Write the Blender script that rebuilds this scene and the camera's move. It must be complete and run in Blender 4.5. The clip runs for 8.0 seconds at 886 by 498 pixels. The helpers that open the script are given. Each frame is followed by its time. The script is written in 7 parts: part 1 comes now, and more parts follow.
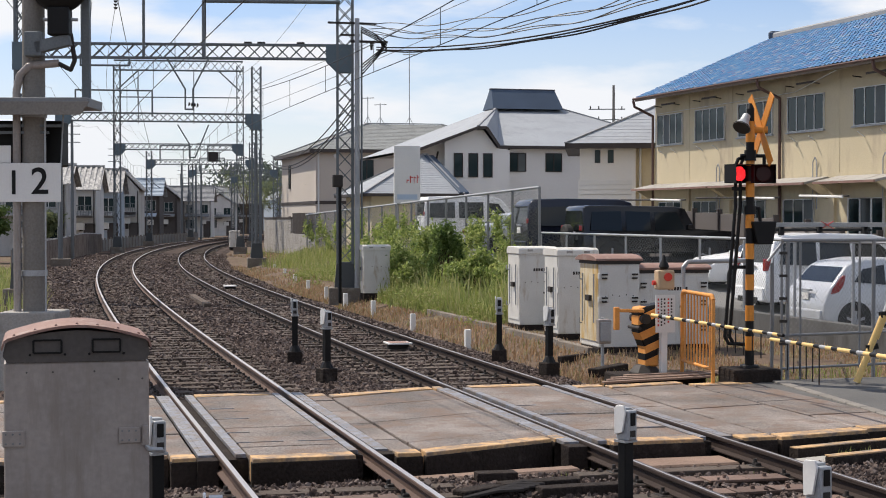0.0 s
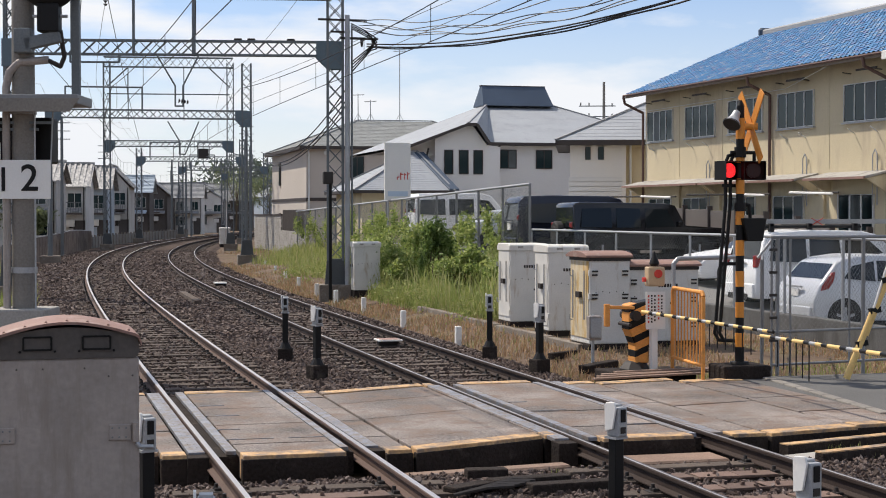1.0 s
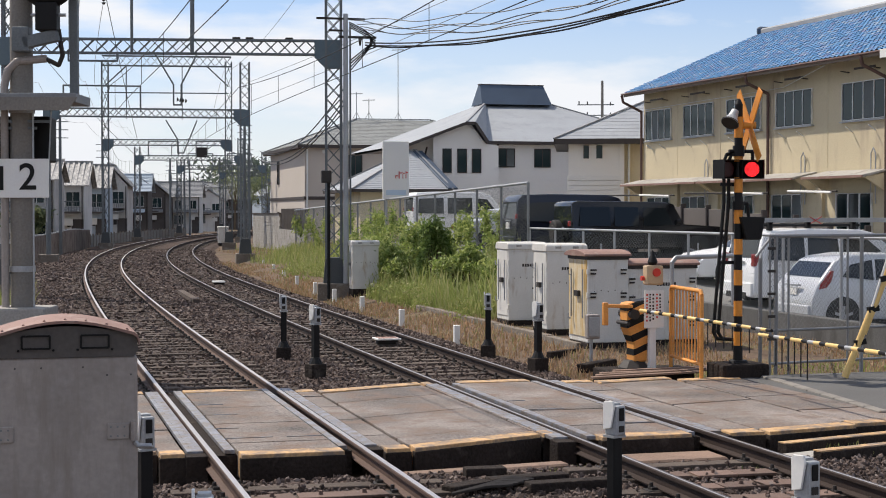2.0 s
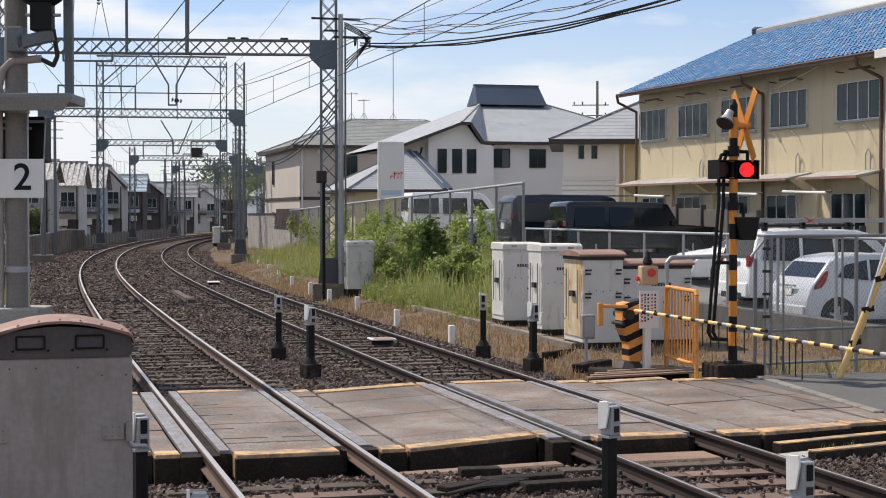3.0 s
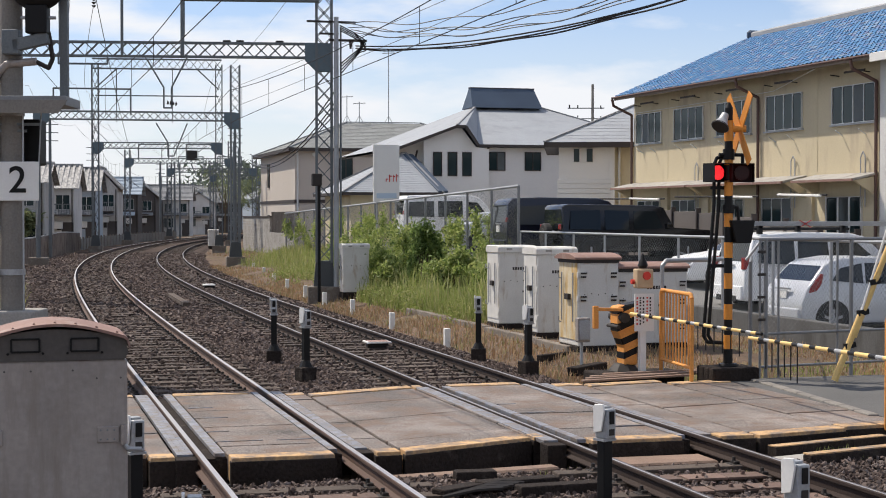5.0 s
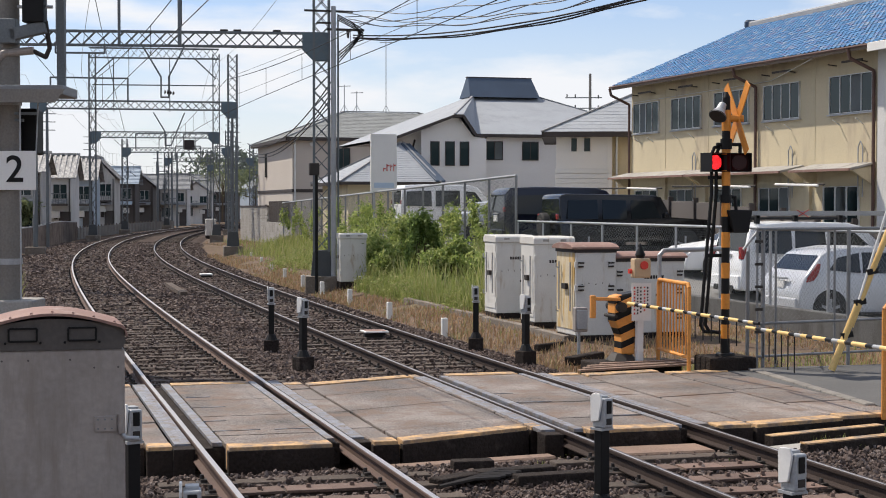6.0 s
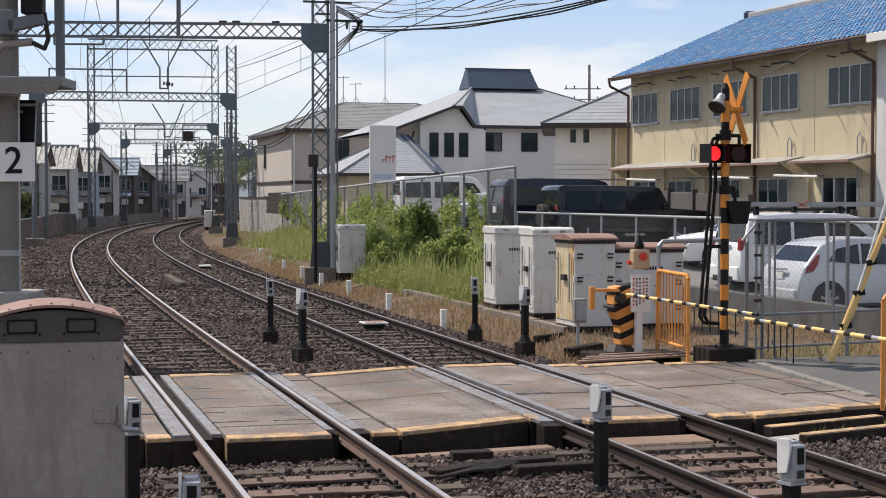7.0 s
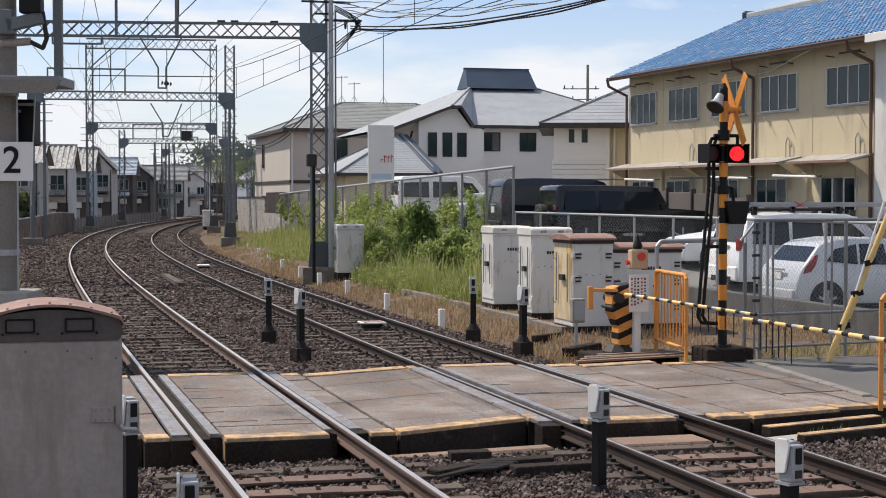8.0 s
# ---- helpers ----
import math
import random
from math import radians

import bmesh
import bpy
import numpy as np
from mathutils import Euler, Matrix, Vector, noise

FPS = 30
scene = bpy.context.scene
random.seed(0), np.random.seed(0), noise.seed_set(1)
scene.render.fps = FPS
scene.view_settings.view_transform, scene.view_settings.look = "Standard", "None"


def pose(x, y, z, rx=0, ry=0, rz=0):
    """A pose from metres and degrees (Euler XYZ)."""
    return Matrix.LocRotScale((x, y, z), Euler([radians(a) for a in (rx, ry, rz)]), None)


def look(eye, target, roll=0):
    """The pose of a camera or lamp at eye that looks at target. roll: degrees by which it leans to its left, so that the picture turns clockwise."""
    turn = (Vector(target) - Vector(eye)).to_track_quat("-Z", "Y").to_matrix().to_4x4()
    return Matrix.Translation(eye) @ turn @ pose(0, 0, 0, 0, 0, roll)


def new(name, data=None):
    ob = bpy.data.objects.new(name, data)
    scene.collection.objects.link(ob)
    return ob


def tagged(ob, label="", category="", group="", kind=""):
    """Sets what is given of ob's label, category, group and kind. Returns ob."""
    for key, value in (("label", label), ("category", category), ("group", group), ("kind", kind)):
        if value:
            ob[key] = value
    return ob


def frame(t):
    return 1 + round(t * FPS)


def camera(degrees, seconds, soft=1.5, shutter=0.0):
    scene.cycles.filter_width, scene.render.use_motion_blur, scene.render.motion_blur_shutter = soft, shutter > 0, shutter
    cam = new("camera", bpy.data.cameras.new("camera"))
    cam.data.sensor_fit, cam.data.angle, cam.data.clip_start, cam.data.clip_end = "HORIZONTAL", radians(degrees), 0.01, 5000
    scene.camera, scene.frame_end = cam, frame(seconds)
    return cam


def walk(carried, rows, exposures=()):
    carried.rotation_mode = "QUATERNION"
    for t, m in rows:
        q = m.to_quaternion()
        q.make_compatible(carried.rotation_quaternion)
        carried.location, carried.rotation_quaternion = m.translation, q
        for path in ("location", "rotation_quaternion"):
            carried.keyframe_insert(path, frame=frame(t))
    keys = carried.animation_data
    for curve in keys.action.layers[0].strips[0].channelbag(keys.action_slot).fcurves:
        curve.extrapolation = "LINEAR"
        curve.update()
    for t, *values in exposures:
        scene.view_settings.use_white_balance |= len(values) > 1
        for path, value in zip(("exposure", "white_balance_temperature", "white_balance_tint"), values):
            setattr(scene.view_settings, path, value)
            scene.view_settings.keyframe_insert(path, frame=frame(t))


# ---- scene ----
cam = camera(31.3, 8.0, soft=1.0)
EYE = (0.0, 0.0, 2.33)
# seconds, yaw, pitch, roll: a held camera that only turns; y runs along the straight track, x to its right
ROWS = [
    (0.0, -14.600, -1.125, -0.000),
    (0.5, -14.622, -1.222, 0.023),
    (1.0, -14.948, -1.240, 0.020),
    (1.5, -14.986, -1.275, 0.021),
    (3.0, -15.184, -1.276, 0.025),
    (3.5, -15.300, -1.239, -0.004),
    (4.0, -15.282, -1.144, 0.011),
    (4.5, -15.307, -1.123, 0.005),
    (6.0, -15.446, -1.547, -0.029),
    (6.5, -15.451, -1.802, -0.006),
    (7.0, -15.478, -1.863, 0.002),
    (7.5, -15.524, -2.053, -0.008),
    (8.0, -15.539, -1.869, -0.048),
]
walk(cam, [(t, pose(*EYE, 90 + pitch, roll, yaw)) for t, yaw, pitch, roll in ROWS])

# ---- light ----
SUN_TO = Vector((-0.36, 0.46, 0.82)).normalized()
world = bpy.data.worlds.new("sky")
scene.world = world
world.use_nodes = True
wn, wl = world.node_tree.nodes, world.node_tree.links
wn.clear()
sky = wn.new("ShaderNodeTexSky")
sky.sky_type, sky.sun_disc = "NISHITA", False
sky.sun_elevation = math.asin(SUN_TO.z)
sky.sun_rotation = math.atan2(SUN_TO.x, SUN_TO.y)
sky.air_density, sky.dust_density, sky.ozone_density = 1.0, 0.3, 2.0
wc = wn.new("ShaderNodeTexCoord")
wm = wn.new("ShaderNodeMapping")
wm.inputs["Scale"].default_value = (1.0, 1.0, 3.4)
cl = wn.new("ShaderNodeTexNoise")
cl.inputs["Scale"].default_value, cl.inputs["Detail"].default_value, cl.inputs["Roughness"].default_value = 6.5, 10.0, 0.52
ramp = wn.new("ShaderNodeValToRGB")
ramp.color_ramp.elements[0].position, ramp.color_ramp.elements[1].position = 0.44, 0.60
mixc = wn.new("ShaderNodeMixRGB")
mixc.inputs["Color2"].default_value = (8.9, 9.05, 9.4, 1)
bg = wn.new("ShaderNodeBackground")
bg.inputs["Strength"].default_value = 0.097
wo = wn.new("ShaderNodeOutputWorld")
wl.new(wc.outputs["Generated"], wm.inputs["Vector"])
wl.new(wm.outputs["Vector"], cl.inputs["Vector"])
wl.new(cl.outputs["Fac"], ramp.inputs["Fac"])
wl.new(ramp.outputs["Color"], mixc.inputs["Fac"])
tint = wn.new("ShaderNodeMixRGB")
tint.blend_type = "MULTIPLY"
tint.inputs["Fac"].default_value = 1.0
tint.inputs["Color2"].default_value = (1.05, 1.07, 1.25, 1)
wl.new(sky.outputs["Color"], tint.inputs["Color1"])
wl.new(tint.outputs["Color"], mixc.inputs["Color1"])
sep = wn.new("ShaderNodeSeparateXYZ")
wl.new(wc.outputs["Generated"], sep.inputs["Vector"])
low = wn.new("ShaderNodeMapRange")
low.inputs["From Min"].default_value, low.inputs["From Max"].default_value = -0.02, 0.15
low.inputs["To Min"].default_value, low.inputs["To Max"].default_value = 0.85, 0.0
wl.new(sep.outputs["Z"], low.inputs["Value"])
haze = wn.new("ShaderNodeMixRGB")
haze.inputs["Color2"].default_value = (8.3, 8.5, 8.9, 1)
wl.new(low.outputs["Result"], haze.inputs["Fac"])
wl.new(mixc.outputs["Color"], haze.inputs["Color1"])
wl.new(haze.outputs["Color"], bg.inputs["Color"])
wl.new(bg.outputs["Background"], wo.inputs["Surface"])
sun = new("sun", bpy.data.lights.new("sun", "SUN"))
sun.data.energy, sun.data.angle, sun.data.color = 4.9, radians(0.6), (1.0, 0.905, 0.79)
sun.matrix_world = look(Vector((0, 0, 60)) + SUN_TO * 10, (0, 0, 60))
scene.view_settings.exposure = 0.11

# ---- materials ----
def mat(name, color, rough=0.7, metal=0.0, vary=0.25, scale=6.0, bump=0.15, bscale=40.0, stain=None, stain_at=0.6, rand=0.0, spec=0.4, streak=0.0):
    """A surface with broad blotches, fine grain and relief."""
    m = bpy.data.materials.new(name)
    m.use_nodes = True
    n, l = m.node_tree.nodes, m.node_tree.links
    b = n["Principled BSDF"]
    b.inputs["Roughness"].default_value, b.inputs["Metallic"].default_value = rough, metal
    b.inputs["Specular IOR Level"].default_value = spec
    tc = n.new("ShaderNodeTexCoord")
    big, fine = n.new("ShaderNodeTexNoise"), n.new("ShaderNodeTexNoise")
    big.inputs["Scale"].default_value, big.inputs["Detail"].default_value = scale * 0.25, 5.0
    fine.inputs["Scale"].default_value, fine.inputs["Detail"].default_value = bscale, 4.0
    geo = n.new("ShaderNodeNewGeometry")
    for t in (big, fine):
        l.new(geo.outputs["Position"], t.inputs["Vector"])
    add = n.new("ShaderNodeMath")
    add.operation = "ADD"
    l.new(big.outputs["Fac"], add.inputs[0])
    l.new(fine.outputs["Fac"], add.inputs[1])
    rng = n.new("ShaderNodeMapRange")
    rng.inputs["From Min"].default_value, rng.inputs["From Max"].default_value = 0.6, 1.4
    rng.inputs["To Min"].default_value, rng.inputs["To Max"].default_value = 1 - vary, 1 + vary
    l.new(add.outputs[0], rng.inputs["Value"])
    val = rng.outputs["Result"]
    if rand:
        oi = n.new("ShaderNodeObjectInfo")
        r2 = n.new("ShaderNodeMapRange")
        r2.inputs["To Min"].default_value, r2.inputs["To Max"].default_value = 1 - rand, 1 + rand
        l.new(oi.outputs["Random"], r2.inputs["Value"])
        mu = n.new("ShaderNodeMath")
        mu.operation = "MULTIPLY"
        l.new(val, mu.inputs[0])
        l.new(r2.outputs["Result"], mu.inputs[1])
        val = mu.outputs[0]
    hsv = n.new("ShaderNodeHueSaturation")
    l.new(val, hsv.inputs["Value"])
    hsv.inputs["Color"].default_value = (*color, 1)
    out = hsv.outputs["Color"]
    if stain:
        st = n.new("ShaderNodeTexNoise")
        st.inputs["Scale"].default_value, st.inputs["Detail"].default_value, st.inputs["Roughness"].default_value = scale * 0.6, 7.0, 0.65
        if streak:
            mp = n.new("ShaderNodeMapping")
            mp.inputs["Scale"].default_value = (1.0, 1.0, streak)
            l.new(geo.outputs["Position"], mp.inputs["Vector"])
            l.new(mp.outputs["Vector"], st.inputs["Vector"])
        else:
            l.new(geo.outputs["Position"], st.inputs["Vector"])
        rp = n.new("ShaderNodeMapRange")
        rp.inputs["From Min"].default_value, rp.inputs["From Max"].default_value = stain_at - 0.06, stain_at + 0.1
        l.new(st.outputs["Fac"], rp.inputs["Value"])
        mx = n.new("ShaderNodeMixRGB")
        mx.inputs["Color2"].default_value = (*stain, 1)
        l.new(rp.outputs["Result"], mx.inputs["Fac"])
        l.new(out, mx.inputs["Color1"])
        out = mx.outputs["Color"]
    l.new(out, b.inputs["Base Color"])
    if bump:
        bp = n.new("ShaderNodeBump")
        bp.inputs["Strength"].default_value, bp.inputs["Distance"].default_value = bump, 0.02
        l.new(fine.outputs["Fac"], bp.inputs["Height"])
        l.new(bp.outputs["Normal"], b.inputs["Normal"])
    return m


def island_mat(name, colors, rough=0.8, spec=0.3, through_light=0.0):
    """Many small pieces of one mesh, each with its own shade from the given colours."""
    m = bpy.data.materials.new(name)
    m.use_nodes = True
    n, l = m.node_tree.nodes, m.node_tree.links
    b = n["Principled BSDF"]
    b.inputs["Roughness"].default_value, b.inputs["Specular IOR Level"].default_value = rough, spec
    geo = n.new("ShaderNodeNewGeometry")
    rp = n.new("ShaderNodeValToRGB")
    el = rp.color_ramp.elements
    while len(el) < len(colors):
        el.new(0.5)
    for i, c in enumerate(colors):
        el[i].position, el[i].color = i / (len(colors) - 1), (*c, 1)
    l.new(geo.outputs["Random Per Island"], rp.inputs["Fac"])
    l.new(rp.outputs["Color"], b.inputs["Base Color"])
    if through_light:
        tr = n.new("ShaderNodeBsdfTranslucent")
        l.new(rp.outputs["Color"], tr.inputs["Color"])
        mx = n.new("ShaderNodeMixShader")
        mx.inputs["Fac"].default_value = through_light
        l.new(b.outputs["BSDF"], mx.inputs[1])
        l.new(tr.outputs["BSDF"], mx.inputs[2])
        l.new(mx.outputs["Shader"], n["Material Output"].inputs["Surface"])
    return m


def glow(name, color, strength):
    m = bpy.data.materials.new(name)
    m.use_nodes = True
    b = m.node_tree.nodes["Principled BSDF"]
    b.inputs["Base Color"].default_value = (*[c * 0.5 for c in color], 1)
    b.inputs["Emission Color"].default_value = (*color, 1)
    b.inputs["Emission Strength"].default_value = strength
    return m


def glass(name, color, rough=0.05, spec=0.8):
    m = bpy.data.materials.new(name)
    m.use_nodes = True
    b = m.node_tree.nodes["Principled BSDF"]
    b.inputs["Base Color"].default_value = (*color, 1)
    b.inputs["Roughness"].default_value, b.inputs["Specular IOR Level"].default_value = rough, spec
    return m


# bed kept darker than most stones: shade in their gaps is painted in
M_ballast = mat("ballast", (0.060, 0.044, 0.037), 0.95, vary=0.6, scale=1.2, bump=1.0, bscale=18, stain=(0.098, 0.070, 0.056), stain_at=0.56, spec=0.1)
M_stone = island_mat("ballast stones", [(0.038, 0.029, 0.025), (0.132, 0.100, 0.087), (0.064, 0.047, 0.040), (0.205, 0.168, 0.150), (0.092, 0.064, 0.053)], 0.95, 0.15)
M_soil = mat("dry soil", (0.122, 0.088, 0.066), 0.95, vary=0.4, scale=1.5, bump=0.8, bscale=14, stain=(0.15, 0.13, 0.07), stain_at=0.58, spec=0.1)
M_asphalt = mat("asphalt", (0.105, 0.104, 0.102), 0.9, vary=0.3, scale=2, bump=0.5, bscale=60, spec=0.25)
M_deck = mat("worn crossing slab", (0.182, 0.157, 0.140), 0.7, vary=1.0, scale=3, bump=1.0, bscale=46, stain=(0.175, 0.122, 0.092), stain_at=0.53, rand=0.16, spec=0.3)
M_deckedge = mat("yellow painted edge", (0.50, 0.315, 0.155), 0.8, vary=0.4, scale=9, bump=0.5, bscale=30, stain=(0.21, 0.165, 0.13), stain_at=0.50)
M_oldconc = mat("brown stained concrete", (0.17, 0.145, 0.12), 0.95, vary=0.35, scale=4, bump=0.6, bscale=30, stain=(0.30, 0.28, 0.25), stain_at=0.6)
M_fencewood = mat("weathered grey brown fence boards", (0.235, 0.205, 0.185), 0.9, vary=0.35, scale=3, bump=0.3, stain=(0.13, 0.112, 0.10), stain_at=0.54, streak=0.4)
# near-black base: shade on the camera-side faces is put into the colour
M_darkside = mat("old concrete with shade darkened in", (0.027, 0.021, 0.018), 0.9, vary=0.5, scale=6, bump=1.0, bscale=30, stain=(0.075, 0.062, 0.052), stain_at=0.64, spec=0.15)
M_concrete = mat("concrete", (0.33, 0.315, 0.29), 0.9, vary=0.22, scale=3, bump=0.4, bscale=30, stain=(0.19, 0.175, 0.155), stain_at=0.58)
M_sleeper = mat("old sleeper", (0.078, 0.06, 0.048), 0.95, vary=0.35, scale=8, bump=0.7, bscale=30, rand=0.3)
M_railside = mat("rusty rail side", (0.075, 0.043, 0.031), 0.8, vary=0.3, scale=6, bump=0.3, bscale=50)
M_sleeperpad = mat("brown steel pad", (0.135, 0.088, 0.068), 0.8, vary=0.3, scale=8, bump=0.3, rand=0.25)
# darker copy of concrete; the signal pole's shade is in this colour
M_poleconc = mat("weathered concrete with shade in its tone", (0.20, 0.185, 0.165), 0.9, vary=0.25, scale=4, bump=0.3, bscale=30)
M_raildark = mat("dark brown rail side", (0.034, 0.023, 0.019), 0.8, vary=0.3, scale=6, bump=0.3, bscale=50, spec=0.2)
M_raildull = mat("dull rail head", (0.10, 0.080, 0.070), 0.45, 0.6, vary=0.25, scale=4, bump=0.05, bscale=60)
M_railtop = mat("polished rail head", (0.60, 0.555, 0.515), 0.36, 0.85, vary=0.1, scale=4, bump=0.03, bscale=60)
M_plate = mat("steel edge plate", (0.225, 0.235, 0.262), 0.6, 0.25, vary=0.5, scale=12, bump=0.3, bscale=40, stain=(0.19, 0.16, 0.138), stain_at=0.5)
M_steel = mat("grey painted lattice steel", (0.135, 0.15, 0.158), 0.55, 0.2, vary=0.25, scale=5, bump=0.1, bscale=40)
M_steeldark = mat("dark grey plate steel", (0.065, 0.072, 0.076), 0.55, 0.1, vary=0.25, scale=5, bump=0.1)
M_gusset = mat("blue grey gusset steel", (0.11, 0.15, 0.175), 0.55, 0.1, vary=0.2, scale=4, bump=0.1)
M_galv = mat("galvanised steel", (0.36, 0.37, 0.38), 0.5, 0.4, vary=0.2, scale=8, bump=0.08)
M_cabwhite = mat("white cabinet paint", (0.60, 0.585, 0.545), 0.55, vary=0.12, scale=9, bump=0.05, stain=(0.40, 0.32, 0.23), stain_at=0.62, streak=0.22)
M_cabrust = mat("rust stained cabinet", (0.58, 0.50, 0.35), 0.65, vary=0.15, scale=10, bump=0.1, stain=(0.50, 0.32, 0.11), stain_at=0.52, streak=0.2)
M_fascia = mat("dark brown grey sheet", (0.080, 0.070, 0.063), 0.55, vary=0.25, scale=8, bump=0.06)
M_cabgrey = mat("grey cabinet steel", (0.305, 0.270, 0.246), 0.5, 0.1, vary=0.2, scale=14, bump=0.06, bscale=25, stain=(0.25, 0.217, 0.192), stain_at=0.55, streak=0.16)
M_brownroof = mat("weathered brown hood", (0.25, 0.15, 0.12), 0.7, vary=0.2, scale=8, bump=0.15, stain=(0.34, 0.27, 0.23), stain_at=0.6)
M_darkgrey = mat("dark grey paint", (0.036, 0.031, 0.028), 0.6, vary=0.2, scale=5, bump=0.08, spec=0.25)
M_black = mat("black paint", (0.007, 0.0068, 0.007), 0.5, vary=0.2, scale=6, bump=0.05, spec=0.22)
M_rubber = mat("black rubber", (0.02, 0.02, 0.02), 0.8, vary=0.2, bump=0.1)
M_yellow = mat("signal yellow paint", (0.62, 0.235, 0.03), 0.5, vary=0.15, scale=8, bump=0.05, stain=(0.45, 0.22, 0.06), stain_at=0.66)
M_orange = mat("orange railing paint", (0.64, 0.27, 0.06), 0.55, vary=0.2, scale=8, bump=0.08, stain=(0.36, 0.17, 0.06), stain_at=0.64)
M_paleyellow = mat("pale yellow arm", (0.72, 0.50, 0.19), 0.5, vary=0.15, scale=10, bump=0.03)
M_cream = mat("cream stucco", (0.56, 0.48, 0.325), 0.9, vary=0.10, scale=1.5, bump=0.25, bscale=25, stain=(0.43, 0.355, 0.255), stain_at=0.57, streak=0.3)
M_beige = mat("beige stucco", (0.50, 0.45, 0.395), 0.9, vary=0.07, scale=1, bump=0.2, bscale=25)
M_whitewall = mat("off white stucco", (0.74, 0.72, 0.69), 0.9, vary=0.06, scale=1, bump=0.2, bscale=25)
M_siding = mat("pale siding", (0.68, 0.67, 0.65), 0.8, vary=0.08, scale=1, bump=0.1)
M_slateold = mat("old grey green roof shingle", (0.20, 0.21, 0.205), 0.85, vary=0.16, scale=3, bump=0.2, stain=(0.15, 0.155, 0.15), stain_at=0.56)
M_slate = mat("light grey roof shingle", (0.29, 0.31, 0.335), 0.8, vary=0.14, scale=3, bump=0.2, stain=(0.25, 0.265, 0.285), stain_at=0.58)
def courses(m, pitch, depth=0.35, shade=0.12):
    """Overlapping roof courses: a small step in relief and tone at each level."""
    n, l = m.node_tree.nodes, m.node_tree.links
    geo, sep, mul, fr = n.new("ShaderNodeNewGeometry"), n.new("ShaderNodeSeparateXYZ"), n.new("ShaderNodeMath"), n.new("ShaderNodeMath")
    mul.operation, fr.operation = "DIVIDE", "FRACT"
    mul.inputs[1].default_value = pitch
    l.new(geo.outputs["Position"], sep.inputs["Vector"])
    l.new(sep.outputs["Z"], mul.inputs[0])
    l.new(mul.outputs[0], fr.inputs[0])
    bp = n.new("ShaderNodeBump")
    bp.inputs["Strength"].default_value, bp.inputs["Distance"].default_value, bp.invert = depth, 0.02, True
    l.new(fr.outputs[0], bp.inputs["Height"])
    b = n["Principled BSDF"]
    if b.inputs["Normal"].links:
        l.new(b.inputs["Normal"].links[0].from_socket, bp.inputs["Normal"])
    l.new(bp.outputs["Normal"], b.inputs["Normal"])
    return m


courses(M_slate, 0.10)
courses(M_slateold, 0.10)
M_slatedark = mat("dark blue grey roof", (0.05, 0.075, 0.115), 0.6, vary=0.2, scale=3, bump=0.2)
M_trimdark = mat("dark brown trim", (0.05, 0.04, 0.036), 0.6, vary=0.15, bump=0.05)
M_trimwhite = mat("aluminium window trim", (0.62, 0.62, 0.60), 0.45, 0.3, vary=0.1, bump=0.03)
M_pane = glass("window pane", (0.020, 0.036, 0.038), 0.10, 0.25)
M_curtain = mat("net curtain", (0.12, 0.135, 0.135), 0.9, vary=0.2, scale=8, bump=0.1)
M_greyconc = mat("grey footing concrete", (0.095, 0.095, 0.094), 0.9, vary=0.25, scale=4, bump=0.3, bscale=30, stain=(0.06, 0.058, 0.055), stain_at=0.54, streak=0.4)
M_fencepanel = mat("brown fence panel", (0.125, 0.11, 0.10), 0.7, vary=0.15, scale=4, bump=0.1)
# paler than the road asphalt to bounce light onto the apartment wall
M_lot = mat("car park asphalt paled for bounce light", (0.19, 0.187, 0.18), 0.9, vary=0.2, scale=2, bump=0.4, bscale=50, spec=0.2)
M_carwhite = mat("white car paint", (0.78, 0.79, 0.80), 0.25, vary=0.02, bump=0.0, spec=0.6)
M_carpearl = mat("pale silver car paint", (0.56, 0.575, 0.60), 0.3, 0.25, vary=0.02, bump=0.0, spec=0.5)
M_carblack = mat("black car paint", (0.006, 0.0065, 0.008), 0.12, vary=0.05, bump=0.0, spec=0.5)
M_carnavy = mat("dark navy car paint", (0.010, 0.013, 0.026), 0.14, vary=0.05, bump=0.0, spec=0.5)
M_carsilver = mat("silver car paint", (0.52, 0.54, 0.57), 0.3, 0.5, vary=0.03, bump=0.0)
M_carglass = glass("car glass", (0.016, 0.020, 0.022), 0.04, 0.3)
M_redlens = glass("red lens", (0.26, 0.014, 0.018), 0.15)
M_darklens = glass("unlit red lens", (0.035, 0.003, 0.003), 0.35, 0.3)
M_bark = mat("bark", (0.10, 0.075, 0.05), 0.95, vary=0.3, bump=0.6)
M_post = mat("grey weathered tube", (0.20, 0.205, 0.21), 0.5, 0.3, vary=0.2, scale=6, bump=0.05)
M_gutter = mat("brown gutter", (0.11, 0.062, 0.05), 0.6, vary=0.2, bump=0.05)
M_tan = mat("tan paint", (0.46, 0.34, 0.21), 0.6, vary=0.12, bump=0.05)
M_leaf = island_mat("leaves", [(0.07, 0.12, 0.03), (0.29, 0.36, 0.09), (0.17, 0.24, 0.06), (0.42, 0.47, 0.17), (0.36, 0.40, 0.12)], 0.5, 0.4, 0.5)
M_leafdeep = island_mat("deep green leaves", [(0.055, 0.10, 0.026), (0.22, 0.30, 0.08), (0.13, 0.20, 0.05), (0.32, 0.40, 0.14)], 0.5, 0.4, 0.5)
M_leafdark = island_mat("distant leaves", [(0.035, 0.065, 0.018), (0.08, 0.12, 0.035), (0.055, 0.09, 0.025), (0.12, 0.16, 0.05)], 0.7, 0.2, 0.3)
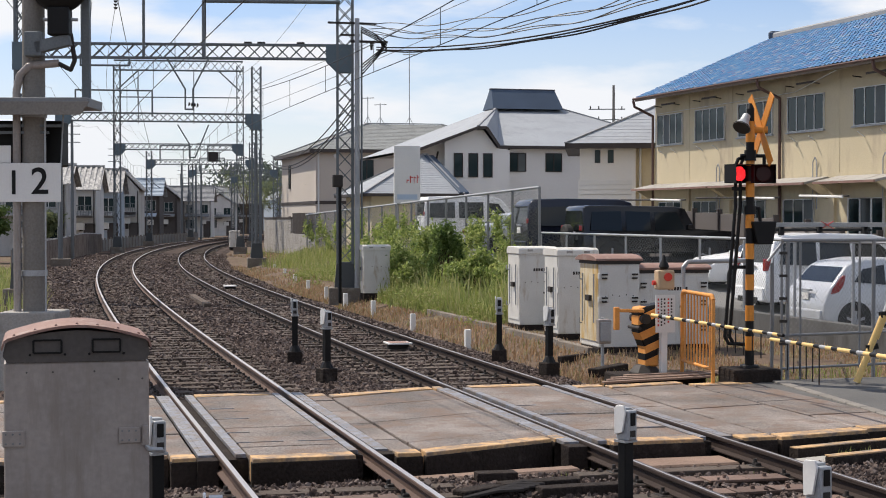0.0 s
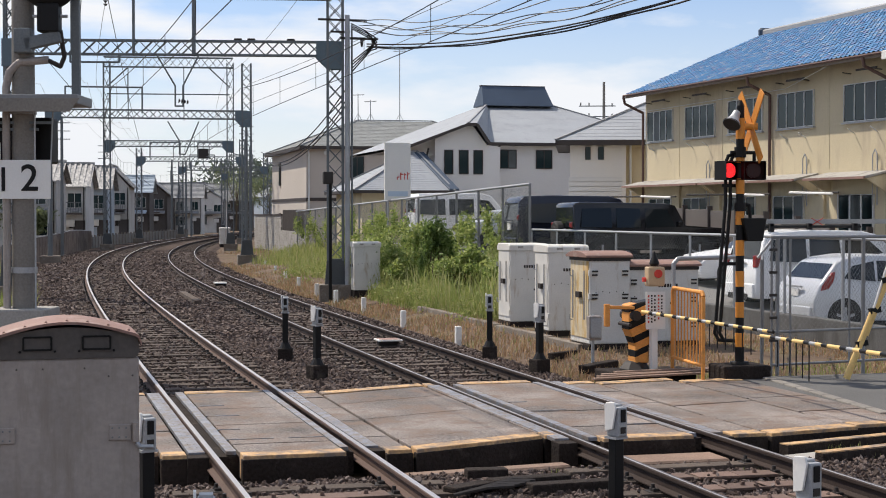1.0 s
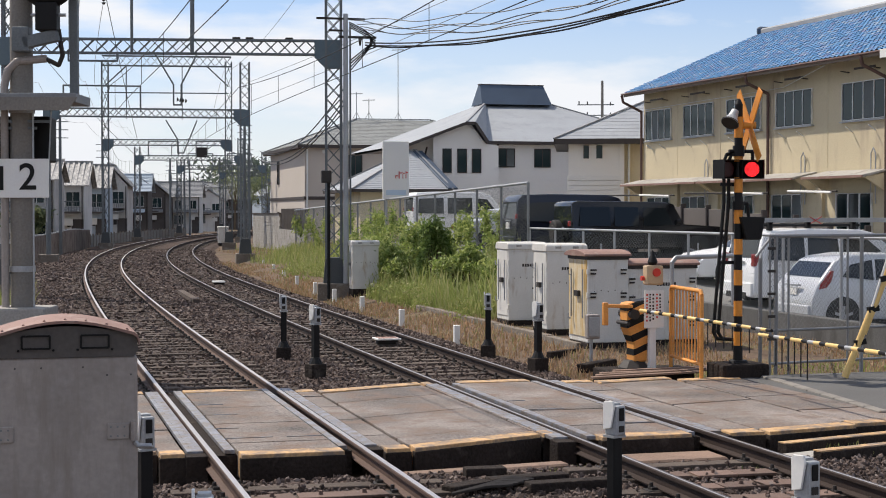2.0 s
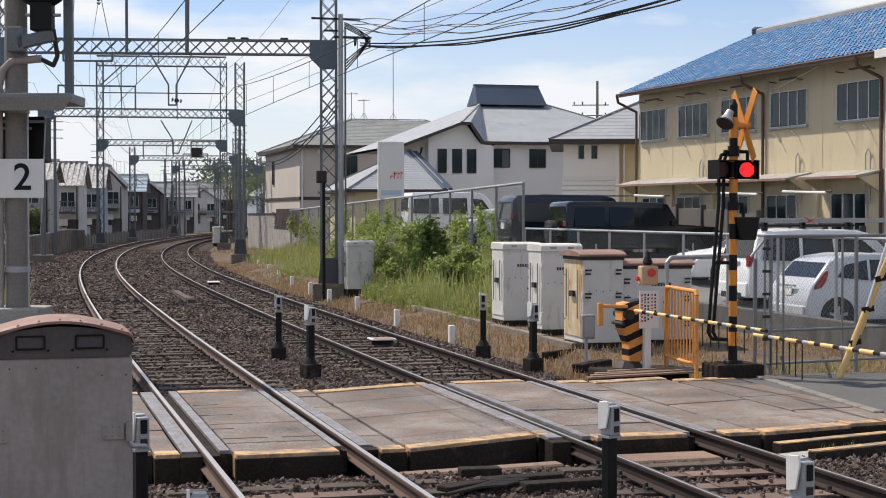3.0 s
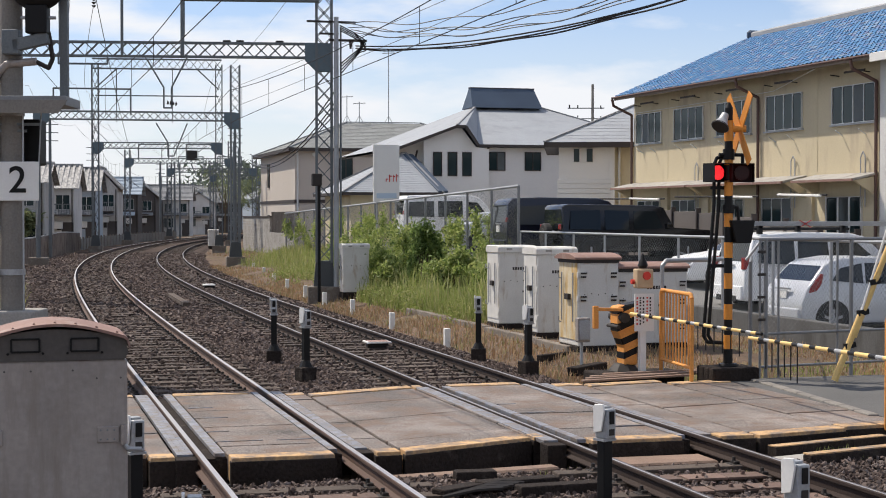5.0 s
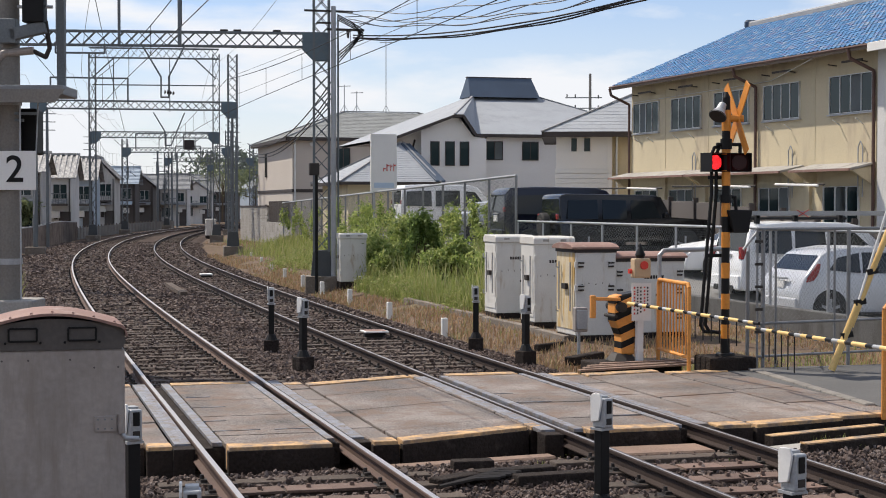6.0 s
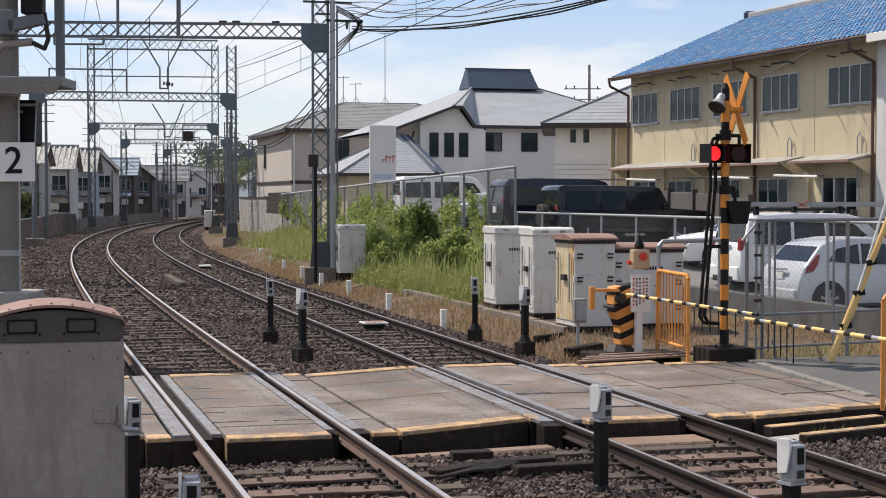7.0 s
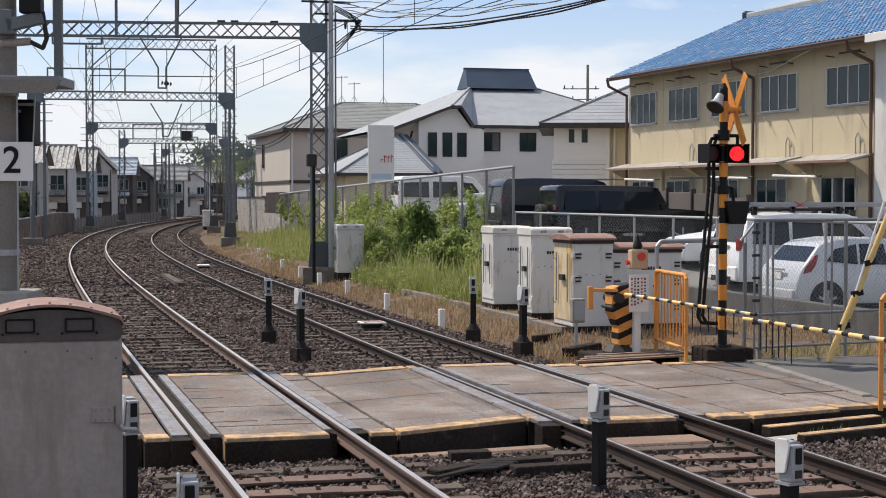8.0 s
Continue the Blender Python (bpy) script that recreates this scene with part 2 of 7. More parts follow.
M_grass = island_mat("green grass", [(0.17, 0.22, 0.05), (0.32, 0.35, 0.12), (0.24, 0.30, 0.08), (0.44, 0.42, 0.20), (0.28, 0.31, 0.09)], 0.75, 0.2, 0.35)
M_drygrass = island_mat("dry grass", [(0.38, 0.235, 0.13), (0.50, 0.36, 0.23), (0.27, 0.16, 0.09), (0.36, 0.26, 0.16), (0.24, 0.25, 0.10)], 0.8, 0.2, 0.3)
M_sign = mat("white sign enamel", (0.74, 0.73, 0.70), 0.5, vary=0.06, scale=4, bump=0.02)
M_red = mat("red paint", (0.55, 0.045, 0.03), 0.5, vary=0.12, bump=0.03)
M_lit = glow("lit red lamp face", (1.0, 0.022, 0.028), 1.5)
_n, _l = M_lit.node_tree.nodes, M_lit.node_tree.links
_tc, _vo, _mr = _n.new("ShaderNodeTexCoord"), _n.new("ShaderNodeTexVoronoi"), _n.new("ShaderNodeMapRange")
_vo.inputs["Scale"].default_value = 42.0
_mr.inputs["From Min"].default_value, _mr.inputs["From Max"].default_value = 0.25, 0.60
_mr.inputs["To Min"].default_value, _mr.inputs["To Max"].default_value = 2.0, 0.35
_l.new(_tc.outputs["Object"], _vo.inputs["Vector"])
_l.new(_vo.outputs["Distance"], _mr.inputs["Value"])
_l.new(_mr.outputs["Result"], _n["Principled BSDF"].inputs["Emission Strength"])
M_wood = mat("grey weathered timber", (0.22, 0.15, 0.112), 0.9, vary=0.3, scale=10, bump=0.4)


# ---- building helpers ----
def part(name, bm, material, parent=None, label=""):
    me = bpy.data.meshes.new(name)
    bm.to_mesh(me)
    bm.free()
    me.materials.append(material)
    ob = new(name, me)
    if parent is not None:
        ob.parent = parent
    if label:
        tagged(ob, label)
    return ob


def thing(name, m, label, category, group="", kind=""):
    e = new(name)
    e.empty_display_size = 0.2
    e.matrix_world = m
    return tagged(e, label, category, group, kind)


def B():
    return bmesh.new()


def box(bm, x0, x1, y0, y1, z0, z1, bevel=0.0):
    r = bmesh.ops.create_cube(bm, size=1.0)
    vs = r["verts"]
    for v in vs:
        v.co = Vector(((x0 + x1) / 2 + v.co.x * (x1 - x0), (y0 + y1) / 2 + v.co.y * (y1 - y0), (z0 + z1) / 2 + v.co.z * (z1 - z0)))
    if bevel:
        es = list({e for v in vs for e in v.link_edges})
        bmesh.ops.bevel(bm, geom=es, offset=bevel, segments=2, affect="EDGES", profile=0.5)
    return bm


def bar(bm, p, q, w, h=None, seg=0):
    """A straight bar from p to q: a box of w by h, or a round one of radius w with seg sides."""
    p, q = Vector(p), Vector(q)
    d = q - p
    rot = d.to_track_quat("Z", "Y").to_matrix().to_4x4()
    m = Matrix.Translation((p + q) / 2) @ rot
    if seg:
        bmesh.ops.create_cone(bm, cap_ends=True, segments=seg, radius1=w, radius2=w, depth=d.length, matrix=m)
    else:
        bmesh.ops.create_cube(bm, size=1.0, matrix=m @ Matrix.Diagonal((w, h or w, d.length, 1)))
    return bm


def cone(bm, p, q, r1, r2, seg=16):
    p, q = Vector(p), Vector(q)
    d = q - p
    m = Matrix.Translation((p + q) / 2) @ d.to_track_quat("Z", "Y").to_matrix().to_4x4()
    bmesh.ops.create_cone(bm, cap_ends=True, segments=seg, radius1=r1, radius2=r2, depth=d.length, matrix=m)
    return bm


def pipe(bm, pts, r, seg=8):
    """A bent round bar through points, with round joints."""
    for a, b in zip(pts[:-1], pts[1:]):
        bar(bm, a, b, r, seg=seg)
    for a in pts[1:-1]:
        bmesh.ops.create_icosphere(bm, subdivisions=1, radius=r * 1.02, matrix=Matrix.Translation(a))
    return bm


def prism(bm, outline, axis, a, b):
    """An outline of (s, t) pairs pushed along one axis from a to b; axis 'x': (y, z), 'y': (x, z), 'z': (x, y)."""
    def at(s, t, c):
        return {"x": (c, s, t), "y": (s, c, t), "z": (s, t, c)}[axis]
    v0 = [bm.verts.new(at(s, t, a)) for s, t in outline]
    v1 = [bm.verts.new(at(s, t, b)) for s, t in outline]
    n = len(outline)
    fs = [bm.faces.new(v0), bm.faces.new(v1)]
    for i in range(n):
        fs.append(bm.faces.new((v0[i], v0[(i + 1) % n], v1[(i + 1) % n], v1[i])))
    bmesh.ops.recalc_face_normals(bm, faces=fs)
    return bm


def bevelled(bm, w=0.01, seg=1):
    es = [e for e in bm.edges if len(e.link_faces) == 2 and e.calc_face_angle(0) > 0.6]
    bmesh.ops.bevel(bm, geom=es, offset=w, segments=seg, affect="EDGES", profile=0.5)
    return bm


def smooth(ob):
    for p in ob.data.polygons:
        p.use_smooth = True
    return ob


def raw(name, verts, faces, material, parent=None, label="", category="", kind=""):
    me = bpy.data.meshes.new(name)
    me.from_pydata(verts, [], faces)
    me.materials.append(material)
    ob = new(name, me)
    if parent is not None:
        ob.parent = parent
    return tagged(ob, label, category, "", kind)


# ---- the line of the two tracks ----
LEFT_X, SPACING, GAUGE = 2.55, 3.80, 1.505
STEP = 0.5
BEND = [(0.0, 0.0), (16.0, 0.0), (32.0, 0.0008), (44.0, 0.0008), (66.0, 0.00185), (600.0, 0.00185)]


def bend(s):
    for (a, ka), (b, kb) in zip(BEND[:-1], BEND[1:]):
        if a <= s <= b:
            return ka + (kb - ka) * (s - a) / (b - a)
    return 0.0


LINE = []
_x, _y, _a = LEFT_X, -20.0, 0.0
for _i in range(int(340 / STEP)):
    LINE.append((_x, _y, _a))
    _a += bend(max(0, _i * STEP - 20)) * STEP
    _x += math.sin(_a) * STEP
    _y += math.cos(_a) * STEP


def along(s, off=0.0):
    """The place and heading at s metres on from the camera's level, off metres right of the left track's middle."""
    f = min(max((s + 20) / STEP, 0), len(LINE) - 1.001)
    i = int(f)
    k = f - i
    x, y, a = [p + (q - p) * k for p, q in zip(LINE[i], LINE[i + 1])]
    return x + math.cos(a) * off, y - math.sin(a) * off, a


def sweep(name, profile, s0, s1, off, material, parent=None, label="", category="", kind="", step=2.0):
    """A profile of (across, up) carried along the track, closed round."""
    verts, faces = [], []
    n = max(2, int((s1 - s0) / step) + 1)
    k = len(profile)
    for i in range(n):
        s = s0 + (s1 - s0) * i / (n - 1)
        for d, z in profile:
            x, y, a = along(s, off + d)
            verts.append((x, y, z))
    for i in range(n - 1):
        for j in range(k):
            a, b = i * k + j, i * k + (j + 1) % k
            faces.append((a, a + k, b + k, b))
    faces.append(tuple(range(k)))
    faces.append(tuple(reversed(range((n - 1) * k, n * k))))
    return raw(name, verts, faces, material, parent, label, category, kind)

# ---- ground, track bed, road ----
DECK0, DECK1 = 15.5, 21.0


def lot_height(y):
    """The car park behind rises away from the road."""
    pts = [(-600, 0.0), (33, 0.0), (43, 0.7), (60, 1.1), (78, 1.1), (92, 0.0), (5000, 0.0)]
    for (a, za), (b, zb) in zip(pts[:-1], pts[1:]):
        if a <= y <= b:
            return za + (zb - za) * (y - a) / (b - a)
    return 0.0


def bank(y):
    """How far the right bank has moved over with the bend, at y metres ahead."""
    if y < 0:
        return 0.0
    best = min(LINE, key=lambda p: abs(p[1] - y))
    return best[0] - LEFT_X + 0.5 * SPACING * (1 / math.cos(best[2]) - 1)


def bank_height(x, y):
    """The raised dry bank with its kerb beside the relay cabinets."""
    def ramp_up(v, pts):
        for (a, za), (b, zb) in zip(pts[:-1], pts[1:]):
            if a <= v <= b:
                return za + (zb - za) * (v - a) / (b - a)
        return -0.5
    k = ramp_up(y, [(22.4, -0.30), (26.2, 0.0), (38.0, 0.0), (41.0, -0.30)])
    return k + ramp_up(x, [(8.5, -0.31), (9.6, -0.11), (9.7, -0.07), (10.4, -0.05), (13.9, -0.02)])


def ground_height(x, y):
    x -= bank(min(y, 290))
    if x < 9.0:
        return -0.32
    k = min(1.0, (x - 9.0) / 5.0)
    return -0.32 + k * (lot_height(y) + 0.26)


xs = [-2500, -600, -200, -80, -40, -20, -8, -3, 0, 3, 6, 9, 10, 11, 12, 13, 14, 15, 18, 22, 28, 36, 50, 80, 200, 600, 2500]
ys = [-600, -100, -30, 0, 8, 14, 20, 24, 28, 33, 36, 39, 43, 48, 54, 60, 70, 80, 90, 100, 115, 130, 150, 170, 190, 215, 240, 270, 300, 400, 900, 3000]
raw("ground", [(x + bank(min(y, 290)), y, ground_height(x + bank(min(y, 290)), y)) for y in ys for x in xs],
    [(j * len(xs) + i, j * len(xs) + i + 1, (j + 1) * len(xs) + i + 1, (j + 1) * len(xs) + i) for j in range(len(ys) - 1) for i in range(len(xs) - 1)],
    M_soil, None, "dry brown soil beside the railway", "ground", "structure")
for s0, s1, z in ((-15, 14.75, -0.20), (14.75, 21.05, -0.42), (21.05, 310, -0.19)):
    sweep("ballast_bed", [(-4.9, -0.7), (-3.6, z - 0.10), (-1.7, z), (5.5, z), (6.6, -0.6)], s0, s1, 0.0, M_ballast, None, "brown crushed stone track bed", "track bed", "structure")

# ---- rails ----
RAIL = [(-0.0635, -0.153), (0.0635, -0.153), (0.0635, -0.142), (0.012, -0.122), (0.009, -0.045), (0.0325, -0.034), (0.0325, -0.008), (0.026, -0.001), (-0.026, -0.001), (-0.0325, -0.008), (-0.0325, -0.034), (-0.009, -0.045), (-0.012, -0.122), (-0.0635, -0.142)]
RAILS = [t + side for t in (0.0, SPACING) for side in (-GAUGE / 2, GAUGE / 2)]
for off in RAILS:
    r = sweep("rail", RAIL, -14, 300, off, M_railside if off < 2 else M_raildark, None, "steel running rail with rusty sides and polished head", "rail", step=1.0)
    tagged(r, group="running rails")
    sweep("rail_head", [(-0.025, -0.0015), (0.025, -0.0015), (0.023, 0.002), (-0.023, 0.002)], -14, 300, off, M_railtop if off < 2 else M_raildull, r, "polished steel running surface" if off < 2 else "dull brown running surface", step=1.0)
    if off > 2:
        sweep("running_strip", [(-0.022, 0.0015), (-0.004, 0.0015), (-0.005, 0.004), (-0.021, 0.004)], -14, 120, off, M_railtop, r, "narrow polished running strip", step=1.0)

# ---- crossing deck: slabs, edge plates and yellow painted edges ----
DX = LEFT_X
deck = thing("crossing_deck", pose(0, 0, 0), "worn concrete slab level crossing with yellow painted edges", "level crossing", kind="structure")


def slab(x0, x1, y0, y1, top=-0.008, depth=0.26, m=None, name="slab", skew=0.0):
    bm = box(B(), x0 + 0.012, x1 - 0.012, y0 + 0.018, y1 - 0.018, top - depth, top, 0.010)
    for v in bm.verts:
        v.co.y += skew * (v.co.x - x0) / (x1 - x0)
    return part(name, bm, m or M_deck, deck)


rnd = random.Random(4)
COLS = [  # x0, x1, near end, far end, skew over the width, joints
    (-4.0, -1.3, 15.68, 21.05, 0.0, (17.0, 18.4, 19.8)), (-1.3, 1.30, 15.68, 21.05, 0.0, (17.0, 18.4, 19.8)), (1.30, 1.56, 15.45, 21.08, 0.0, (17.3, 19.2)),
    (2.06, 3.10, 15.24, 21.08, 0.0, (16.1, 17.6, 19.1)), (3.50, 3.77, 15.25, 20.78, 0.0, (16.35, 17.7, 18.9, 20.0)), (3.79, 5.33, 15.22, 20.62, 0.64, (16.05, 17.75, 19.25)),
    (5.35, 5.50, 15.86, 21.24, 0.03, (17.2, 19.0)), (5.86, 6.90, 15.46, 21.28, 0.0, (16.5, 17.85, 19.2)), (7.30, 7.72, 15.42, 20.95, 0.0, (17.0, 18.4, 19.7)), (7.74, 8.94, 15.38, 20.80, 0.26, (16.6, 18.0, 19.35)), (8.96, 9.90, 15.75, 20.72, 0.1, (17.1, 18.5, 19.7)),
]
for x0, x1, near, far, skew, joints in COLS:
    e0, e1 = near + 0.30, far - 0.30
    rows = [e0, *joints, e1]
    for a, b in zip(rows[:-1], rows[1:]):
        slab(x0, x1, a, b, top=-0.008 - rnd.random() * 0.014, skew=skew)
    slab(x0, x1, near, e0, top=-0.006, m=M_deckedge, name="painted_edge", skew=skew)
    slab(x0, x1, e1, far, top=-0.006, m=M_deckedge, name="painted_edge", skew=skew)
    # separate darker face on each slab end, its shade painted in
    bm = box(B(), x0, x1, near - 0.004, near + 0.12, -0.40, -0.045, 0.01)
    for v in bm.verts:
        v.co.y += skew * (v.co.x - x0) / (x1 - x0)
    part("edge_beam", bm, M_darkside, deck, "weathered edge face darkened for shade")
for c in (DX, DX + SPACING):
    for x0, x1, dots in ((c - 0.97, c - 0.81, 22), (c - 0.60, c - 0.50, 0), (c + 0.55, c + 0.63, 0), (c + 0.81, c + 0.94, 22)):
        bm = box(B(), x0, x1, 15.62, 21.0, -0.05, -0.008, 0.004)
        for i in range(dots):
            for xo in (0.3, 0.7):
                cone(bm, (x0 + (x1 - x0) * xo, 15.95 + i * 0.225, -0.010), (x0 + (x1 - x0) * xo, 15.95 + i * 0.225, -0.004), 0.008, 0.006, 6)
        part("edge_plate", bm, M_plate, deck, "bolted steel flangeway plate")
    # dark boxes fill the gaps and hide the lit ground under the plates
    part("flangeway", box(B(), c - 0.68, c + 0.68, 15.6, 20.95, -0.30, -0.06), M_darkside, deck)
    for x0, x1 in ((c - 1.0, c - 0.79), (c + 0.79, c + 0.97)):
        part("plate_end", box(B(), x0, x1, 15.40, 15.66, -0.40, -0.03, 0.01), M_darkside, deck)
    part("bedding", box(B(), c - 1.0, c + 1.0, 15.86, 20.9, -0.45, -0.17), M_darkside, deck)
# thin rust runs across the inner slabs
for x0, x1, y in ((2.05, 2.55, 16.42), (2.7, 3.08, 16.40), (2.05, 2.3, 17.2), (2.05, 2.45, 18.4), (2.1, 2.4, 19.4), (5.85, 6.3, 17.9), (5.85, 6.1, 18.8), (6.4, 6.88, 16.5)):
    part("steel_strip", box(B(), x0, x1, y - 0.012, y + 0.012, -0.02, -0.003), M_plate, deck)
# the road beyond the slabs
raw("road", [(9.9, 15.9, -0.02), (60, 10.0, 0.0), (60, 20.7, 0.0), (10.35, 20.95, -0.02), (9.9, 20.95, -0.02)], [(0, 1, 2, 3, 4)], M_asphalt, None, "grey asphalt road at the crossing", "road", "structure")
raw("road", [(-60, 15.5, -0.03), (-4.0, 15.5, -0.03), (-4.0, 21.0, -0.03), (-60, 21.0, -0.03)], [(0, 1, 2, 3)], M_asphalt, None, "grey asphalt road behind the cabinet", "road", "structure")
kerb = thing("road_kerb", pose(0, 0, 0), "broken pale concrete joint line between slabs and asphalt", "kerb", kind="structure")
for i in range(9):
    y = 16.6 + i * 0.46
    x = 9.83 + i * 0.055
    part("kerb_stone", bevelled(bar(B(), (x, y, -0.018), (x + 0.05, y + 0.44, -0.018), 0.13, 0.05), 0.012), M_poleconc, kerb)
# stepped slabs on the near side of the road
step_slabs = thing("edge_steps", pose(0, 0, 0), "low weathered concrete steps with orange painted edges", "step", kind="structure")
part("step", bar(B(), (7.74, 15.10, -0.22), (9.25, 15.42, -0.20), 0.14, 0.26), M_darkside, step_slabs)
part("step_paint", bar(B(), (7.74, 15.10, -0.085), (9.25, 15.42, -0.065), 0.13, 0.012), M_deckedge, step_slabs)
part("step", bevelled(bar(B(), (7.86, 14.56, -0.22), (10.4, 15.08, -0.18), 0.15, 0.24), 0.015), M_darkside, step_slabs)
part("step_paint", bar(B(), (7.86, 14.56, -0.095), (10.4, 15.08, -0.055), 0.13, 0.014), M_deckedge, step_slabs)
part("step_top", bevelled(bar(B(), (7.55, 14.74, -0.22), (10.4, 15.30, -0.17), 0.34, 0.10), 0.02), M_concrete, step_slabs)
part("step_slab", bevelled(bar(B(), (5.75, 15.1, -0.22), (7.02, 15.1, -0.22), 0.5, 0.10), 0.02), M_wood, step_slabs, "brown weathered slab between the rails")
part("step_slab", bevelled(bar(B(), (3.4, 14.85, -0.24), (5.3, 15.0, -0.22), 0.22, 0.10), 0.02), M_wood, step_slabs)

# ---- sleepers ----
def sleeper_mesh():
    bm = box(B(), -1.25, 1.25, -0.11, 0.11, -0.34, -0.154, 0.012)
    me = bpy.data.meshes.new("sleeper")
    bm.to_mesh(me)
    bm.free()
    me.materials.append(M_sleeper)
    return me


def fastening_mesh():
    bm = box(B(), -0.16, 0.16, -0.085, 0.085, -0.162, -0.148, 0.004)
    for s in (-1, 1):
        box(bm, s * 0.095 - 0.03, s * 0.095 + 0.03, -0.05, 0.05, -0.150, -0.120, 0.006)
        cone(bm, (s * 0.11, 0, -0.13), (s * 0.11, 0, -0.082), 0.022, 0.018, 8)
    me = bpy.data.meshes.new("fastening")
    bm.to_mesh(me)
    bm.free()
    me.materials.append(M_darkgrey)
    return me


def pad_mesh():
    bm = box(B(), -0.20, 0.20, -0.13, 0.13, -0.165, -0.138, 0.006)
    cone(bm, (0, 0, -0.14), (0, 0, -0.105), 0.024, 0.018, 6)
    me = bpy.data.meshes.new("pad")
    bm.to_mesh(me)
    bm.free()
    me.materials.append(M_sleeperpad)
    return me


ME_SLEEPER, ME_FAST, ME_PAD = sleeper_mesh(), fastening_mesh(), pad_mesh()
far_v, far_f = [], []
for t, word in ((0.0, "nearer"), (SPACING, "other")):
    bed = thing("sleeper_row", pose(0, 0, 0), "dark old sleepers bedded in brown ballast", "sleepers", "sleeper rows")
    s = 10.6 + 0.2 * (t > 0)
    while s < 235:
        if not (DECK0 - 0.95 < s < DECK1 + 0.12):
            x, y, a = along(s, t)
            if s < 110:
                o = new("sleeper", ME_SLEEPER)
                o.parent = bed
                o.matrix_basis = pose(x, y, rnd.uniform(-0.012, 0.008), 0, 0, -math.degrees(a) + rnd.uniform(-0.8, 0.8))
                if s < 62:
                    for side in (-1, 1):
                        fo = new("fastening", ME_FAST)
                        fo.parent = o
                        fo.matrix_basis = pose(side * GAUGE / 2, 0, 0)
                if s < 13.95:
                    for q in (-0.42, 0.0, 0.42):
                        po = new("pad", ME_PAD)
                        po.parent = o
                        po.matrix_basis = pose(q + rnd.uniform(-0.04, 0.04), rnd.uniform(-0.02, 0.02), 0, 0, 0, rnd.uniform(-4, 4))
            else:
                b0 = len(far_v)
                ca, sa = math.cos(a), math.sin(a)
                for dz in (-0.3, -0.165):
                    for dx, dy in ((-1.25, -0.11), (1.25, -0.11), (1.25, 0.11), (-1.25, 0.11)):
                        far_v.append((x + dx * ca + dy * sa, y - dx * sa + dy * ca, dz))
                far_f += [(b0 + 4, b0 + 5, b0 + 6, b0 + 7), (b0, b0 + 1, b0 + 5, b0 + 4), (b0 + 1, b0 + 2, b0 + 6, b0 + 5), (b0 + 3, b0, b0 + 4, b0 + 7)]
        s += 0.61
raw("distant_sleepers", far_v, far_f, M_sleeper, None, "distant row of dark sleepers", "sleepers", "stuff")

# ---- loose ballast stones ----
G_ = (1 + 5 ** 0.5) / 2
ICO = np.array([(-1, G_, 0), (1, G_, 0), (-1, -G_, 0), (1, -G_, 0), (0, -1, G_), (0, 1, G_), (0, -1, -G_), (0, 1, -G_), (G_, 0, -1), (G_, 0, 1), (-G_, 0, -1), (-G_, 0, 1)]) / 1.9
ICO_F = np.array([(0, 11, 5), (0, 5, 1), (0, 1, 7), (0, 7, 10), (0, 10, 11), (1, 5, 9), (5, 11, 4), (11, 10, 2), (10, 7, 6), (7, 1, 8), (3, 9, 4), (3, 4, 2), (3, 2, 6), (3, 6, 8), (3, 8, 9), (4, 9, 5), (2, 4, 11), (6, 2, 10), (8, 6, 7), (9, 8, 1)])


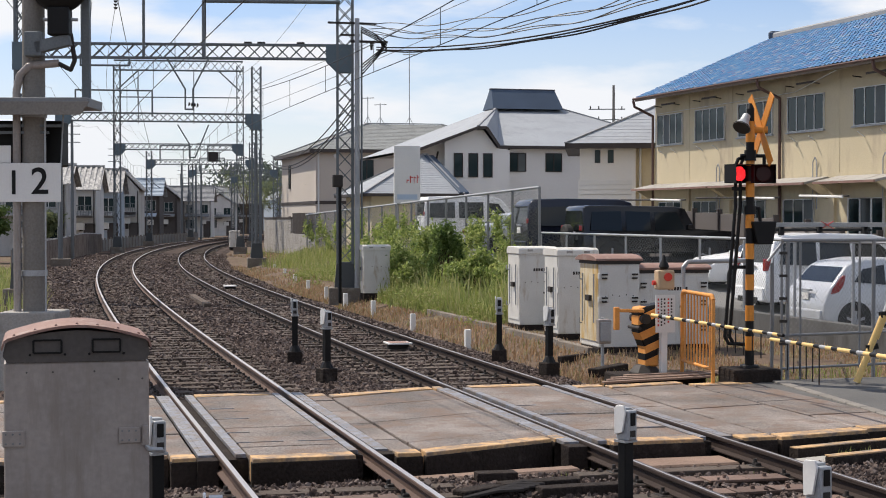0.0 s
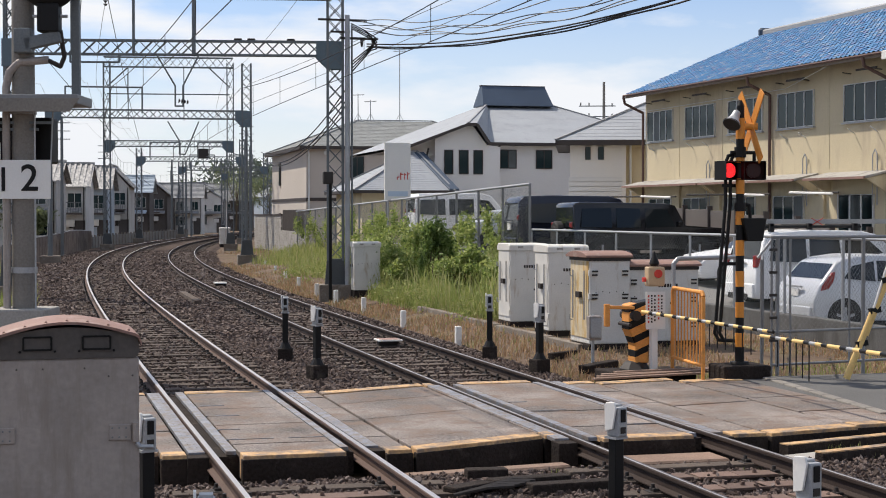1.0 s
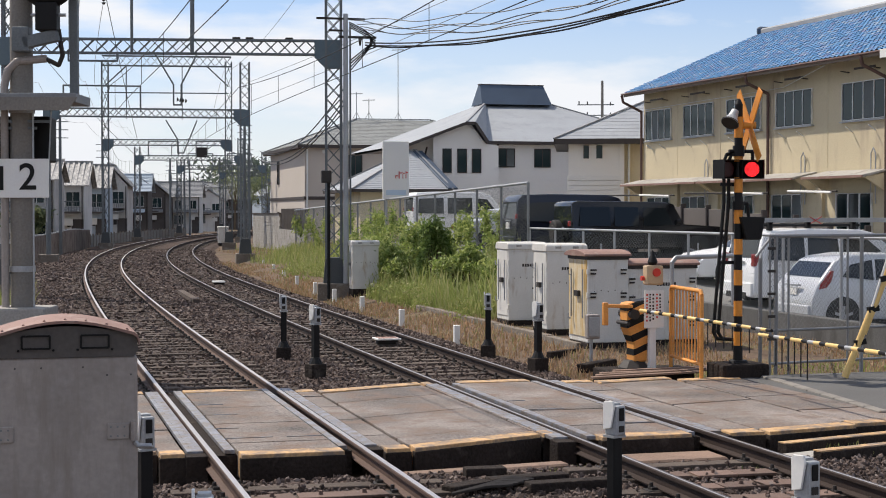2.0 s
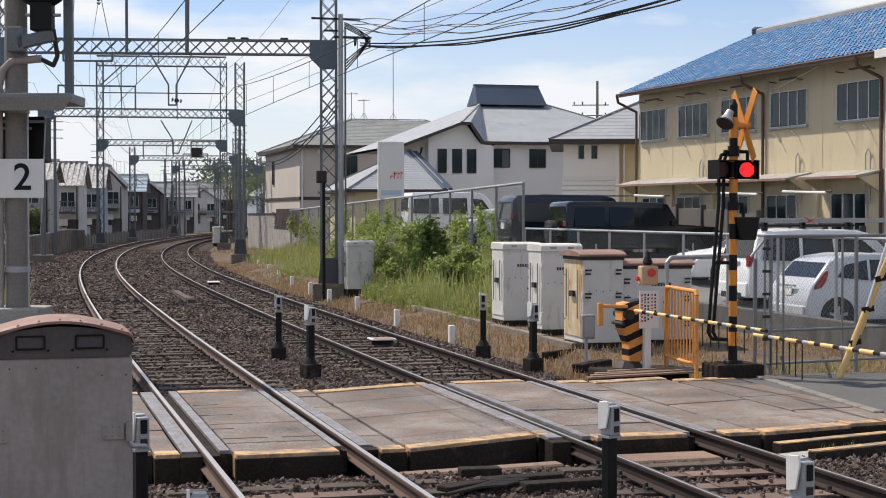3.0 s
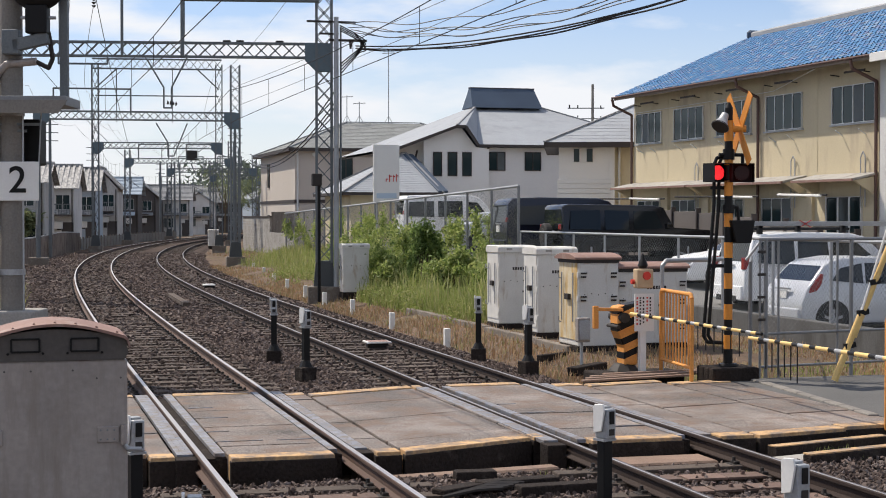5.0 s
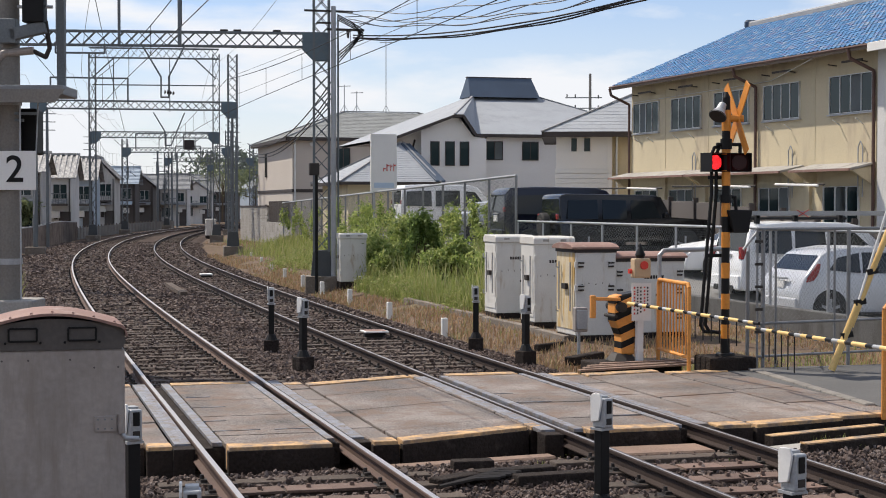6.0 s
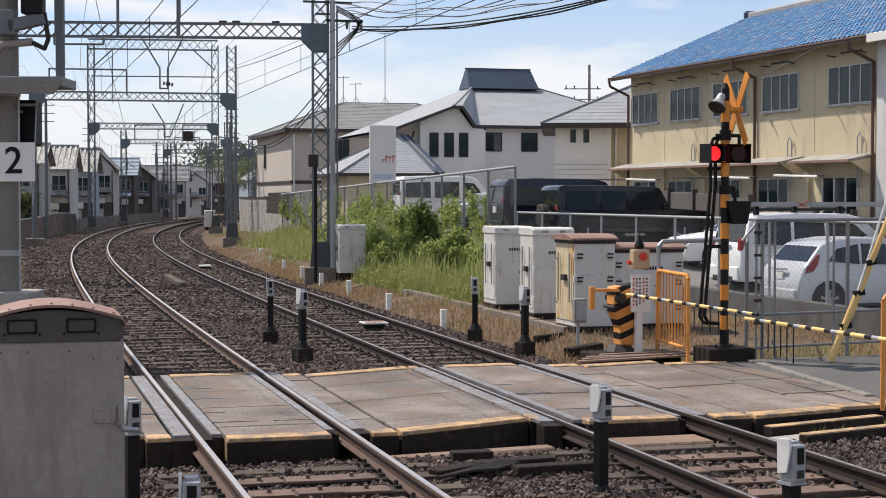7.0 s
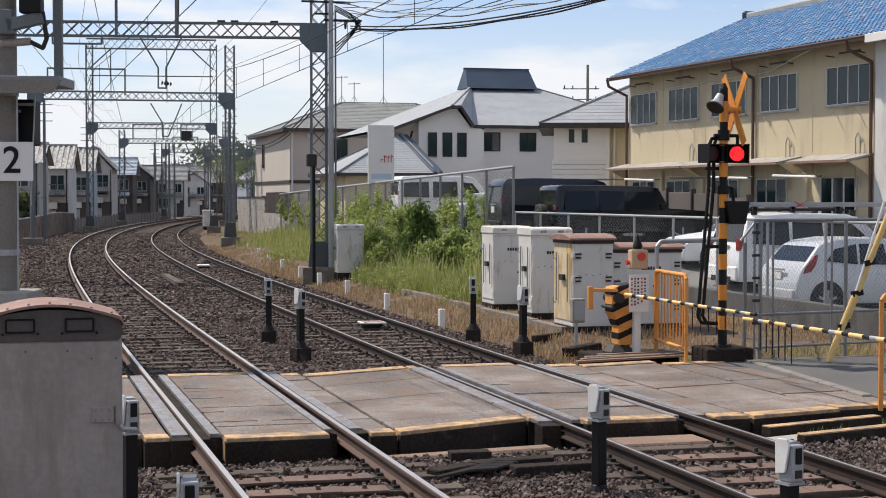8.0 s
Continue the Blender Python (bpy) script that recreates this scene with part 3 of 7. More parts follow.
def stones(name, s0, s1, o0, o1, per, size, seed, tall=0.0, chip=False):
    rg = np.random.default_rng(seed)
    n = int((s1 - s0) * (o1 - o0) * per)
    ss, oo = rg.uniform(s0, s1, n), rg.uniform(o0, o1, n)
    keep = np.ones(n, bool)
    lifted = np.zeros(n)
    for off in RAILS:
        keep &= np.abs(oo - off) > 0.10
    for k, t in enumerate((0.0, SPACING)):
        ph = (ss - (10.6 + 0.2 * k)) % 0.61
        on = ((ph < 0.12) | (ph > 0.49)) & (np.abs(oo - t) < 1.25)
        keep &= ~on | (rg.random(n) < (0.22 if s0 > 20 else 0.05))
        lifted[on] = 0.042
    ss, oo, lifted = ss[keep], oo[keep], lifted[keep]
    n = len(ss)
    cx = np.empty((n, 3))
    for i in range(n):
        x, y, a = along(ss[i], oo[i])
        cx[i] = (x, y, 0)
    edge = np.minimum(oo - o0, o1 - oo)
    cx[:, 2] = -0.198 + rg.uniform(-0.02, 0.022, n) + np.where(edge < 0.9, (edge - 0.9) * 0.3, 0) + tall + lifted
    cube = np.array([(-1, -1, -1), (1, -1, -1), (1, 1, -1), (-1, 1, -1), (-1, -1, 1), (1, -1, 1), (1, 1, 1), (-1, 1, 1)], float)
    v = (cube[None] * rg.uniform(0.35, 1.0, (n, 8, 3)) if not chip else ICO[None] * rg.uniform(0.42, 1.28, (n, 12, 1)) * rg.uniform(0.75, 1.2, (n, 12, 3)) * rg.uniform(0.55, 1.3, (n, 1, 3))) * (rg.uniform(0.5, 1.0, (n, 1, 3)) * size)
    az, el = rg.uniform(0, 6.28, n), rg.uniform(-0.7, 0.7, n)
    c, s_ = np.cos(az)[:, None], np.sin(az)[:, None]
    x, y, z = v[..., 0], v[..., 1], v[..., 2]
    ce, se = np.cos(el)[:, None], np.sin(el)[:, None]
    x, z = x * ce - z * se, x * se + z * ce
    v = np.stack([x * c - y * s_, x * s_ + y * c, z], -1) + cx[:, None]
    q = np.array([(0, 3, 2, 1), (4, 5, 6, 7), (0, 1, 5, 4), (1, 2, 6, 5), (2, 3, 7, 6), (3, 0, 4, 7)])
    f = (ICO_F[None] + np.arange(n)[:, None, None] * 12).reshape(-1, 3) if chip else (q[None] + np.arange(n)[:, None, None] * 8).reshape(-1, 4)
    return raw(name, v.reshape(-1, 3).tolist(), f.tolist(), M_stone, None, "loose brown and grey crushed ballast stones", "ballast", "stuff")


stones("ballast_stones", 12.0, 14.75, -2.3, 8.6, 640, 0.037, 11, chip=True)
stones("ballast_stones", 21.1, 32.0, -3.6, 6.4, 340, 0.043, 12, chip=True)
stones("ballast_stones", 32.0, 60.0, -4.2, 6.3, 105, 0.06, 13)
stones("ballast_stones", 60.0, 110.0, -4.2, 6.3, 28, 0.085, 14)

# ---- crossing signal post ----
SIG = pose(10.03, 20.95, 0.0, 0, 0, 0)
sig = thing("crossing_signal", SIG, "black and yellow striped level crossing signal post with flashing red lamps", "crossing signal")
bk = B()
cone(bk, (0, 0, 0.4), (0, 0, 3.52), 0.060, 0.060, 20)
for i in range(7):
    z0 = 0.40 + i * 0.446
    part("post_band", cone(B(), (0, 0, z0), (0, 0, z0 + 0.223), 0.063, 0.063, 20), M_yellow, sig, "yellow band")
cone(bk, (0, 0, 0.2), (0, 0, 0.42), 0.068, 0.066, 20)
cone(bk, (0, 0, 3.52), (0, 0, 3.90), 0.058, 0.058, 20)
cone(bk, (0, 0, 3.9), (0, 0, 3.98), 0.058, 0.02, 20)
part("post", bk, M_black, sig)
part("foot_flange", bevelled(cone(B(), (0, 0, 0.17), (0, 0, 0.21), 0.15, 0.13, 20), 0.006), M_black, sig)
part("base_block", box(B(), -0.36, 0.36, -0.3, 0.3, -0.3, 0.17, 0.03), M_darkside, sig, "dark blotched concrete base")
part("band_clip", cone(B(), (0, 0, 3.42), (0, 0, 3.72), 0.066, 0.066, 20), M_yellow, sig)
# crossed boards stand to the road, seen on edge from the track side
for k, s in enumerate((-1, 1)):
    bm = box(B(), -0.008, 0.008, -0.07, 0.07, -0.58, 0.58)
    for v in bm.verts:
        if abs(v.co.z) > 0.5:
            v.co.y += 0.06 * (1 if v.co.z > 0 else -1) * s
    ob = part("crossbuck_board", bevelled(bm, 0.003), M_yellow, sig, "yellow crossing board")
    ob.matrix_basis = pose(0.16 + 0.016 * k, 0, 3.60, s * 38, 0, 3)
part("crossbuck_boss", bar(B(), (0.04, 0, 3.60), (0.24, -0.06, 3.60), 0.05, seg=14), M_yellow, sig)
# the bell horn
bm = B()
cone(bm, (-0.19, -0.11, 3.62), (-0.13, -0.07, 3.71), 0.132, 0.072, 24)
cone(bm, (-0.13, -0.07, 3.71), (-0.07, -0.03, 3.80), 0.072, 0.055, 24)
part("bell_horn", bm, M_galv, sig, "grey metal warning horn")
part("horn_mouth", cone(B(), (-0.197, -0.115, 3.612), (-0.187, -0.108, 3.626), 0.120, 0.134, 24), M_darkgrey, sig)
part("horn_bracket", bar(B(), (-0.06, 0, 3.80), (0.0, 0, 3.74), 0.022, seg=8), M_black, sig)
# lamp units: hoods on both sides
LAMP_Z = 2.965
part("lamp_yoke", pipe(B(), [(-0.15, 0, LAMP_Z + 0.26), (0.22, 0, LAMP_Z + 0.26), (0.22, 0, LAMP_Z + 0.12)], 0.026, 10), M_black, sig)
part("lamp_collar", cone(B(), (0, 0, LAMP_Z + 0.19), (0, 0, LAMP_Z + 0.34), 0.085, 0.085, 18), M_black, sig)
drums = []
for k, lx in enumerate((-0.185, 0.20)):
    bm = B()
    w, h = 0.165, 0.135
    # square hood: four walls and a back plate
    t = 0.008
    box(bm, -w, w, -0.15, 0.10, h - t, h)
    box(bm, -w, w, -0.09, 0.10, -h, -h + t)
    box(bm, -w, -w + t, -0.15, 0.10, -h, h)
    box(bm, w - t, w, -0.15, 0.10, -h, h)
    box(bm, -w, w, 0.10, 0.125, -h, h)
    hood = part("lamp_hood", bm, M_black, sig, "square black lamp hood")
    turn = (12, -20)[k]
    hood.matrix_basis = pose(lx, -0.02, LAMP_Z, 0, 0, turn)
    part("lamp_back", cone(B(), (0, 0.10, 0), (0, 0.2, 0), 0.12, 0.07, 18), M_black, hood)
    # a turning drum behind the lens: one face glows, the other is dark
    bm = B()
    bmesh.ops.create_cone(bm, cap_ends=True, segments=28, radius1=0.107, radius2=0.107, depth=0.03, matrix=pose(0, 0, 0, 90))
    me = bpy.data.meshes.new("lamp_drum")
    bm.to_mesh(me)
    bm.free()
    me.materials.append(M_darklens)
    me.materials.append(M_lit)
    for p in me.polygons:
        if p.normal.y < -0.9:
            p.material_index = 1
    drum = new("lamp_drum", me)
    drum.parent = sig
    tagged(drum, "turning lamp disc with one glowing red face")
    drums.append((drum, Matrix.Translation((lx, -0.02, LAMP_Z)) @ pose(0, 0, 0, 0, 0, turn) @ pose(0, 0.0, 0)))
# rear lamp seen from behind, lower on the post
part("rear_hood", bevelled(prism(B(), [(-0.02, 0.16), (0.36, 0.16), (0.30, -0.17), (0.06, -0.17)], "y", -0.12, 0.10), 0.012), M_black, sig, "black lamp hood seen from behind").matrix_basis = pose(0.0, -0.02, 2.12)
part("rear_lamp_bracket", pipe(B(), [(0, 0, 2.48), (0.14, 0, 2.47), (0.16, 0, 2.28)], 0.026, 10), M_black, sig)
part("post_collar", cone(B(), (0, 0, 2.38), (0, 0, 2.5), 0.085, 0.085, 18), M_black, sig)
# cable conduits down the side
for d in (0.0, 0.075):
    part("conduit", pipe(B(), [(-0.03, 0.06, 3.20), (-0.16 + d, 0.06, 3.18), (-0.20 + d, 0.06, 3.08), (-0.20 + d, 0.06, 2.5), (-0.36 + d, 0.06, 0.62), (-0.30 + d, 0.06, 0.52), (-0.03, 0.06, 0.50)], 0.026, 8), M_black, sig, "black cable conduit")
for z in (1.62, 2.75):
    part("conduit_clamp", bar(B(), (-0.26, 0.05, z), (0.02, 0.05, z), 0.02, 0.05), M_black, sig)

# ---- barrier machine, arms ----
gm = thing("barrier_machine", pose(8.96, 22.3, 0.0, 0, 0, 0), "orange and black striped barrier drive with hinged arm", "barrier machine")
OUT = [(-0.26, 0.98), (0.27, 1.06), (0.33, 0.66), (0.24, 0.44), (0.13, 0.36), (0.13, 0.10), (-0.13, 0.10), (-0.13, 0.36), (-0.26, 0.62)]
slant = Vector((-0.42, 0, 1)).normalized()
cuts = [-0.1, 0.20, 0.29, 0.40, 0.50, 0.62, 0.73, 0.86, 0.94, 1.3]
for k, (ca, cb) in enumerate(zip(cuts[:-1], cuts[1:])):
    bm = bevelled(prism(B(), [(0.05 + x * 0.82, z) for x, z in OUT], "y", -0.16, 0.16), 0.02)
    for c, flip in ((ca, -1), (cb, 1)):
        bmesh.ops.bisect_plane(bm, geom=bm.verts[:] + bm.edges[:] + bm.faces[:], plane_co=slant * c, plane_no=slant * flip, clear_outer=True)
    if bm.verts:
        part("housing" if k % 2 == 0 else "stripe", bm, M_orange if k % 2 == 0 else M_black, gm, "faded orange drive housing" if k % 2 == 0 else "black slanting stripe")
part("foot", bevelled(cone(B(), (0, 0, 0.0), (0, 0, 0.12), 0.26, 0.15, 8), 0.01), M_darkgrey, gm)
part("base_block", box(B(), -0.55, 0.85, -0.35, 0.3, -0.3, 0.0, 0.03), M_darkside, gm, "dark stained concrete base")
part("hub", bar(B(), (-0.08, -0.26, 0.82), (-0.08, 0.26, 0.82), 0.075, seg=18), M_darkgrey, gm, "greasy black pivot hub")
for z in (0.68, 0.92):
    part("hub_bolt", bar(B(), (-0.17, -0.22, z), (-0.17, 0.22, z), 0.028, seg=10), M_darkgrey, gm)
part("counterweight_arm", bevelled(bar(B(), (-0.1, -0.2, 0.94), (-0.50, -0.16, 0.95), 0.07, 0.05), 0.008), M_orange, gm, "orange counterweight arm")
part("counterweight", box(B(), -0.56, -0.48, -0.20, -0.12, 0.66, 1.00, 0.012), M_orange, gm, "orange hanging counterweight plate")


def barrier_arm(p, q, r0, r1, n, label, straps=()):
    arm = thing("crossing_barrier", pose(*p), label, "barrier", "crossing barriers")
    d = Vector(q) - Vector(p)
    for i in range(n):
        a, b = d * (i / n), d * ((i + 1) / n)
        m = (M_paleyellow, M_paleyellow, M_black, M_galv, M_paleyellow, M_black)[i % 6]
        ra, rb = r0 + (r1 - r0) * i / n, r0 + (r1 - r0) * (i + 1) / n
        part("arm_section", cone(B(), a, b, ra, rb, 12), m, arm)
    for f, h in straps:
        a = d * f
        part("strap", bar(B(), a, a + Vector((0, 0, -h)), 0.008, seg=6), M_black, arm, "hanging black strap")
    return arm


barrier_arm((8.93, 21.95, 0.885), (9.28, 18.40, 0.83), 0.028, 0.022, 30, "yellow black and white lowered barrier arm", [(0.55 + 0.06 * i, 0.34) for i in range(6)])
barrier_arm((9.18, 18.55, 0.775), (8.93, 13.4, 0.84), 0.022, 0.028, 32, "yellow black and white lowered barrier arm from the near side", [(0.10 + 0.035 * i, 0.36 + 0.02 * i) for i in range(6)])

# ---- tied raised pole leaning by the road ----
lean = thing("folded_barrier_pole", pose(11.33, 20.2, 0.0), "yellow folding barrier pole leaning upright with black bands", "barrier pole")
tip = Vector((0.55, -0.35, 1.75))
part("pole", cone(B(), (0, 0, 0), tip * 0.55, 0.05, 0.045, 14), M_paleyellow, lean)
part("pole_top", cone(B(), tip * 0.3 + Vector((0.07, 0, 0.1)), tip * 1.25 + Vector((0.02, 0, 0)), 0.045, 0.04, 14), M_paleyellow, lean)
part("rod", bar(B(), tip * 0.55, tip * 1.25 + Vector((-0.08, 0, 0.1)), 0.018, seg=8), M_sign, lean)
for f in (0.28, 0.55, 0.8):
    part("band", bar(B(), tip * f + Vector((-0.05, 0, 0)), tip * f + Vector((0.11, 0, 0.03)), 0.07, 0.08), M_black, lean)

# ---- orange railing panels ----
def railing(name, m, w, h, label, bars=10):
    r = thing(name, m, label, "railing", "orange railings")
    for x in (0, w):
        part("post", bar(B(), (x, 0, -0.05), (x, 0, h - 0.06), 0.03, seg=10), M_orange, r)
    part("top_rail", pipe(B(), [(0, 0, h - 0.06), (0.05, 0, h), (w - 0.05, 0, h), (w, 0, h - 0.06)], 0.03, 10), M_orange, r)
    part("bottom_rail", bar(B(), (0, 0, 0.14), (w, 0, 0.14), 0.025, seg=8), M_orange, r)
    for i in range(bars):
        x = w * (i + 1) / (bars + 1)
        part("bar", bar(B(), (x, 0, 0.14), (x, 0, h), 0.013, seg=6), M_orange, r)
    return r


railing("orange_railing", pose(9.48, 22.1, 0.05, 0, 0, -96.5), 1.49, 1.18, "rust streaked orange pipe railing beside the barrier", 9)
railing("orange_railing", pose(9.52, 15.8, -0.02, 0, 0, 4), 1.2, 1.25, "orange pipe railing at the road edge", 7)

# ---- emergency button and its post ----
eb = thing("emergency_button", pose(9.15, 22.05, 0.0), "emergency stop button box with red button on white post", "emergency button")
part("post", box(B(), -0.05, 0.05, -0.05, 0.05, -0.1, 1.02, 0.008), M_sign, eb)
part("button_box", box(B(), -0.115, 0.145, -0.09, 0.09, 1.26, 1.55, 0.02), M_tan, eb, "tan button box")
part("box_face", box(B(), -0.10, 0.14, -0.098, -0.088, 1.28, 1.53, 0.004), M_tan, eb)
part("button", bar(B(), (0.03, -0.09, 1.45), (0.03, -0.125, 1.45), 0.062, seg=18), M_red, eb, "round red push button")
part("notice", box(B(), -0.15, 0.16, -0.075, -0.06, 0.62, 1.18), M_sign, eb, "white notice with columns of small print")
pr = random.Random(2)
for i, (x, m) in enumerate(((-0.11, M_red), (-0.06, M_darkgrey), (-0.01, M_darkgrey), (0.05, M_red), (0.10, M_darkgrey))):
    z = 1.13
    while z > 0.70 + 0.03 * i:
        h = pr.uniform(0.018, 0.032)
        part("print_mark", box(B(), x - 0.012, x + 0.012, -0.079, -0.074, z - h, z), m, eb)
        z -= h + pr.uniform(0.012, 0.03)
part("side_lamp", bar(B(), (-0.13, 0, 1.36), (-0.175, 0, 1.36), 0.036, seg=14), M_red, eb)
bm = B()
cone(bm, (0.01, 0, 1.56), (0.01, 0, 1.60), 0.055, 0.075, 16)
cone(bm, (0.01, 0, 1.60), (0.01, 0, 1.65), 0.08, 0.06, 16)
cone(bm, (0.01, 0, 1.65), (0.01, 0, 1.73), 0.06, 0.022, 16)
cone(bm, (0.01, 0, 1.73), (0.01, 0, 1.78), 0.026, 0.008, 10)
part("cap_lamp", bm, M_black, eb, "black pointed lamp cap")
part("hook_pipe", pipe(B(), [(0.45, 0.3, -0.1), (0.45, 0.3, 1.58), (0.52, 0.3, 1.66), (1.5, 0.3, 1.68)], 0.035, 8), M_galv, eb, "grey bent pipe rail")


# ---- relay cabinets ----
def cabinet(m, w, d, h, paint, roof_paint, label, hood=False, side_paint=None, prints=True):
    c = thing("relay_cabinet", m, label, "relay cabinet", "relay cabinets")
    part("body", box(B(), -w / 2, w / 2, 0, d, 0.06, h - 0.14, 0.012), paint, c)
    part("plinth", box(B(), -w / 2 - 0.01, w / 2 + 0.01, -0.01, d + 0.01, -0.40, 0.06, 0.02), M_darkside, c, "dark stained concrete plinth")
    if side_paint:
        part("side_door", box(B(), -w / 2 - 0.014, -w / 2 + 0.001, 0.04, d - 0.04, 0.16, h - 0.18, 0.005), side_paint, c, "rust streaked yellowed side door")
    else:
        part("side_door", box(B(), -w / 2 - 0.014, -w / 2 + 0.001, 0.04, d - 0.04, 0.16, h - 0.18, 0.005), paint, c)
    n = 9
    over = 0.05
    if hood:
        ol = [(-over + (d + 2 * over) * i / n, h - 0.11 + 0.075 * math.sin(math.pi * i / n) ** 0.6) for i in range(n + 1)]
        ol = ol + [(d + over, h - 0.15), (-over, h - 0.15)]
        part("roof", bevelled(prism(B(), ol, "x", -w / 2 - over - 0.03, w / 2 + over), 0.008), roof_paint, c, "curved brown weathered hood")
        # dark strip that draws the hood's shade along the body top
        part("roof_shade", box(B(), -w / 2 - 0.02, w / 2 + 0.01, -0.02, d + 0.02, h - 0.21, h - 0.15, 0.004), M_darkgrey, c)
    else:
        ol = [(-0.03, h - 0.16), (-0.03, h - 0.04), (0.05, h), (d - 0.05, h), (d + 0.03, h - 0.05), (d + 0.03, h - 0.16)]
        part("roof", bevelled(prism(B(), ol, "x", -w / 2 - 0.03, w / 2 + 0.03), 0.015), roof_paint, c, "low pale cap")
        for x in (-0.18, 0.18):
            part("vent_slot", box(B(), x - 0.06, x + 0.06, -0.034, -0.028, h - 0.10, h - 0.055), M_concrete, c)
    for z in (0.35, h * 0.52, h - 0.42):
        part("hinge", box(B(), -w / 2 - 0.02, -w / 2 + 0.03, -0.025, 0.03, z - 0.05, z + 0.05, 0.006), paint, c)
        if hood:
            for lx in (-w / 2 + 0.09, w / 2 - 0.10):
                lt = part("latch", box(B(), lx - 0.045, lx + 0.045, -0.022, 0.0, z - 0.055, z + 0.055, 0.006), M_cabwhite, c)
                part("latch_lever", bevelled(bar(B(), (lx - 0.055, -0.035, z + 0.03), (lx + 0.06, -0.035, z + 0.03), 0.022, 0.03), 0.005), M_darkgrey, lt)
                part("latch_lever", bevelled(bar(B(), (lx - 0.055, -0.035, z - 0.035), (lx + 0.05, -0.035, z - 0.035), 0.018, 0.03), 0.005), M_darkgrey, lt)
    for y in (0.16, d - 0.25):
        part("door_bar", bar(B(), (-w / 2 - 0.045, y, h * 0.28), (-w / 2 - 0.045, y, h * 0.78), 0.014, seg=6), M_galv, c, "grey locking bar")
    part("lock_handle", box(B(), -w / 2 - 0.07, -w / 2 - 0.01, d * 0.35, d * 0.55, h * 0.50, h * 0.56, 0.008), M_darkgrey, c)
    for z in (0.45, h - 0.5):
        part("door_hook", pipe(B(), [(-w / 2 - 0.05, d * 0.75, z), (-w / 2 - 0.10, d * 0.75, z + 0.02), (-w / 2 - 0.10, d * 0.75, z + 0.10)], 0.012, 6), M_galv, c)
    part("conduit_pipe", bar(B(), (w / 2 - 0.1, d * 0.8, -0.3), (w / 2 - 0.1, d + 0.06, 0.5), 0.03, seg=8), M_post, c)
    part("top_lip", box(B(), -w / 2 - 0.012, w / 2 + 0.012, -0.012, 0.0, h - 0.19, h - 0.165), M_post if hood else paint, c)
    if prints:
        for i in range(7):
            part("stencil_mark", box(B(), -0.10 + i * 0.055, -0.06 + i * 0.055, -0.004, 0.0, h - 0.52, h - 0.46), M_darkgrey, c)
        part("name_plate", box(B(), 0.12, 0.20, -0.006, 0.0, 0.72, 0.76), M_darkgrey, c)
    for i in range(5):
        part("bolt", box(B(), -w / 2 + 0.12 + i * (w - 0.24) / 4 - 0.008, -w / 2 + 0.12 + i * (w - 0.24) / 4 + 0.008, -0.008, 0.0, h * 0.55 + 0.02 * (i % 2), h * 0.55 + 0.02 + 0.02 * (i % 2)), M_darkgrey, c)
    return c


cabinet(pose(10.42, 32.0, 0.0), 0.80, 0.85, 1.72, M_cabwhite, M_cabwhite, "white steel relay cabinet on a concrete plinth")
cabinet(pose(10.36, 29.3, 0.0), 0.80, 0.85, 1.74, M_cabwhite, M_cabwhite, "white steel relay cabinet with small stencilled marks")
cabinet(pose(10.08, 26.3, -0.02), 0.76, 1.0, 1.74, M_cabwhite, M_brownroof, "old white relay cabinet with rusty yellow side and curved brown hood", True, M_cabrust, False)
cabinet(pose(11.15, 26.4, 0.0), 1.35, 0.8, 1.55, M_cabwhite, M_brownroof, "wide white relay cabinet with curved brown hood", True, None, True)


# ---- the near grey cabinet ----
gc = thing("grey_cabinet", pose(0.26, 9.6, 0.0), "large grey steel trackside cabinet with domed brown roof", "equipment cabinet")
part("body", box(B(), -0.42, 0.42, 0, 0.6, -0.2, 1.48, 0.014), M_cabgrey, gc)
part("plinth", box(B(), -0.47, 0.47, -0.05, 0.65, -0.6, -0.2, 0.02), M_concrete, gc)
arch = [(-0.40, 1.48), (-0.425, 1.52), (-0.41, 1.60)] + [(-0.41 + 0.82 * i / 12, 1.61 + 0.055 * math.sin(math.pi * i / 12)) for i in range(13)] + [(0.41, 1.60), (0.425, 1.52), (0.40, 1.48)]
part("fascia", prism(B(), arch, "y", -0.012, 0.60), M_fascia, gc, "dark fascia under the roof")
dome = [(-0.435, 1.565), (-0.42, 1.61)] + [(-0.40 + 0.8 * i / 14, 1.625 + 0.075 * math.sin(math.pi * i / 14)) for i in range(15)] + [(0.42, 1.61), (0.435, 1.565)]
inner = [(x * 0.985, z - 0.016) for x, z in reversed(dome)]
part("roof", prism(B(), dome + inner, "y", -0.05, 0.66), M_brownroof, gc, "riveted domed brown sheet roof")
for i in range(7):
    x = -0.36 + i * 0.12
    part("rivet", cone(B(), (x, 0.02, 1.625 + 0.075 * math.sin(math.pi * (x + 0.4) / 0.8) - 0.006), (x, 0.02, 1.634 + 0.075 * math.sin(math.pi * (x + 0.4) / 0.8)), 0.011, 0.006, 8), M_brownroof, gc)
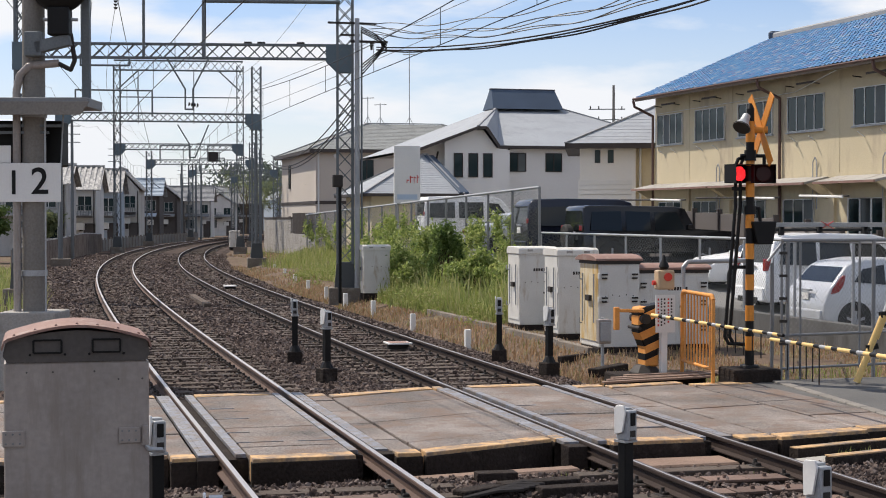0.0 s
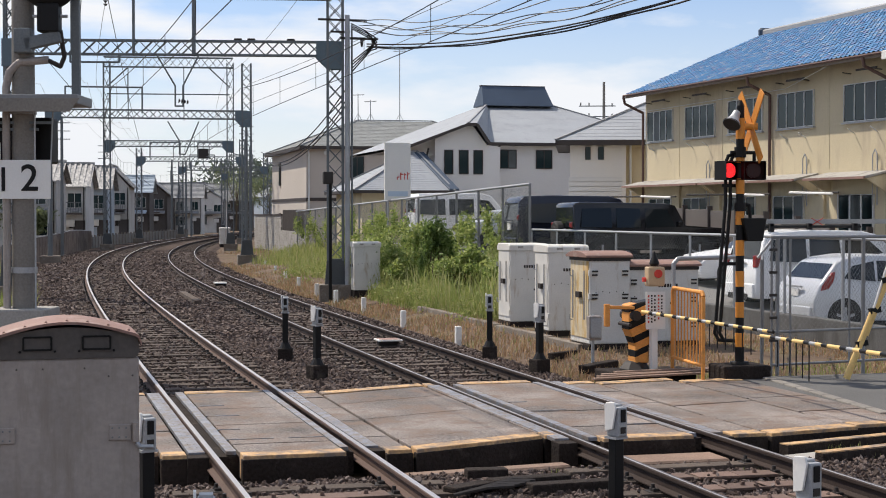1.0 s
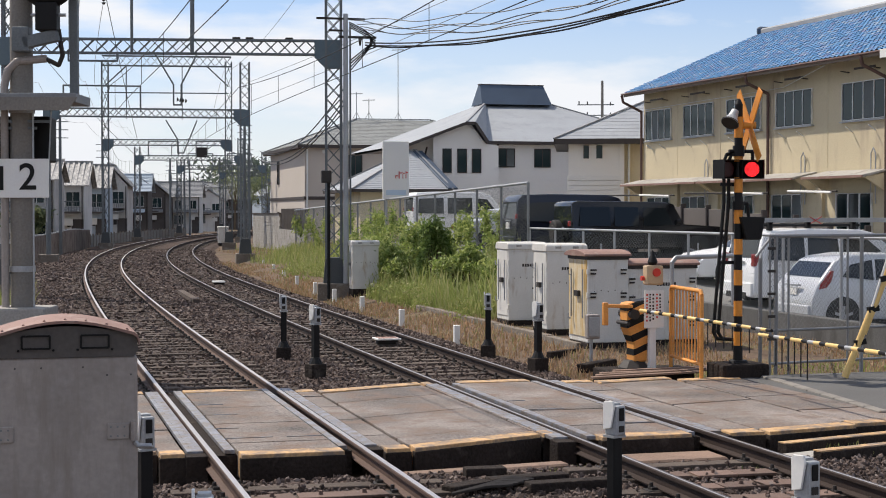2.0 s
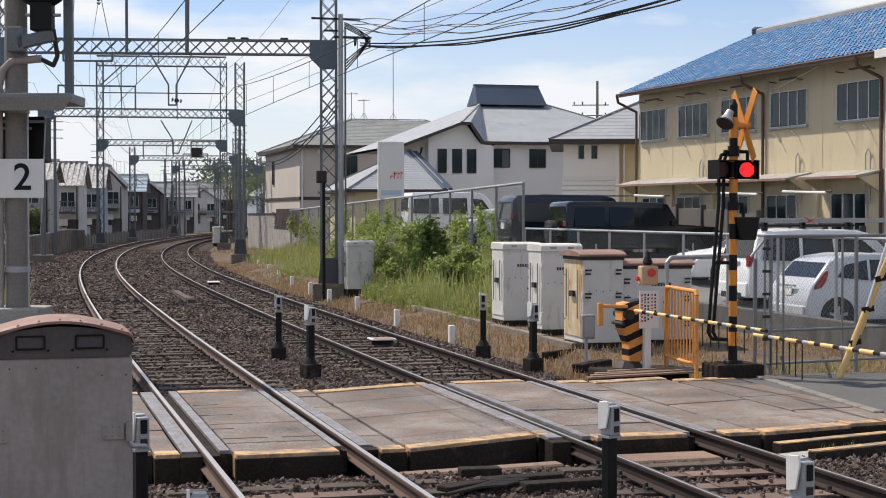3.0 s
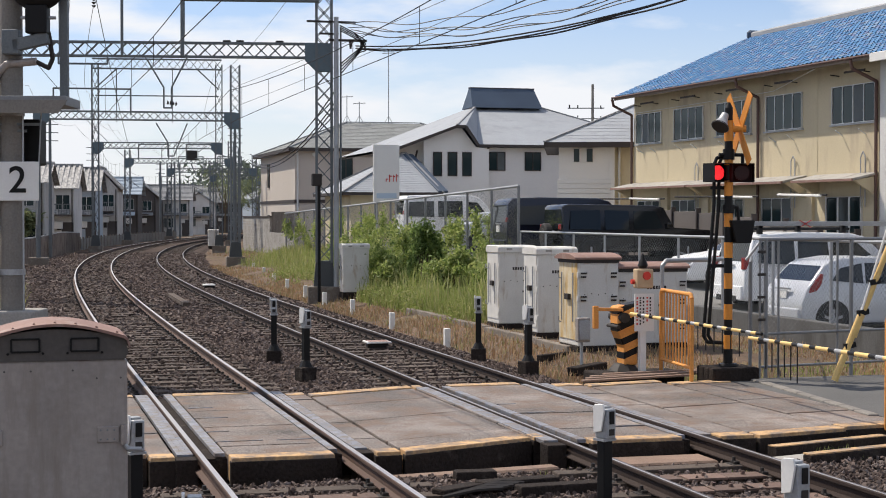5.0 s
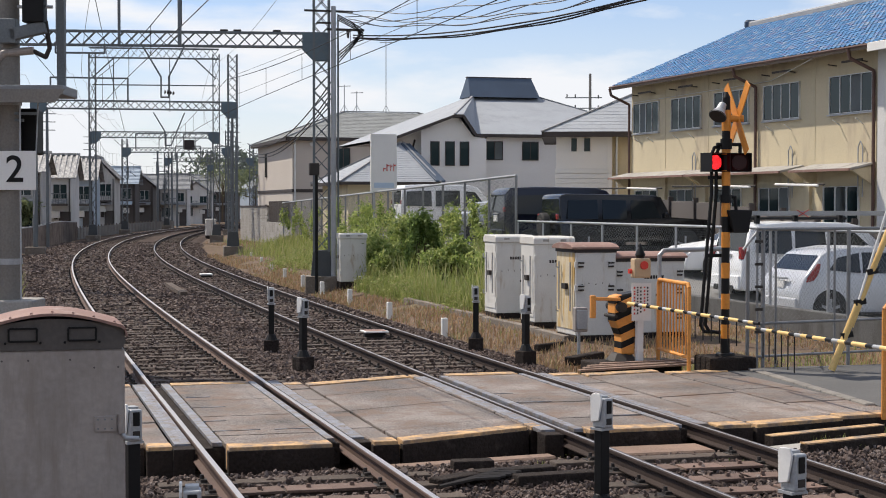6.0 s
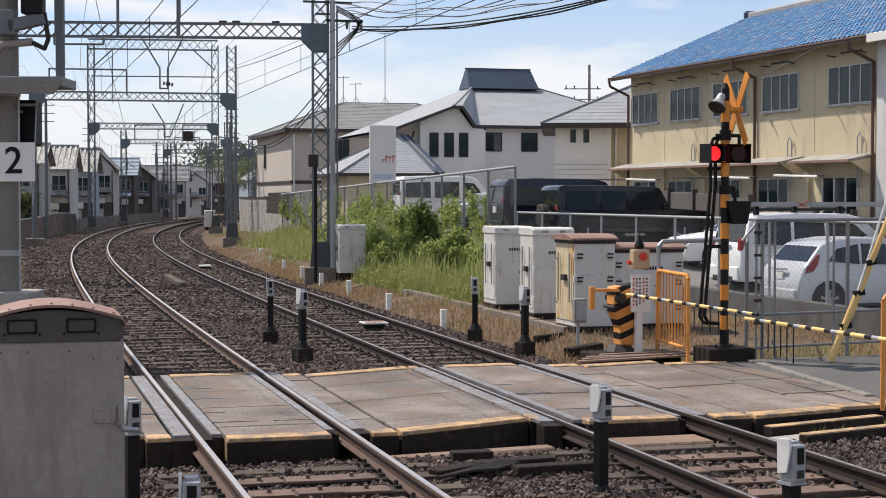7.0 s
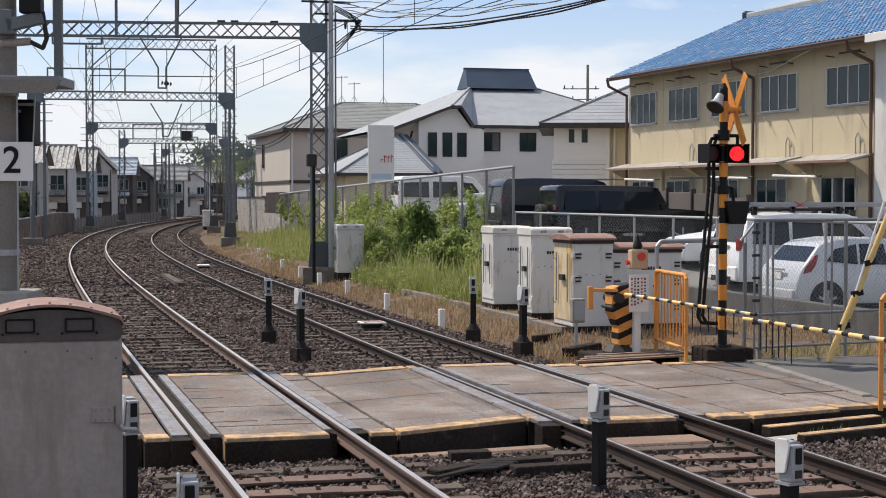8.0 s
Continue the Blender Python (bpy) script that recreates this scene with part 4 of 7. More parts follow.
for x in (-0.17, 0.17):
    bm = B()
    for a, b in (((-0.08, 1.535), (0.08, 1.535)), ((0.08, 1.535), (0.08, 1.61)), ((0.08, 1.61), (-0.08, 1.61)), ((-0.08, 1.61), (-0.08, 1.535))):
        bar(bm, (x + a[0], -0.018, a[1]), (x + b[0], -0.018, b[1]), 0.012, 0.012)
    part("vent_frame", bm, M_black, gc)
    for d in (-0.1, 0.1):
        part("vent_stud", bar(B(), (x + d, -0.012, 1.525), (x + d, -0.024, 1.525), 0.008, seg=8), M_black, gc)
for s, x in ((1, 0.31), (-1, -0.36)):
    h = part("hinge_plate", box(B(), x - 0.07, x + 0.06, -0.014, 0.001, 0.985, 1.08, 0.005), M_cabgrey, gc, "grey bolted hinge plate")
    for dx in (-0.05, -0.01, 0.03):
        for dz in (1.005, 1.06):
            part("hinge_bolt", bar(B(), (x + dx, -0.010, dz), (x + dx, -0.02, dz), 0.006, seg=8), M_post, h)
part("hinge_pin", bar(B(), (0.395, -0.02, 0.975), (0.395, -0.02, 1.09), 0.018, seg=12), M_cabgrey, gc)
part("hasp", pipe(B(), [(0.40, -0.02, 0.97), (0.42, -0.02, 0.945), (0.50, -0.02, 0.94)], 0.014, 8), M_galv, gc)
for x in (-0.29, -0.14, 0.1, 0.24, 0.38):
    part("door_bolt", bar(B(), (x, 0.0, 1.42 - 0.05 * (x > 0.2)), (x, -0.008, 1.42 - 0.05 * (x > 0.2)), 0.006, seg=8), M_fascia, gc)

# ---- obstacle sensors ----
def sensor(x, y, turn, top=0.75, lo=-0.25, twin=False, label="black post with white optical sensor head"):
    s = thing("obstacle_sensor", pose(x, y, 0, 0, 0, turn), label, "sensor post", "obstacle sensors")
    part("post", box(B(), -0.05, 0.05, -0.045, 0.045, lo + 0.06, top - 0.30, 0.008), M_black, s)
    part("flange", bevelled(cone(B(), (0, 0, lo + 0.02), (0, 0, lo + 0.13), 0.115, 0.06, 10), 0.006), M_black, s)
    part("foot", box(B(), -0.13, 0.13, -0.12, 0.12, lo - 0.30, lo + 0.03, 0.02), M_darkside, s, "dark concrete foot")
    part("head_plate", box(B(), -0.07, 0.07, -0.07, 0.07, top - 0.305, top - 0.285), M_galv, s)
    part("head", box(B(), -0.052, 0.052, -0.085, 0.07, top - 0.285, top - 0.03, 0.014), M_galv, s, "pale grey sensor housing")
    part("lens_window", box(B(), -0.028, 0.028, -0.093, -0.083, top - 0.16, top - 0.05, 0.006), M_black, s)
    part("lens_plate", box(B(), -0.03, 0.03, -0.091, -0.083, top - 0.255, top - 0.20, 0.004), M_darkgrey, s)
    ol = [(-0.09, top - 0.04), (-0.07, top + 0.012), (0.03, top + 0.005), (0.05, top - 0.02), (0.045, top - 0.24), (-0.05, top - 0.22)]
    part("sun_hood", bevelled(prism(B(), [(a + 0.02, z) for a, z in ol], "x", -0.074, -0.056), 0.004), M_sign, s, "white side shade plate")
    part("clamp", box(B(), -0.04, 0.04, -0.03, 0.06, top - 0.032, top - 0.012, 0.004), M_galv, s)
    return s


sensor(4.89, 12.6, 22, 0.73)
sensor(5.11, 9.62, 14, 0.70)
sensor(0.96, 12.75, 16)
sensor(1.02, 9.1, -6, 0.74)
sensor(4.40, 27.03, -10, 0.94, 0.0)
sensor(4.38, 23.9, 22, 0.93, 0.0)
sensor(7.92, 26.5, -16, 0.95, 0.0)
sensor(7.99, 23.95, 18, 0.92, 0.0)

# ---- small trackside pieces ----
for i, (x, y) in enumerate(((8.43, 30.4), (8.6, 35.8), (8.92, 41.7), (9.0, 46.0), (9.25, 50.5), (9.6, 56), (10.1, 62), (10.8, 69), (11.4, 76))):
    mk = part("marker_stake", box(B(), x - 0.06, x + 0.06, y - 0.06, y + 0.06, -0.45, 0.10, 0.012), M_sign)
    tagged(mk, "short white concrete boundary stake in dry grass", "stake", "boundary stakes")
bc = thing("track_beacon", pose(6.72, 29.2, 0), "white flat track beacon on a dark stand between rails", "beacon")
part("plate", box(B(), -0.23, 0.23, -0.24, 0.24, -0.055, -0.025, 0.006), M_sign, bc)
part("plate_mark", box(B(), -0.19, 0.20, -0.20, 0.20, -0.025, -0.02, 0.002), M_brownroof, bc)
part("stand", box(B(), -0.2, 0.2, -0.08, 0.08, -0.18, -0.055, 0.01), M_darkgrey, bc)
bc = thing("track_beacon", pose(6.75, 55.6, 0), "pale flat track beacon between far rails", "beacon")
part("plate", box(B(), -0.2, 0.2, -0.28, 0.28, -0.08, -0.03, 0.006), M_sign, bc)
part("stand", box(B(), -0.2, 0.2, -0.1, 0.1, -0.2, -0.08, 0.01), M_darkgrey, bc)
sweep("spare_rail", [(-0.10, -0.2), (0.10, -0.2), (0.10, -0.06), (-0.10, -0.06)], 44.5, 50.0, 2.05, M_sleeper, None, "short brown stained cable trough between the tracks", "cable trough")
# low wall in front of the cabinets
kw = thing("low_wall", pose(0, 0, 0), "low weathered concrete retaining kerb before the cabinets", "wall", kind="structure")
for i in range(7):
    y = 26.6 + i * 1.75
    part("wall_block", box(B(), 9.60 + 0.015 * i, 9.76 + 0.015 * i, y, y + 1.72, -0.5, 0.02 + 0.012 * (i % 2), 0.015), M_oldconc, kw)
part("cable_trough", bevelled(bar(B(), (8.75, 24.0, -0.17), (9.5, 24.6, -0.15), 0.20, 0.14), 0.012), M_darkside, kw)
part("cable_trough", bevelled(bar(B(), (8.9, 26.1, -0.14), (9.95, 26.7, -0.12), 0.12, 0.12), 0.012), M_darkside, kw)
BX, BY = [8.5, 9.0, 9.6, 9.7, 10.4, 12.0, 13.9], [22.4, 24.0, 26.2, 29.0, 32.0, 35.0, 38.0, 41.0]
raw("cabinet_bank", [(x, y, bank_height(x, y)) for y in BY for x in BX], [(j * len(BX) + i, j * len(BX) + i + 1, (j + 1) * len(BX) + i + 1, (j + 1) * len(BX) + i) for j in range(len(BY) - 1) for i in range(len(BX) - 1)],
    M_soil, None, "bare dry soil bank with straw behind a low kerb", "ground", "structure")
# small grey box on a stake by the cabinets
jb = thing("junction_box", pose(9.05, 24.3, 0), "small grey junction box on a steel stake", "junction box")
part("stake", bar(B(), (0, 0.08, -0.3), (0, 0.08, 0.7), 0.03, seg=8), M_galv, jb)
part("box", box(B(), -0.12, 0.10, -0.08, 0.06, 0.28, 0.68, 0.02), M_cabgrey, jb)
part("lid", box(B(), -0.10, 0.08, -0.10, -0.08, 0.32, 0.64, 0.012), M_galv, jb)
for i in range(7):
    a = rnd.uniform(-0.06, 0.06)
    pl = part("loose_plank", bevelled(bar(B(), (7.9 + 0.1 * i, 21.25 + 0.09 * i, -0.02 + 0.02 * (i % 3)), (9.6 + 0.12 * i, 21.3 + 0.10 * i + a, 0.02 + 0.02 * (i % 2)), 0.11, 0.03), 0.005), M_wood)
    tagged(pl, "weathered orange brown timber plank lying by the crossing", "plank", "loose planks")
for i, (x, y, a, w) in enumerate(((4.55, 13.95, 8, 0.8), (4.85, 13.6, 4, 0.85), (4.3, 14.5, -4, 0.4), (3.9, 13.7, 30, 0.5))):
    tagged(part("concrete_offcut", box(B(), -w / 2, w / 2, -0.09, 0.09, -0.24, -0.10, 0.015), M_darkside), "dark concrete offcut lying on the ballast", "offcut", "concrete offcuts").matrix_basis = pose(x, y, 0, 0, 0, a)
for i in range(6):
    x, y, a = 4.0 + i * 0.07, 13.45 + i * 0.06, 20 + i * 4
    tagged(part("loose_cable", pipe(B(), [(x - 0.35, y - 0.12, -0.13), (x, y + 0.02 * i, -0.10), (x + 0.3, y + 0.18, -0.13)], 0.018, 6), M_darkgrey), "dark loose cable end on the ballast", "cable", "loose cables")


# ---- lattice steel ----
def lattice(name, p, q, w, d, n, parent, mx, chord=0.07, brace=0.035, up=(0, 1, 0), split=False):
    """A four-chord truss from p to q, w wide and d deep, with crossed bracing in n bays on its sides."""
    p, q = Vector(p), Vector(q)
    ax = (q - p).normalized()
    e2 = Vector(up)
    e1 = ax.cross(e2).normalized()
    e2 = e1.cross(ax).normalized()
    top = new(name)
    top.parent = parent
    for s1 in (-1, 1):
        for s2 in (-1, 1):
            o = e1 * (s1 * w / 2) + e2 * (s2 * d / 2)
            part("chord", bar(B(), p + o, q + o, chord), mx, top)
    for s, ea, eb, wa, wb in ((1, e1, e2, w, d), (-1, e1, e2, w, d), (1, e2, e1, d, w), (-1, e2, e1, d, w)):
        bm = B()
        for i in range(n):
            a, b = p + (q - p) * (i / n), p + (q - p) * ((i + 1) / n)
            o = eb * (s * wb / 2)
            bar(bm, a + o + ea * wa / 2, b + o - ea * wa / 2, brace, brace * 0.5)
            bar(bm, a + o - ea * wa / 2, b + o + ea * wa / 2, brace, brace * 0.5)
            if split:
                part("brace", bm, mx, top)
                bm = B()
        if split:
            bm.free()
        else:
            tagged(part("bracing", bm, mx, top), kind="stuff")
    return top


def gusset(parent, x, y, z0, z1, side, w, m=None):
    o = [(x - w / 2 - (0.35 if side < 0 else 0), z1), (x + w / 2 + (0.35 if side > 0 else 0), z1), (x + w / 2 + (0.35 if side > 0 else 0), z0 + 0.35), (x + w / 2, z0), (x - w / 2, z0), (x - w / 2 - (0.35 if side < 0 else 0), z0 + 0.35)]
    part("gusset_plate", prism(B(), o, "y", y - w / 2 - 0.012, y - w / 2 + 0.004), m or M_gusset, parent, "blue grey gusset plate")
    part("gusset_plate", prism(B(), o, "y", y + w / 2 - 0.004, y + w / 2 + 0.012), m or M_gusset, parent)


def gantry(s, left, right, beam_z, top_l, top_r, label, detail=True, lw=0.46, slim_left=False, split=False):
    x, y, a = along(s, 0.0)
    g = thing("catenary_gantry", pose(x, y, 0, 0, 0, -math.degrees(a)), label, "catenary gantry", "catenary gantries")
    for k, (px, tz) in enumerate(((left, top_l), (right, top_r))):
        if k == 0 and slim_left:
            part("column", bar(B(), (px, 0, -0.3), (px, 0, tz), 0.13, seg=12), M_steel, g)
        else:
            cw = lw * (0.68 if k == 0 and split else 1.0)
            lattice("column", (px, 0, 0.95), (px, 0, tz), cw, cw, int(tz / (lw * 1.15)) if detail else 12, g, M_steel, 0.075, 0.045, split=split)
            part("column_base", bevelled(prism(B(), [(px - lw / 2 - 0.1, 0.2), (px + lw / 2 + 0.1, 0.2), (px + lw / 2 + 0.03, 1.0), (px - lw / 2 - 0.03, 1.0)], "y", -lw / 2 - 0.03, lw / 2 + 0.03), 0.01), M_steeldark, g, "plated column base")
        part("footing", box(B(), px - 0.5, px + 0.5, -0.5, 0.5, -0.7, 0.22, 0.03), M_oldconc, g, "concrete footing")
        gusset(g, px, 0, beam_z - 0.62, beam_z + 0.22, 1 if k == 0 else -1, lw)
    lattice("beam", (left, 0, beam_z), (right, 0, beam_z), 0.42, 0.16 if split else 0.34, int((right - left) / 0.42), g, M_steel, 0.065, 0.05, split=split)
    return g


x1, _, _ = along(48.0, 0.0)
g1 = gantry(47.9, -3.2, 6.55, 7.42, 10.6, 10.8, "grey lattice steel catenary gantry over both tracks", split=True)


_b = g1.matrix_world.copy()
g1.matrix_world = _b @ Matrix.Translation((6.55, 0, -0.02)) @ pose(0, 0, 0, 0, 0, -9) @ Matrix.Translation((-6.55, 0, 0))


def frame_pipe(g, pts, r=0.045, label="grey pipe bracket"):
    return part("pipe_bracket", pipe(B(), pts, r, 8), M_steel, g, label)


frame_pipe(g1, [(-1.35, -0.25, 7.2), (-1.35, -0.25, 9.02), (0.48, -0.25, 9.02), (0.48, -0.25, 7.2)])
frame_pipe(g1, [(2.28, -0.25, 7.2), (2.28, -0.25, 8.92), (6.4, -0.25, 8.92)], 0.06)
frame_pipe(g1, [(-1.4, -0.25, 7.2), (-1.4, -0.25, 6.95), (0.05, -0.25, 6.95), (0.05, -0.25, 7.2)], 0.03)
frame_pipe(g1, [(1.15, -0.25, 7.22), (1.72, -0.25, 6.25), (1.72, -0.25, 5.64), (1.95, -0.25, 5.64), (1.95, -0.25, 6.25), (2.45, -0.25, 7.22)], 0.025)
for bx in (4.0, 3.6, 5.2):
    part("bolt_cluster", box(B(), bx - 0.12, bx + 0.12, -0.1, 0.1, 7.62, 7.72, 0.02), M_darkgrey, g1)


def insulator(parent, p, q, n=4):
    bm = B()
    p, q = Vector(p), Vector(q)
    for i in range(n):
        a, b = p + (q - p) * (i / n), p + (q - p) * ((i + 0.6) / n)
        cone(bm, a, b, 0.07, 0.03, 10)
    part("insulator", bm, M_darkgrey, parent, "ribbed insulator")


insulator(g1, (-0.35, -0.25, 9.0), (-0.35, -0.25, 8.6))
insulator(g1, (1.82, -0.25, 5.8), (2.15, -0.25, 5.75))

g2 = gantry(84.0, -3.0, 7.1, 7.58, 8.2, 10.3, "distant grey lattice catenary gantry with blue gussets", slim_left=True)
frame_pipe(g2, [(-2.2, -0.25, 7.6), (-2.2, -0.25, 8.95), (1.7, -0.25, 8.95), (1.7, -0.25, 7.6)])
frame_pipe(g2, [(3.0, -0.25, 7.2), (3.6, -0.25, 6.2), (3.6, -0.25, 5.5), (3.9, -0.25, 5.5), (4.6, -0.25, 7.2)], 0.035)
g3 = gantry(117.0, -2.0, 6.85, 7.5, 13.4, 13.4, "tall distant lattice gantry with a second truss on top", False)
lattice("top_truss", (-2.2, 0, 13.4), (7.05, 0, 13.4), 0.7, 0.5, 16, g3, M_steel, 0.07, 0.04)
for s in (-1, 1):
    c = -2.0 if s < 0 else 6.85
    part("knee_brace", bar(B(), (c, 0, 11.6), (c - s * 1.6, 0, 13.1), 0.09), M_steel, g3)
    part("cross_pipe", bar(B(), (1.5 - s * 2.0, 0.3, 9.2), (1.5 - s * 2.0, 0.3, 13.1), 0.06), M_steel, g3)
part("cross_pipe", bar(B(), (-2.0, 0, 11.1), (6.85, 0, 11.1), 0.08), M_steel, g3)
for s, tz in ((146, 8.4), (176, 8.2), (206, 9.5), (240, 8.2)):
    gg = gantry(s, -2.5, 6.8, 7.4, tz, tz + 0.8, "far lattice catenary gantry in the haze", False)
    frame_pipe(gg, [(-1.5, 0, 7.5), (-1.5, 0, 8.9), (1.2, 0, 8.9), (1.2, 0, 7.5)], 0.06)
    frame_pipe(gg, [(2.8, 0, 7.5), (2.8, 0, 8.9), (5.4, 0, 8.9), (5.4, 0, 7.5)], 0.06)
    for q in range(6):
        ox, oz = rnd.uniform(-3, 6), rnd.uniform(5.2, 8.6)
        frame_pipe(gg, [(ox, 0.2, oz), (ox + rnd.uniform(0.5, 1.6), 0.2, oz + rnd.choice((0, 0, 0.6, -0.5)))], 0.035)
        frame_pipe(gg, [(ox, 0.2, oz - rnd.uniform(0.2, 0.9)), (ox, 0.2, oz + 0.4)], 0.035)
    frame_pipe(gg, [(3.2, 0, 7.2), (3.7, 0, 6.0), (4.1, 0, 6.0), (4.6, 0, 7.2)], 0.05)
bx = thing("equipment_box", pose(*along(146, 3.3)[:2], 7.95), "dark square line equipment hung on a far gantry", "equipment box")
part("box", box(B(), -0.45, 0.45, -0.25, 0.25, -0.5, 0.4, 0.03), M_darkgrey, bx)
part("hanger", bar(B(), (0, 0, -1.0), (0, 0, 0.9), 0.05), M_steel, bx)
# slim steel and concrete poles along the bend
for s, off, z, r in ((66, -3.3, 8.0, 0.10), (100, -3.5, 8.8, 0.12), (128, -3.3, 8.6, 0.12), (160, 6.6, 9.5, 0.14), (190, -3.6, 9.0, 0.14), (181, -4.3, 9.0, 0.15), (191, -4.4, 9.2, 0.15), (112, 8.0, 9.3, 0.13)):
    x, y, a = along(s, off)
    pl = thing("line_pole", pose(x, y, -0.4), "slim grey line pole beside the track", "pole", "line poles")
    part("shaft", cone(B(), (0, 0, 0), (0, 0, z), r, r * 0.7, 10), M_steel, pl)
    for k in range(3):
        part("cross_arm", bar(B(), (-0.5, 0, z - 0.4 - k * 0.5), (0.5, 0, z - 0.4 - k * 0.5), 0.05), M_steel, pl)


# ---- wires ----
def wire(pts, r, label, category="wire", group="overhead wires", mx=None):
    cu = bpy.data.curves.new("overhead_wire", "CURVE")
    cu.dimensions, cu.bevel_depth, cu.bevel_resolution = "3D", r, 1
    sp_ = cu.splines.new("POLY")
    sp_.points.add(len(pts) - 1)
    for p_, q_ in zip(sp_.points, pts):
        p_.co = (*q_, 1)
    cu.materials.append(mx or M_black)
    return tagged(new("overhead_wire", cu), label, category, group)


for t in (0.0, SPACING):
    for zc, sag, r, lab in ((5.15, 0.0, 0.008, "thin contact wire over the track"), (6.15, 0.45, 0.009, "thin messenger wire over the track")):
        pts = []
        for i in range(150):
            s = -12 + i * 2.0
            k = ((s - 47.9) % 34.0) / 34.0
            x, y, a = along(s, t + 0.15 * math.sin(s / 34.0 * math.pi))
            pts.append((x, y, zc - sag * 4 * k * (1 - k)))
        wire(pts, r, lab)
    for i in range(40):
        s = 20 + i * 5.0
        k = ((s - 47.9) % 34.0) / 34.0
        x, y, a = along(s, t + 0.15 * math.sin(s / 34.0 * math.pi))
        wire([(x, y, 5.15), (x, y, 6.15 - 0.45 * 4 * k * (1 - k))], 0.006, "thin dropper between overhead wires")
for off, z, sag in ((-3.3, 8.9, 0.7), (-1.0, 9.0, 0.8), (5.9, 9.6, 0.7), (-0.35, 8.55, 0.6)):
    pts = []
    for i in range(130):
        s = 0 + i * 1.9
        k = ((s - 47.9) % 34.0) / 34.0
        x, y, a = along(s, off)
        pts.append((x, y, z - sag * 4 * k * (1 - k)))
    wire(pts, 0.008, "feeder wire between the gantries", mx=M_post)


def span(p, q, sag, r, label, wave=0.0, n=40, seed=0, mx=None):
    p, q = Vector(p), Vector(q)
    rr = random.Random(seed)
    ph = rr.uniform(0, 6)
    pts = []
    for i in range(n + 1):
        k = i / n
        v = p + (q - p) * k
        v.z -= sag * 4 * k * (1 - k)
        v.z += wave * math.sin(k * 38 + ph)
        pts.append(tuple(v))
    return wire(pts, r, label, mx=mx)


TOPW = Vector((9.85, 47.6, 8.25))
for i, (dz, ez, sag, wv) in enumerate(((0.05, 9.9, 1.4, 0.04), (-0.05, 10.1, 1.7, 0.05), (-0.1, 9.8, 1.55, 0.045), (-0.25, 9.5, 1.5, 0.05), (-0.3, 9.3, 1.4, 0.02), (-0.68, 8.5, 1.0, 0.0), (-0.75, 8.8, 1.15, 0.0), (-0.78, 8.6, 1.1, 0.015))):
    span(TOPW + Vector((0.45 if i > 4 else 0.1 * i, 0, dz)), (17.0, 21.0, ez), sag, 0.015 if i < 5 else 0.022, "thick utility cable sagging over the car park", wv * 1.3, 60, i, M_post if i < 5 else M_darkgrey)
# cables falling away behind the near gantry to the line of poles
for dz in (0.0, -0.35, -0.5):
    span((9.7, 47.9, 6.2 + dz), (13.3, 90.0, 5.9 + dz), 0.9, 0.022, "dark cable running to the next pole")
for p, q in (((11.93, 84.0, 8.3), (12.66, 41.57, 8.3)), ((12.02, 84.6, 9.4), (13.53, 49.65, 9.4))):
    p, q = Vector(p), Vector(q)
    span(p, q + (q - p) * 0.6, 0.12, 0.011, "thin grey feeder wire over the bank", mx=M_post)
for i, (a, b) in enumerate((((-3.4 + 2.5, 48, 9.0), (6.0, 84, 5.3)), ((2.5, 48, 8.9), (7.5, 100, 5.6)))):
    span(a, b, 0.3, 0.012, "thin slanting stay wire")

# ---- service poles beside the near gantry ----
up = thing("service_pole", pose(9.63, 47.35, -0.3), "slim grey steel service pole beside the gantry column", "pole")
part("shaft", cone(B(), (0, 0, 0), (0, 0, 8.7), 0.085, 0.075, 14), M_galv, up)
part("pipe", bar(B(), (0.14, 0, 2.0), (0.14, 0, 8.3), 0.03, seg=8), M_steel, up)
part("cross_arm", bar(B(), (-0.2, 0, 8.0), (0.95, 0, 8.0), 0.07), M_darkgrey, up)
part("cross_arm", bar(B(), (-0.9, 0, 8.55), (0.6, 0, 8.55), 0.06), M_darkgrey, up)
for x in (0.45, 0.8):
    part("insulator", cone(B(), (x, 0, 8.0), (x, 0, 7.75), 0.06, 0.03, 8), M_darkgrey, up)
for i in range(4):
    part("cable_loop", pipe(B(), [(0.1, -0.05, 8.45 - 0.05 * i), (0.5 + 0.1 * i, -0.1, 8.25 - 0.1 * i), (0.9, -0.1, 8.0 - 0.1 * i), (0.7, -0.1, 7.75 - 0.04 * i), (0.15, -0.05, 7.3 - 0.1 * i)], 0.018, 6), M_black, up)
part("clamp", bar(B(), (-0.5, 0.1, 8.2), (0.1, 0.1, 8.2), 0.12, 0.05), M_darkgrey, up)
bp = thing("black_post", pose(8.95, 46.6, -0.3), "black slim trackside post with small box head", "post")
part("shaft", bar(B(), (0, 0, 0), (0, 0, 3.9), 0.05, seg=10), M_black, bp)
part("head", box(B(), -0.22, 0.08, -0.1, 0.1, 3.55, 3.92, 0.03), M_darkgrey, bp)
cabinet(pose(10.08, 46.6, 0.0), 0.80, 0.5, 1.52, M_cabwhite, M_cabwhite, "white trackside cabinet beside the gantry column", False, None, False)
cabinet(pose(*along(130, 6.1)[:2], -0.1), 0.8, 0.6, 1.4, M_cabwhite, M_cabwhite, "distant pale cabinet beside the track", False, None, False)

